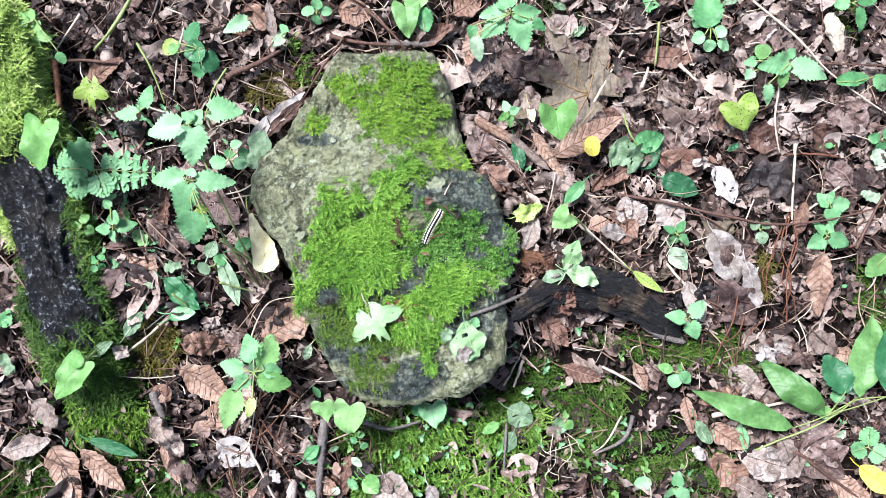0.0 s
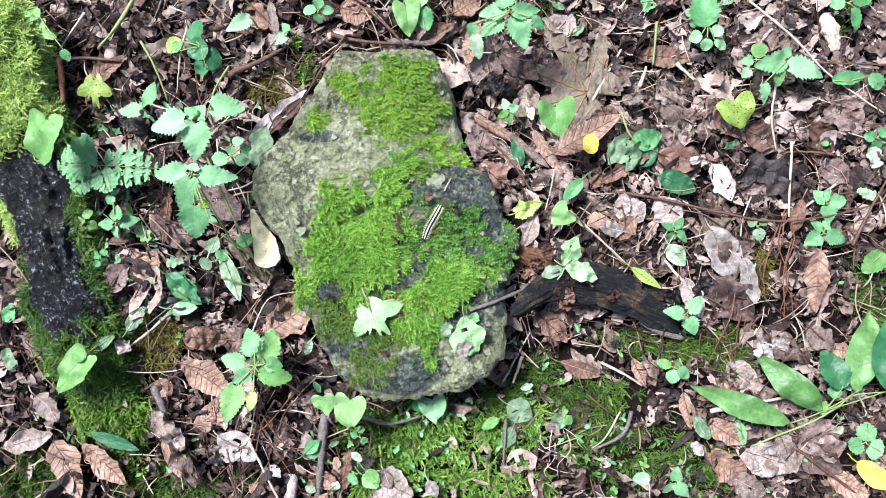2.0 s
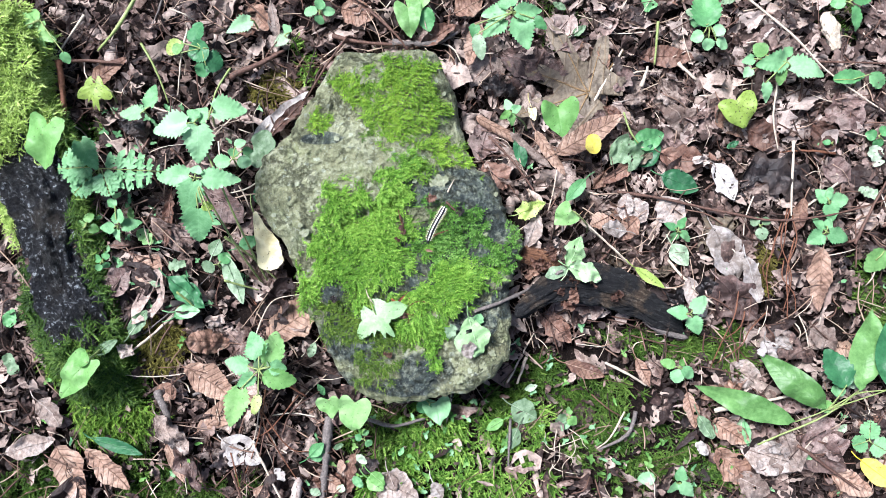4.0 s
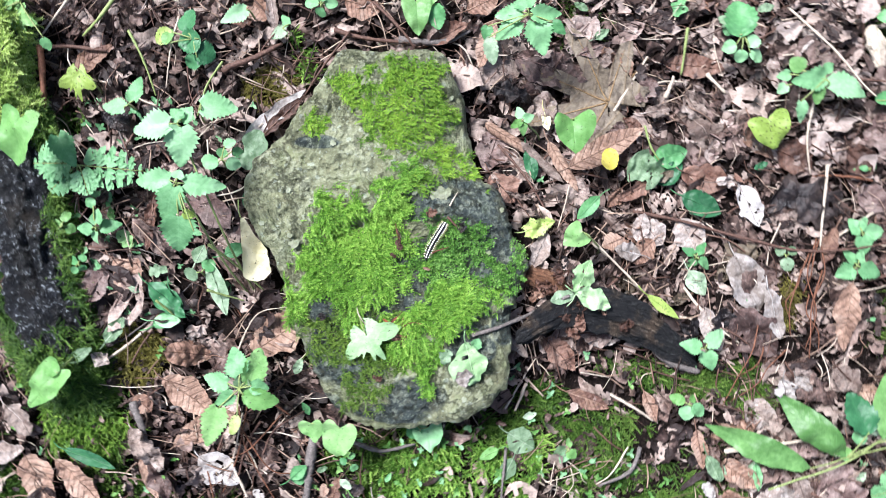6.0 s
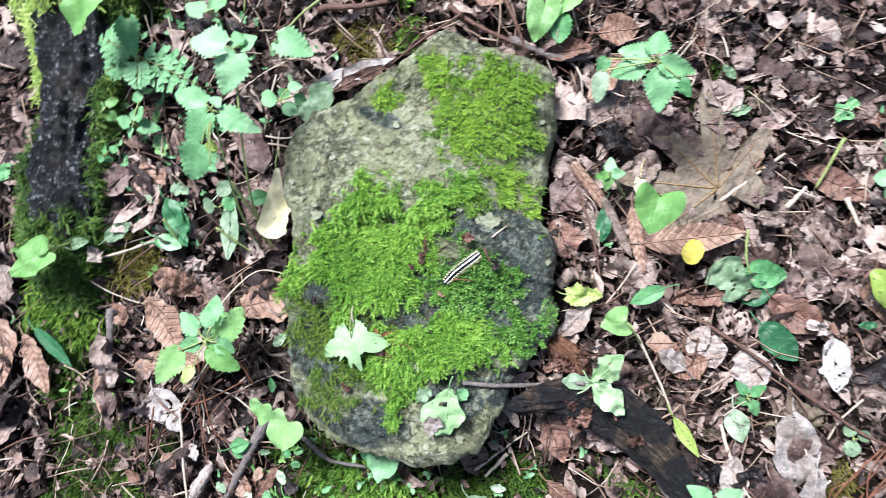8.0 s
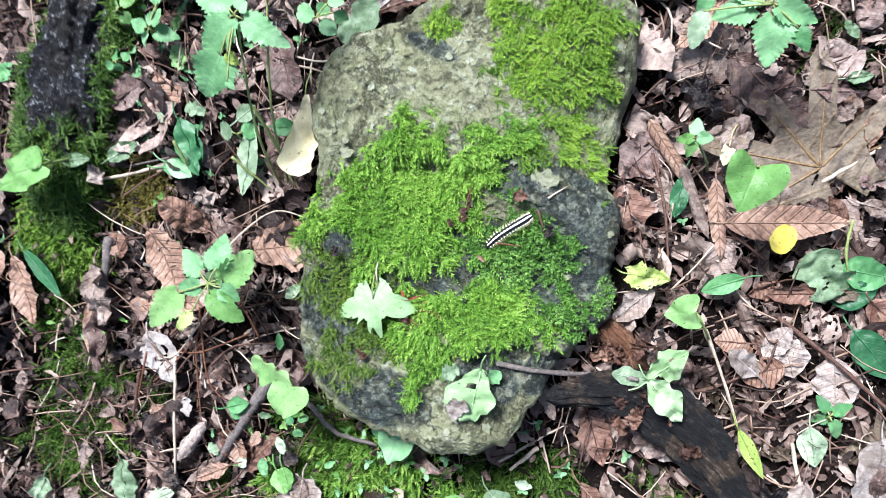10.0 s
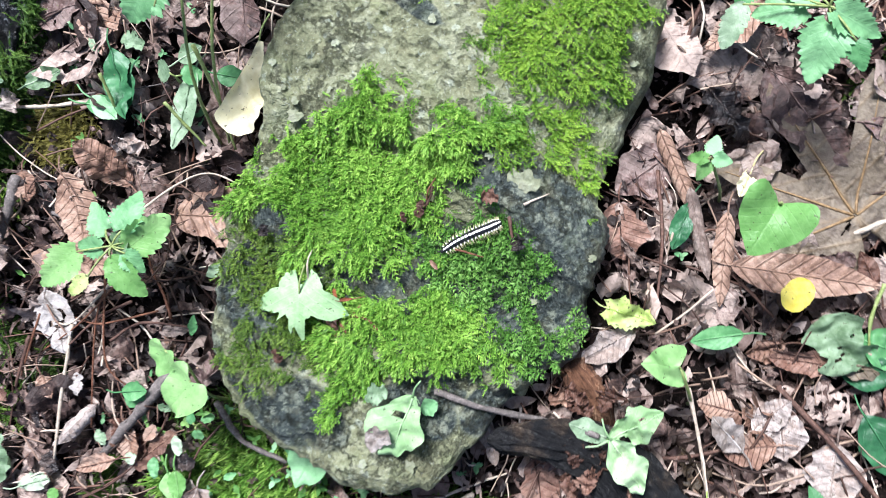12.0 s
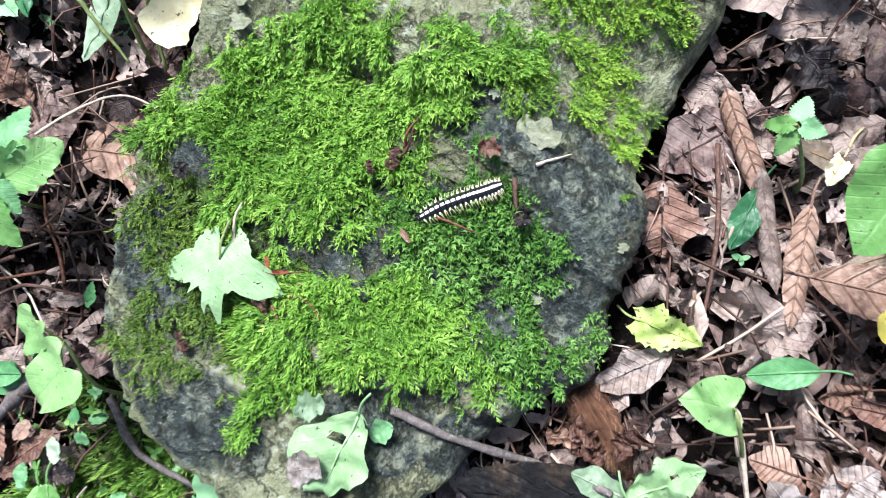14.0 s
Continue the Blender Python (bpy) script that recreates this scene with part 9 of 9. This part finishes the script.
dead_leaf("scrap", "lichen", -0.1537, 0.0242, -0.1509, 0.0197, 0.0043, 0, name='lichen', category='lichen', ripple=0.03, roll=0.0, bend=0.0, jag=0.5, label='pale grey-green lichen crust on the stone')
dead_leaf("scrap", "lichen", -0.1629, 0.0262, -0.1638, 0.0223, 0.0033, 0, name='lichen', category='lichen', ripple=0.03, roll=0.0, bend=0.0, jag=0.5, label='pale grey-green lichen crust on the stone')
dead_leaf("scrap", "lichen", -0.1817, 0.0332, -0.1771, 0.0318, 0.0038, 0, name='lichen', category='lichen', ripple=0.03, roll=0.0, bend=0.0, jag=0.5, label='pale grey-green lichen crust on the stone')
dead_leaf("scrap", "lichen", -0.1421, 0.0424, -0.1402, 0.0379, 0.0038, 0, name='lichen', category='lichen', ripple=0.03, roll=0.0, bend=0.0, jag=0.5, label='pale grey-green lichen crust on the stone')
dead_leaf("scrap", "lichen", -0.1189, 0.1154, -0.1131, 0.1142, 0.0049, 0, name='lichen', category='lichen', ripple=0.03, roll=0.0, bend=0.0, jag=0.5, label='pale grey-green lichen crust on the stone')
dead_leaf("scrap", "lichen", -0.1555, 0.0679, -0.1585, 0.0634, 0.0043, 0, name='lichen', category='lichen', ripple=0.03, roll=0.0, bend=0.0, jag=0.5, label='pale grey-green lichen crust on the stone')
dead_leaf("scrap", "lichen", -0.0905, 0.1791, -0.0834, 0.1755, 0.006, 0, name='lichen', category='lichen', ripple=0.03, roll=0.0, bend=0.0, jag=0.5, label='pale grey-green lichen crust on the stone')
dead_leaf("scrap", "lichen", -0.0807, 0.2294, -0.0772, 0.2239, 0.0052, 0, name='lichen', category='lichen', ripple=0.03, roll=0.0, bend=0.0, jag=0.5, label='pale grey-green lichen crust on the stone')
dead_leaf("scrap", "lichen", -0.0018, 0.1713, -0.0013, 0.1662, 0.0051, 0, name='lichen', category='lichen', ripple=0.03, roll=0.0, bend=0.0, jag=0.5, label='pale grey-green lichen crust on the stone')
dead_leaf("scrap", "lichen", 0.0396, 0.0133, 0.0447, 0.0113, 0.0045, 0, name='lichen', category='lichen', ripple=0.03, roll=0.0, bend=0.0, jag=0.5, label='pale grey-green lichen crust on the stone')
dead_leaf("scrap", "lichen", 0.0535, 0.0581, 0.0557, 0.0535, 0.004, 0, name='lichen', category='lichen', ripple=0.03, roll=0.0, bend=0.0, jag=0.5, label='pale grey-green lichen crust on the stone')
dead_leaf("scrap", "lichen", 0.0211, -0.1286, 0.0259, -0.1318, 0.0047, 0, name='lichen', category='lichen', ripple=0.03, roll=0.0, bend=0.0, jag=0.5, label='pale grey-green lichen crust on the stone')
dead_leaf("scrap", "lichen", 0.0488, -0.1099, 0.0458, -0.116, 0.0057, 0, name='lichen', category='lichen', ripple=0.03, roll=0.0, bend=0.0, jag=0.5, label='pale grey-green lichen crust on the stone')
dead_leaf("scrap", "lichen", 0.003, -0.158, 0.0087, -0.1587, 0.0046, 0, name='lichen', category='lichen', ripple=0.03, roll=0.0, bend=0.0, jag=0.5, label='pale grey-green lichen crust on the stone')


# ---- loose dead leaves over the floor ----
def strewn():
    rng = np.random.default_rng(301)
    bare = [b for (w, k), blobs in MOSSES.items() if w == "ground" for b in blobs]
    say = {"brown": "brown dry dead leaf lying on leaf litter", "mauve": "dull mauve-brown crumpled dead leaf on litter", "umber": "dark brown damp dead leaf on leaf litter", "tan": "tan dry curled dead leaf on leaf litter",
           "pale": "pale bleached dead leaf on leaf litter", "dark": "blackish decayed dead leaf on leaf litter"}
    made = 0
    while made < 140:
        x, y = rng.uniform(-0.62, 0.66), rng.uniform(-0.38, 0.42)
        if stone_h(x, y)[1] > -0.08 or x < -0.33 and rng.random() < 0.7:
            continue
        if float(blob_mask(FREE, np.array([x]), np.array([y]))[0]) > -0.3 or float(blob_mask(bare, np.array([x]), np.array([y]))[0]) > -0.1 or float(blob_mask(DAMP, np.array([x]), np.array([y]))[0]) > 0.0:
            continue
        h, L = rng.uniform(0, 6.28), rng.uniform(0.018, 0.058)
        tone = ("mauve", "umber", "mauve", "brown", "tan", "pale", "pale", "tan", "dark")[rng.integers(9)]
        if y > 0.08 and rng.random() < 0.4:
            # more pale leaves on the bank above the stone, partly imitating brighter light there
            tone = ("pale", "tan")[rng.integers(2)]
        dead_leaf(("leaf", "beech", "scrap")[rng.integers(3)], tone, x, y, x + L * math.cos(h), y + L * math.sin(h), L * rng.uniform(0.4, 0.75), rng.uniform(-0.006, 0.003),
                  rng.uniform(0.3, 2.8), rng.normal(0.1, 0.7), rng.uniform(0, 0.7), rng.uniform(0, 0.10), rng.normal(0, 14), rng.normal(0, 16), rng.uniform(0.08, 0.28), label=say[tone])
        made += 1


strewn()


def strewn_twigs():
    rng = np.random.default_rng(311)
    made = 0
    while made < 75:
        x, y, h, L = rng.uniform(-0.6, 0.64), rng.uniform(-0.36, 0.40), rng.uniform(0, 6.28), rng.uniform(0.03, 0.12)
        c = rng.normal(0, 0.35)
        pts = [(x + f * L * math.cos(h + c * f), y + f * L * math.sin(h + c * f), rng.uniform(0.002, 0.010)) for f in (-0.5, -0.15, 0.2, 0.5)]
        if min(float(stone_h(p[0], p[1])[1]) for p in pts) > -0.06 or max(float(stone_h(p[0], p[1])[1]) for p in pts) > -0.04 or x < -0.36:
            continue
        if float(blob_mask(DAMP, np.array([x]), np.array([y]))[0]) > 0.0:
            continue
        tone = ("brown", "brown", "grey", "pale", "rust")[rng.integers(5)]
        say = {"brown": "thin dark brown twig on leaf litter", "grey": "thin grey dead twig on leaf litter", "pale": "thin straw-coloured dry stalk on leaf litter", "rust": "thin reddish brown stalk on leaf litter"}
        twig(tone, rng.uniform(0.0006, 0.0019), *pts, label=say[tone])
        made += 1


strewn_twigs()


# ---- tiny seedlings in the damp soil and between the leaves ----
def tiny_seedlings():
    """Sprouts of two to four leaves a few millimetres long, thickest on the damp soil."""
    rng = np.random.default_rng(331)
    for tone, n, spots in (("mint", 60, ((0.15, -0.18, 0.13, 0.08), (-0.07, -0.235, 0.09, 0.05), (-0.36, 0.02, 0.05, 0.10))),
                           ("grass", 75, ((0.10, -0.19, 0.12, 0.07), (-0.05, -0.23, 0.08, 0.05), (-0.33, -0.13, 0.10, 0.12), (0.24, -0.24, 0.09, 0.05))),
                           ("green", 80, ((0.0, 0.0, 0.50, 0.30), (-0.30, 0.06, 0.10, 0.10)))):
        Vs, Fs, UVs, at, made = [], [], [], 0, 0
        while made < n:
            cx, cy, sx, sy = spots[rng.integers(len(spots))]
            x, y = cx + rng.uniform(-sx, sx), cy + rng.uniform(-sy, sy)
            if stone_h(x, y)[1] > -0.03:
                continue
            z = support(x, y) + rng.uniform(0.002, 0.010)
            h, k = rng.uniform(0, 6.28), int(rng.integers(2, 5))
            for i in range(k):
                L = rng.uniform(0.003, 0.0072)
                V, F, uv = leaf_arrays("ovate", L, L * rng.uniform(0.55, 0.8), 0.4, 0.3, 0.1, 0, 0.1, 0, int(rng.integers(1 << 20)), 15, 7)
                V = V @ turn(rng.uniform(-20, 20), rng.uniform(-25, 15), math.degrees(h + 6.28 * i / k + rng.normal(0, 0.25))).T + np.array([x, y, z])
                Vs.append(V), Fs.append(F + at), UVs.append(uv)
                at += len(V)
            V, F, uv = tube([(x, y, z - 0.012), (x + 0.001, y, z - 0.005), (x, y, z)], [0.0003] * 3, 4, 3, 0.05)
            Vs.append(V), Fs.append(F + at), UVs.append(uv)
            at += len(V)
            made += 1
        tagged(new("tiny_seedlings", mesh_of("tiny_seedlings", np.vstack(Vs), np.vstack(Fs), [SPROUT[tone]], uv=np.vstack(UVs))), "tiny green seedlings sprouting from damp soil and litter", "seedlings", kind="stuff")


tiny_seedlings()


# ---- what moves ----
def motions():
    """The millipede rests where it is for the whole clip."""
    still = bpy.data.objects["millipede"].matrix_basis.copy()
    walk(bpy.data.objects["millipede"], [(0.0, still), (14.0, still)])


motions()
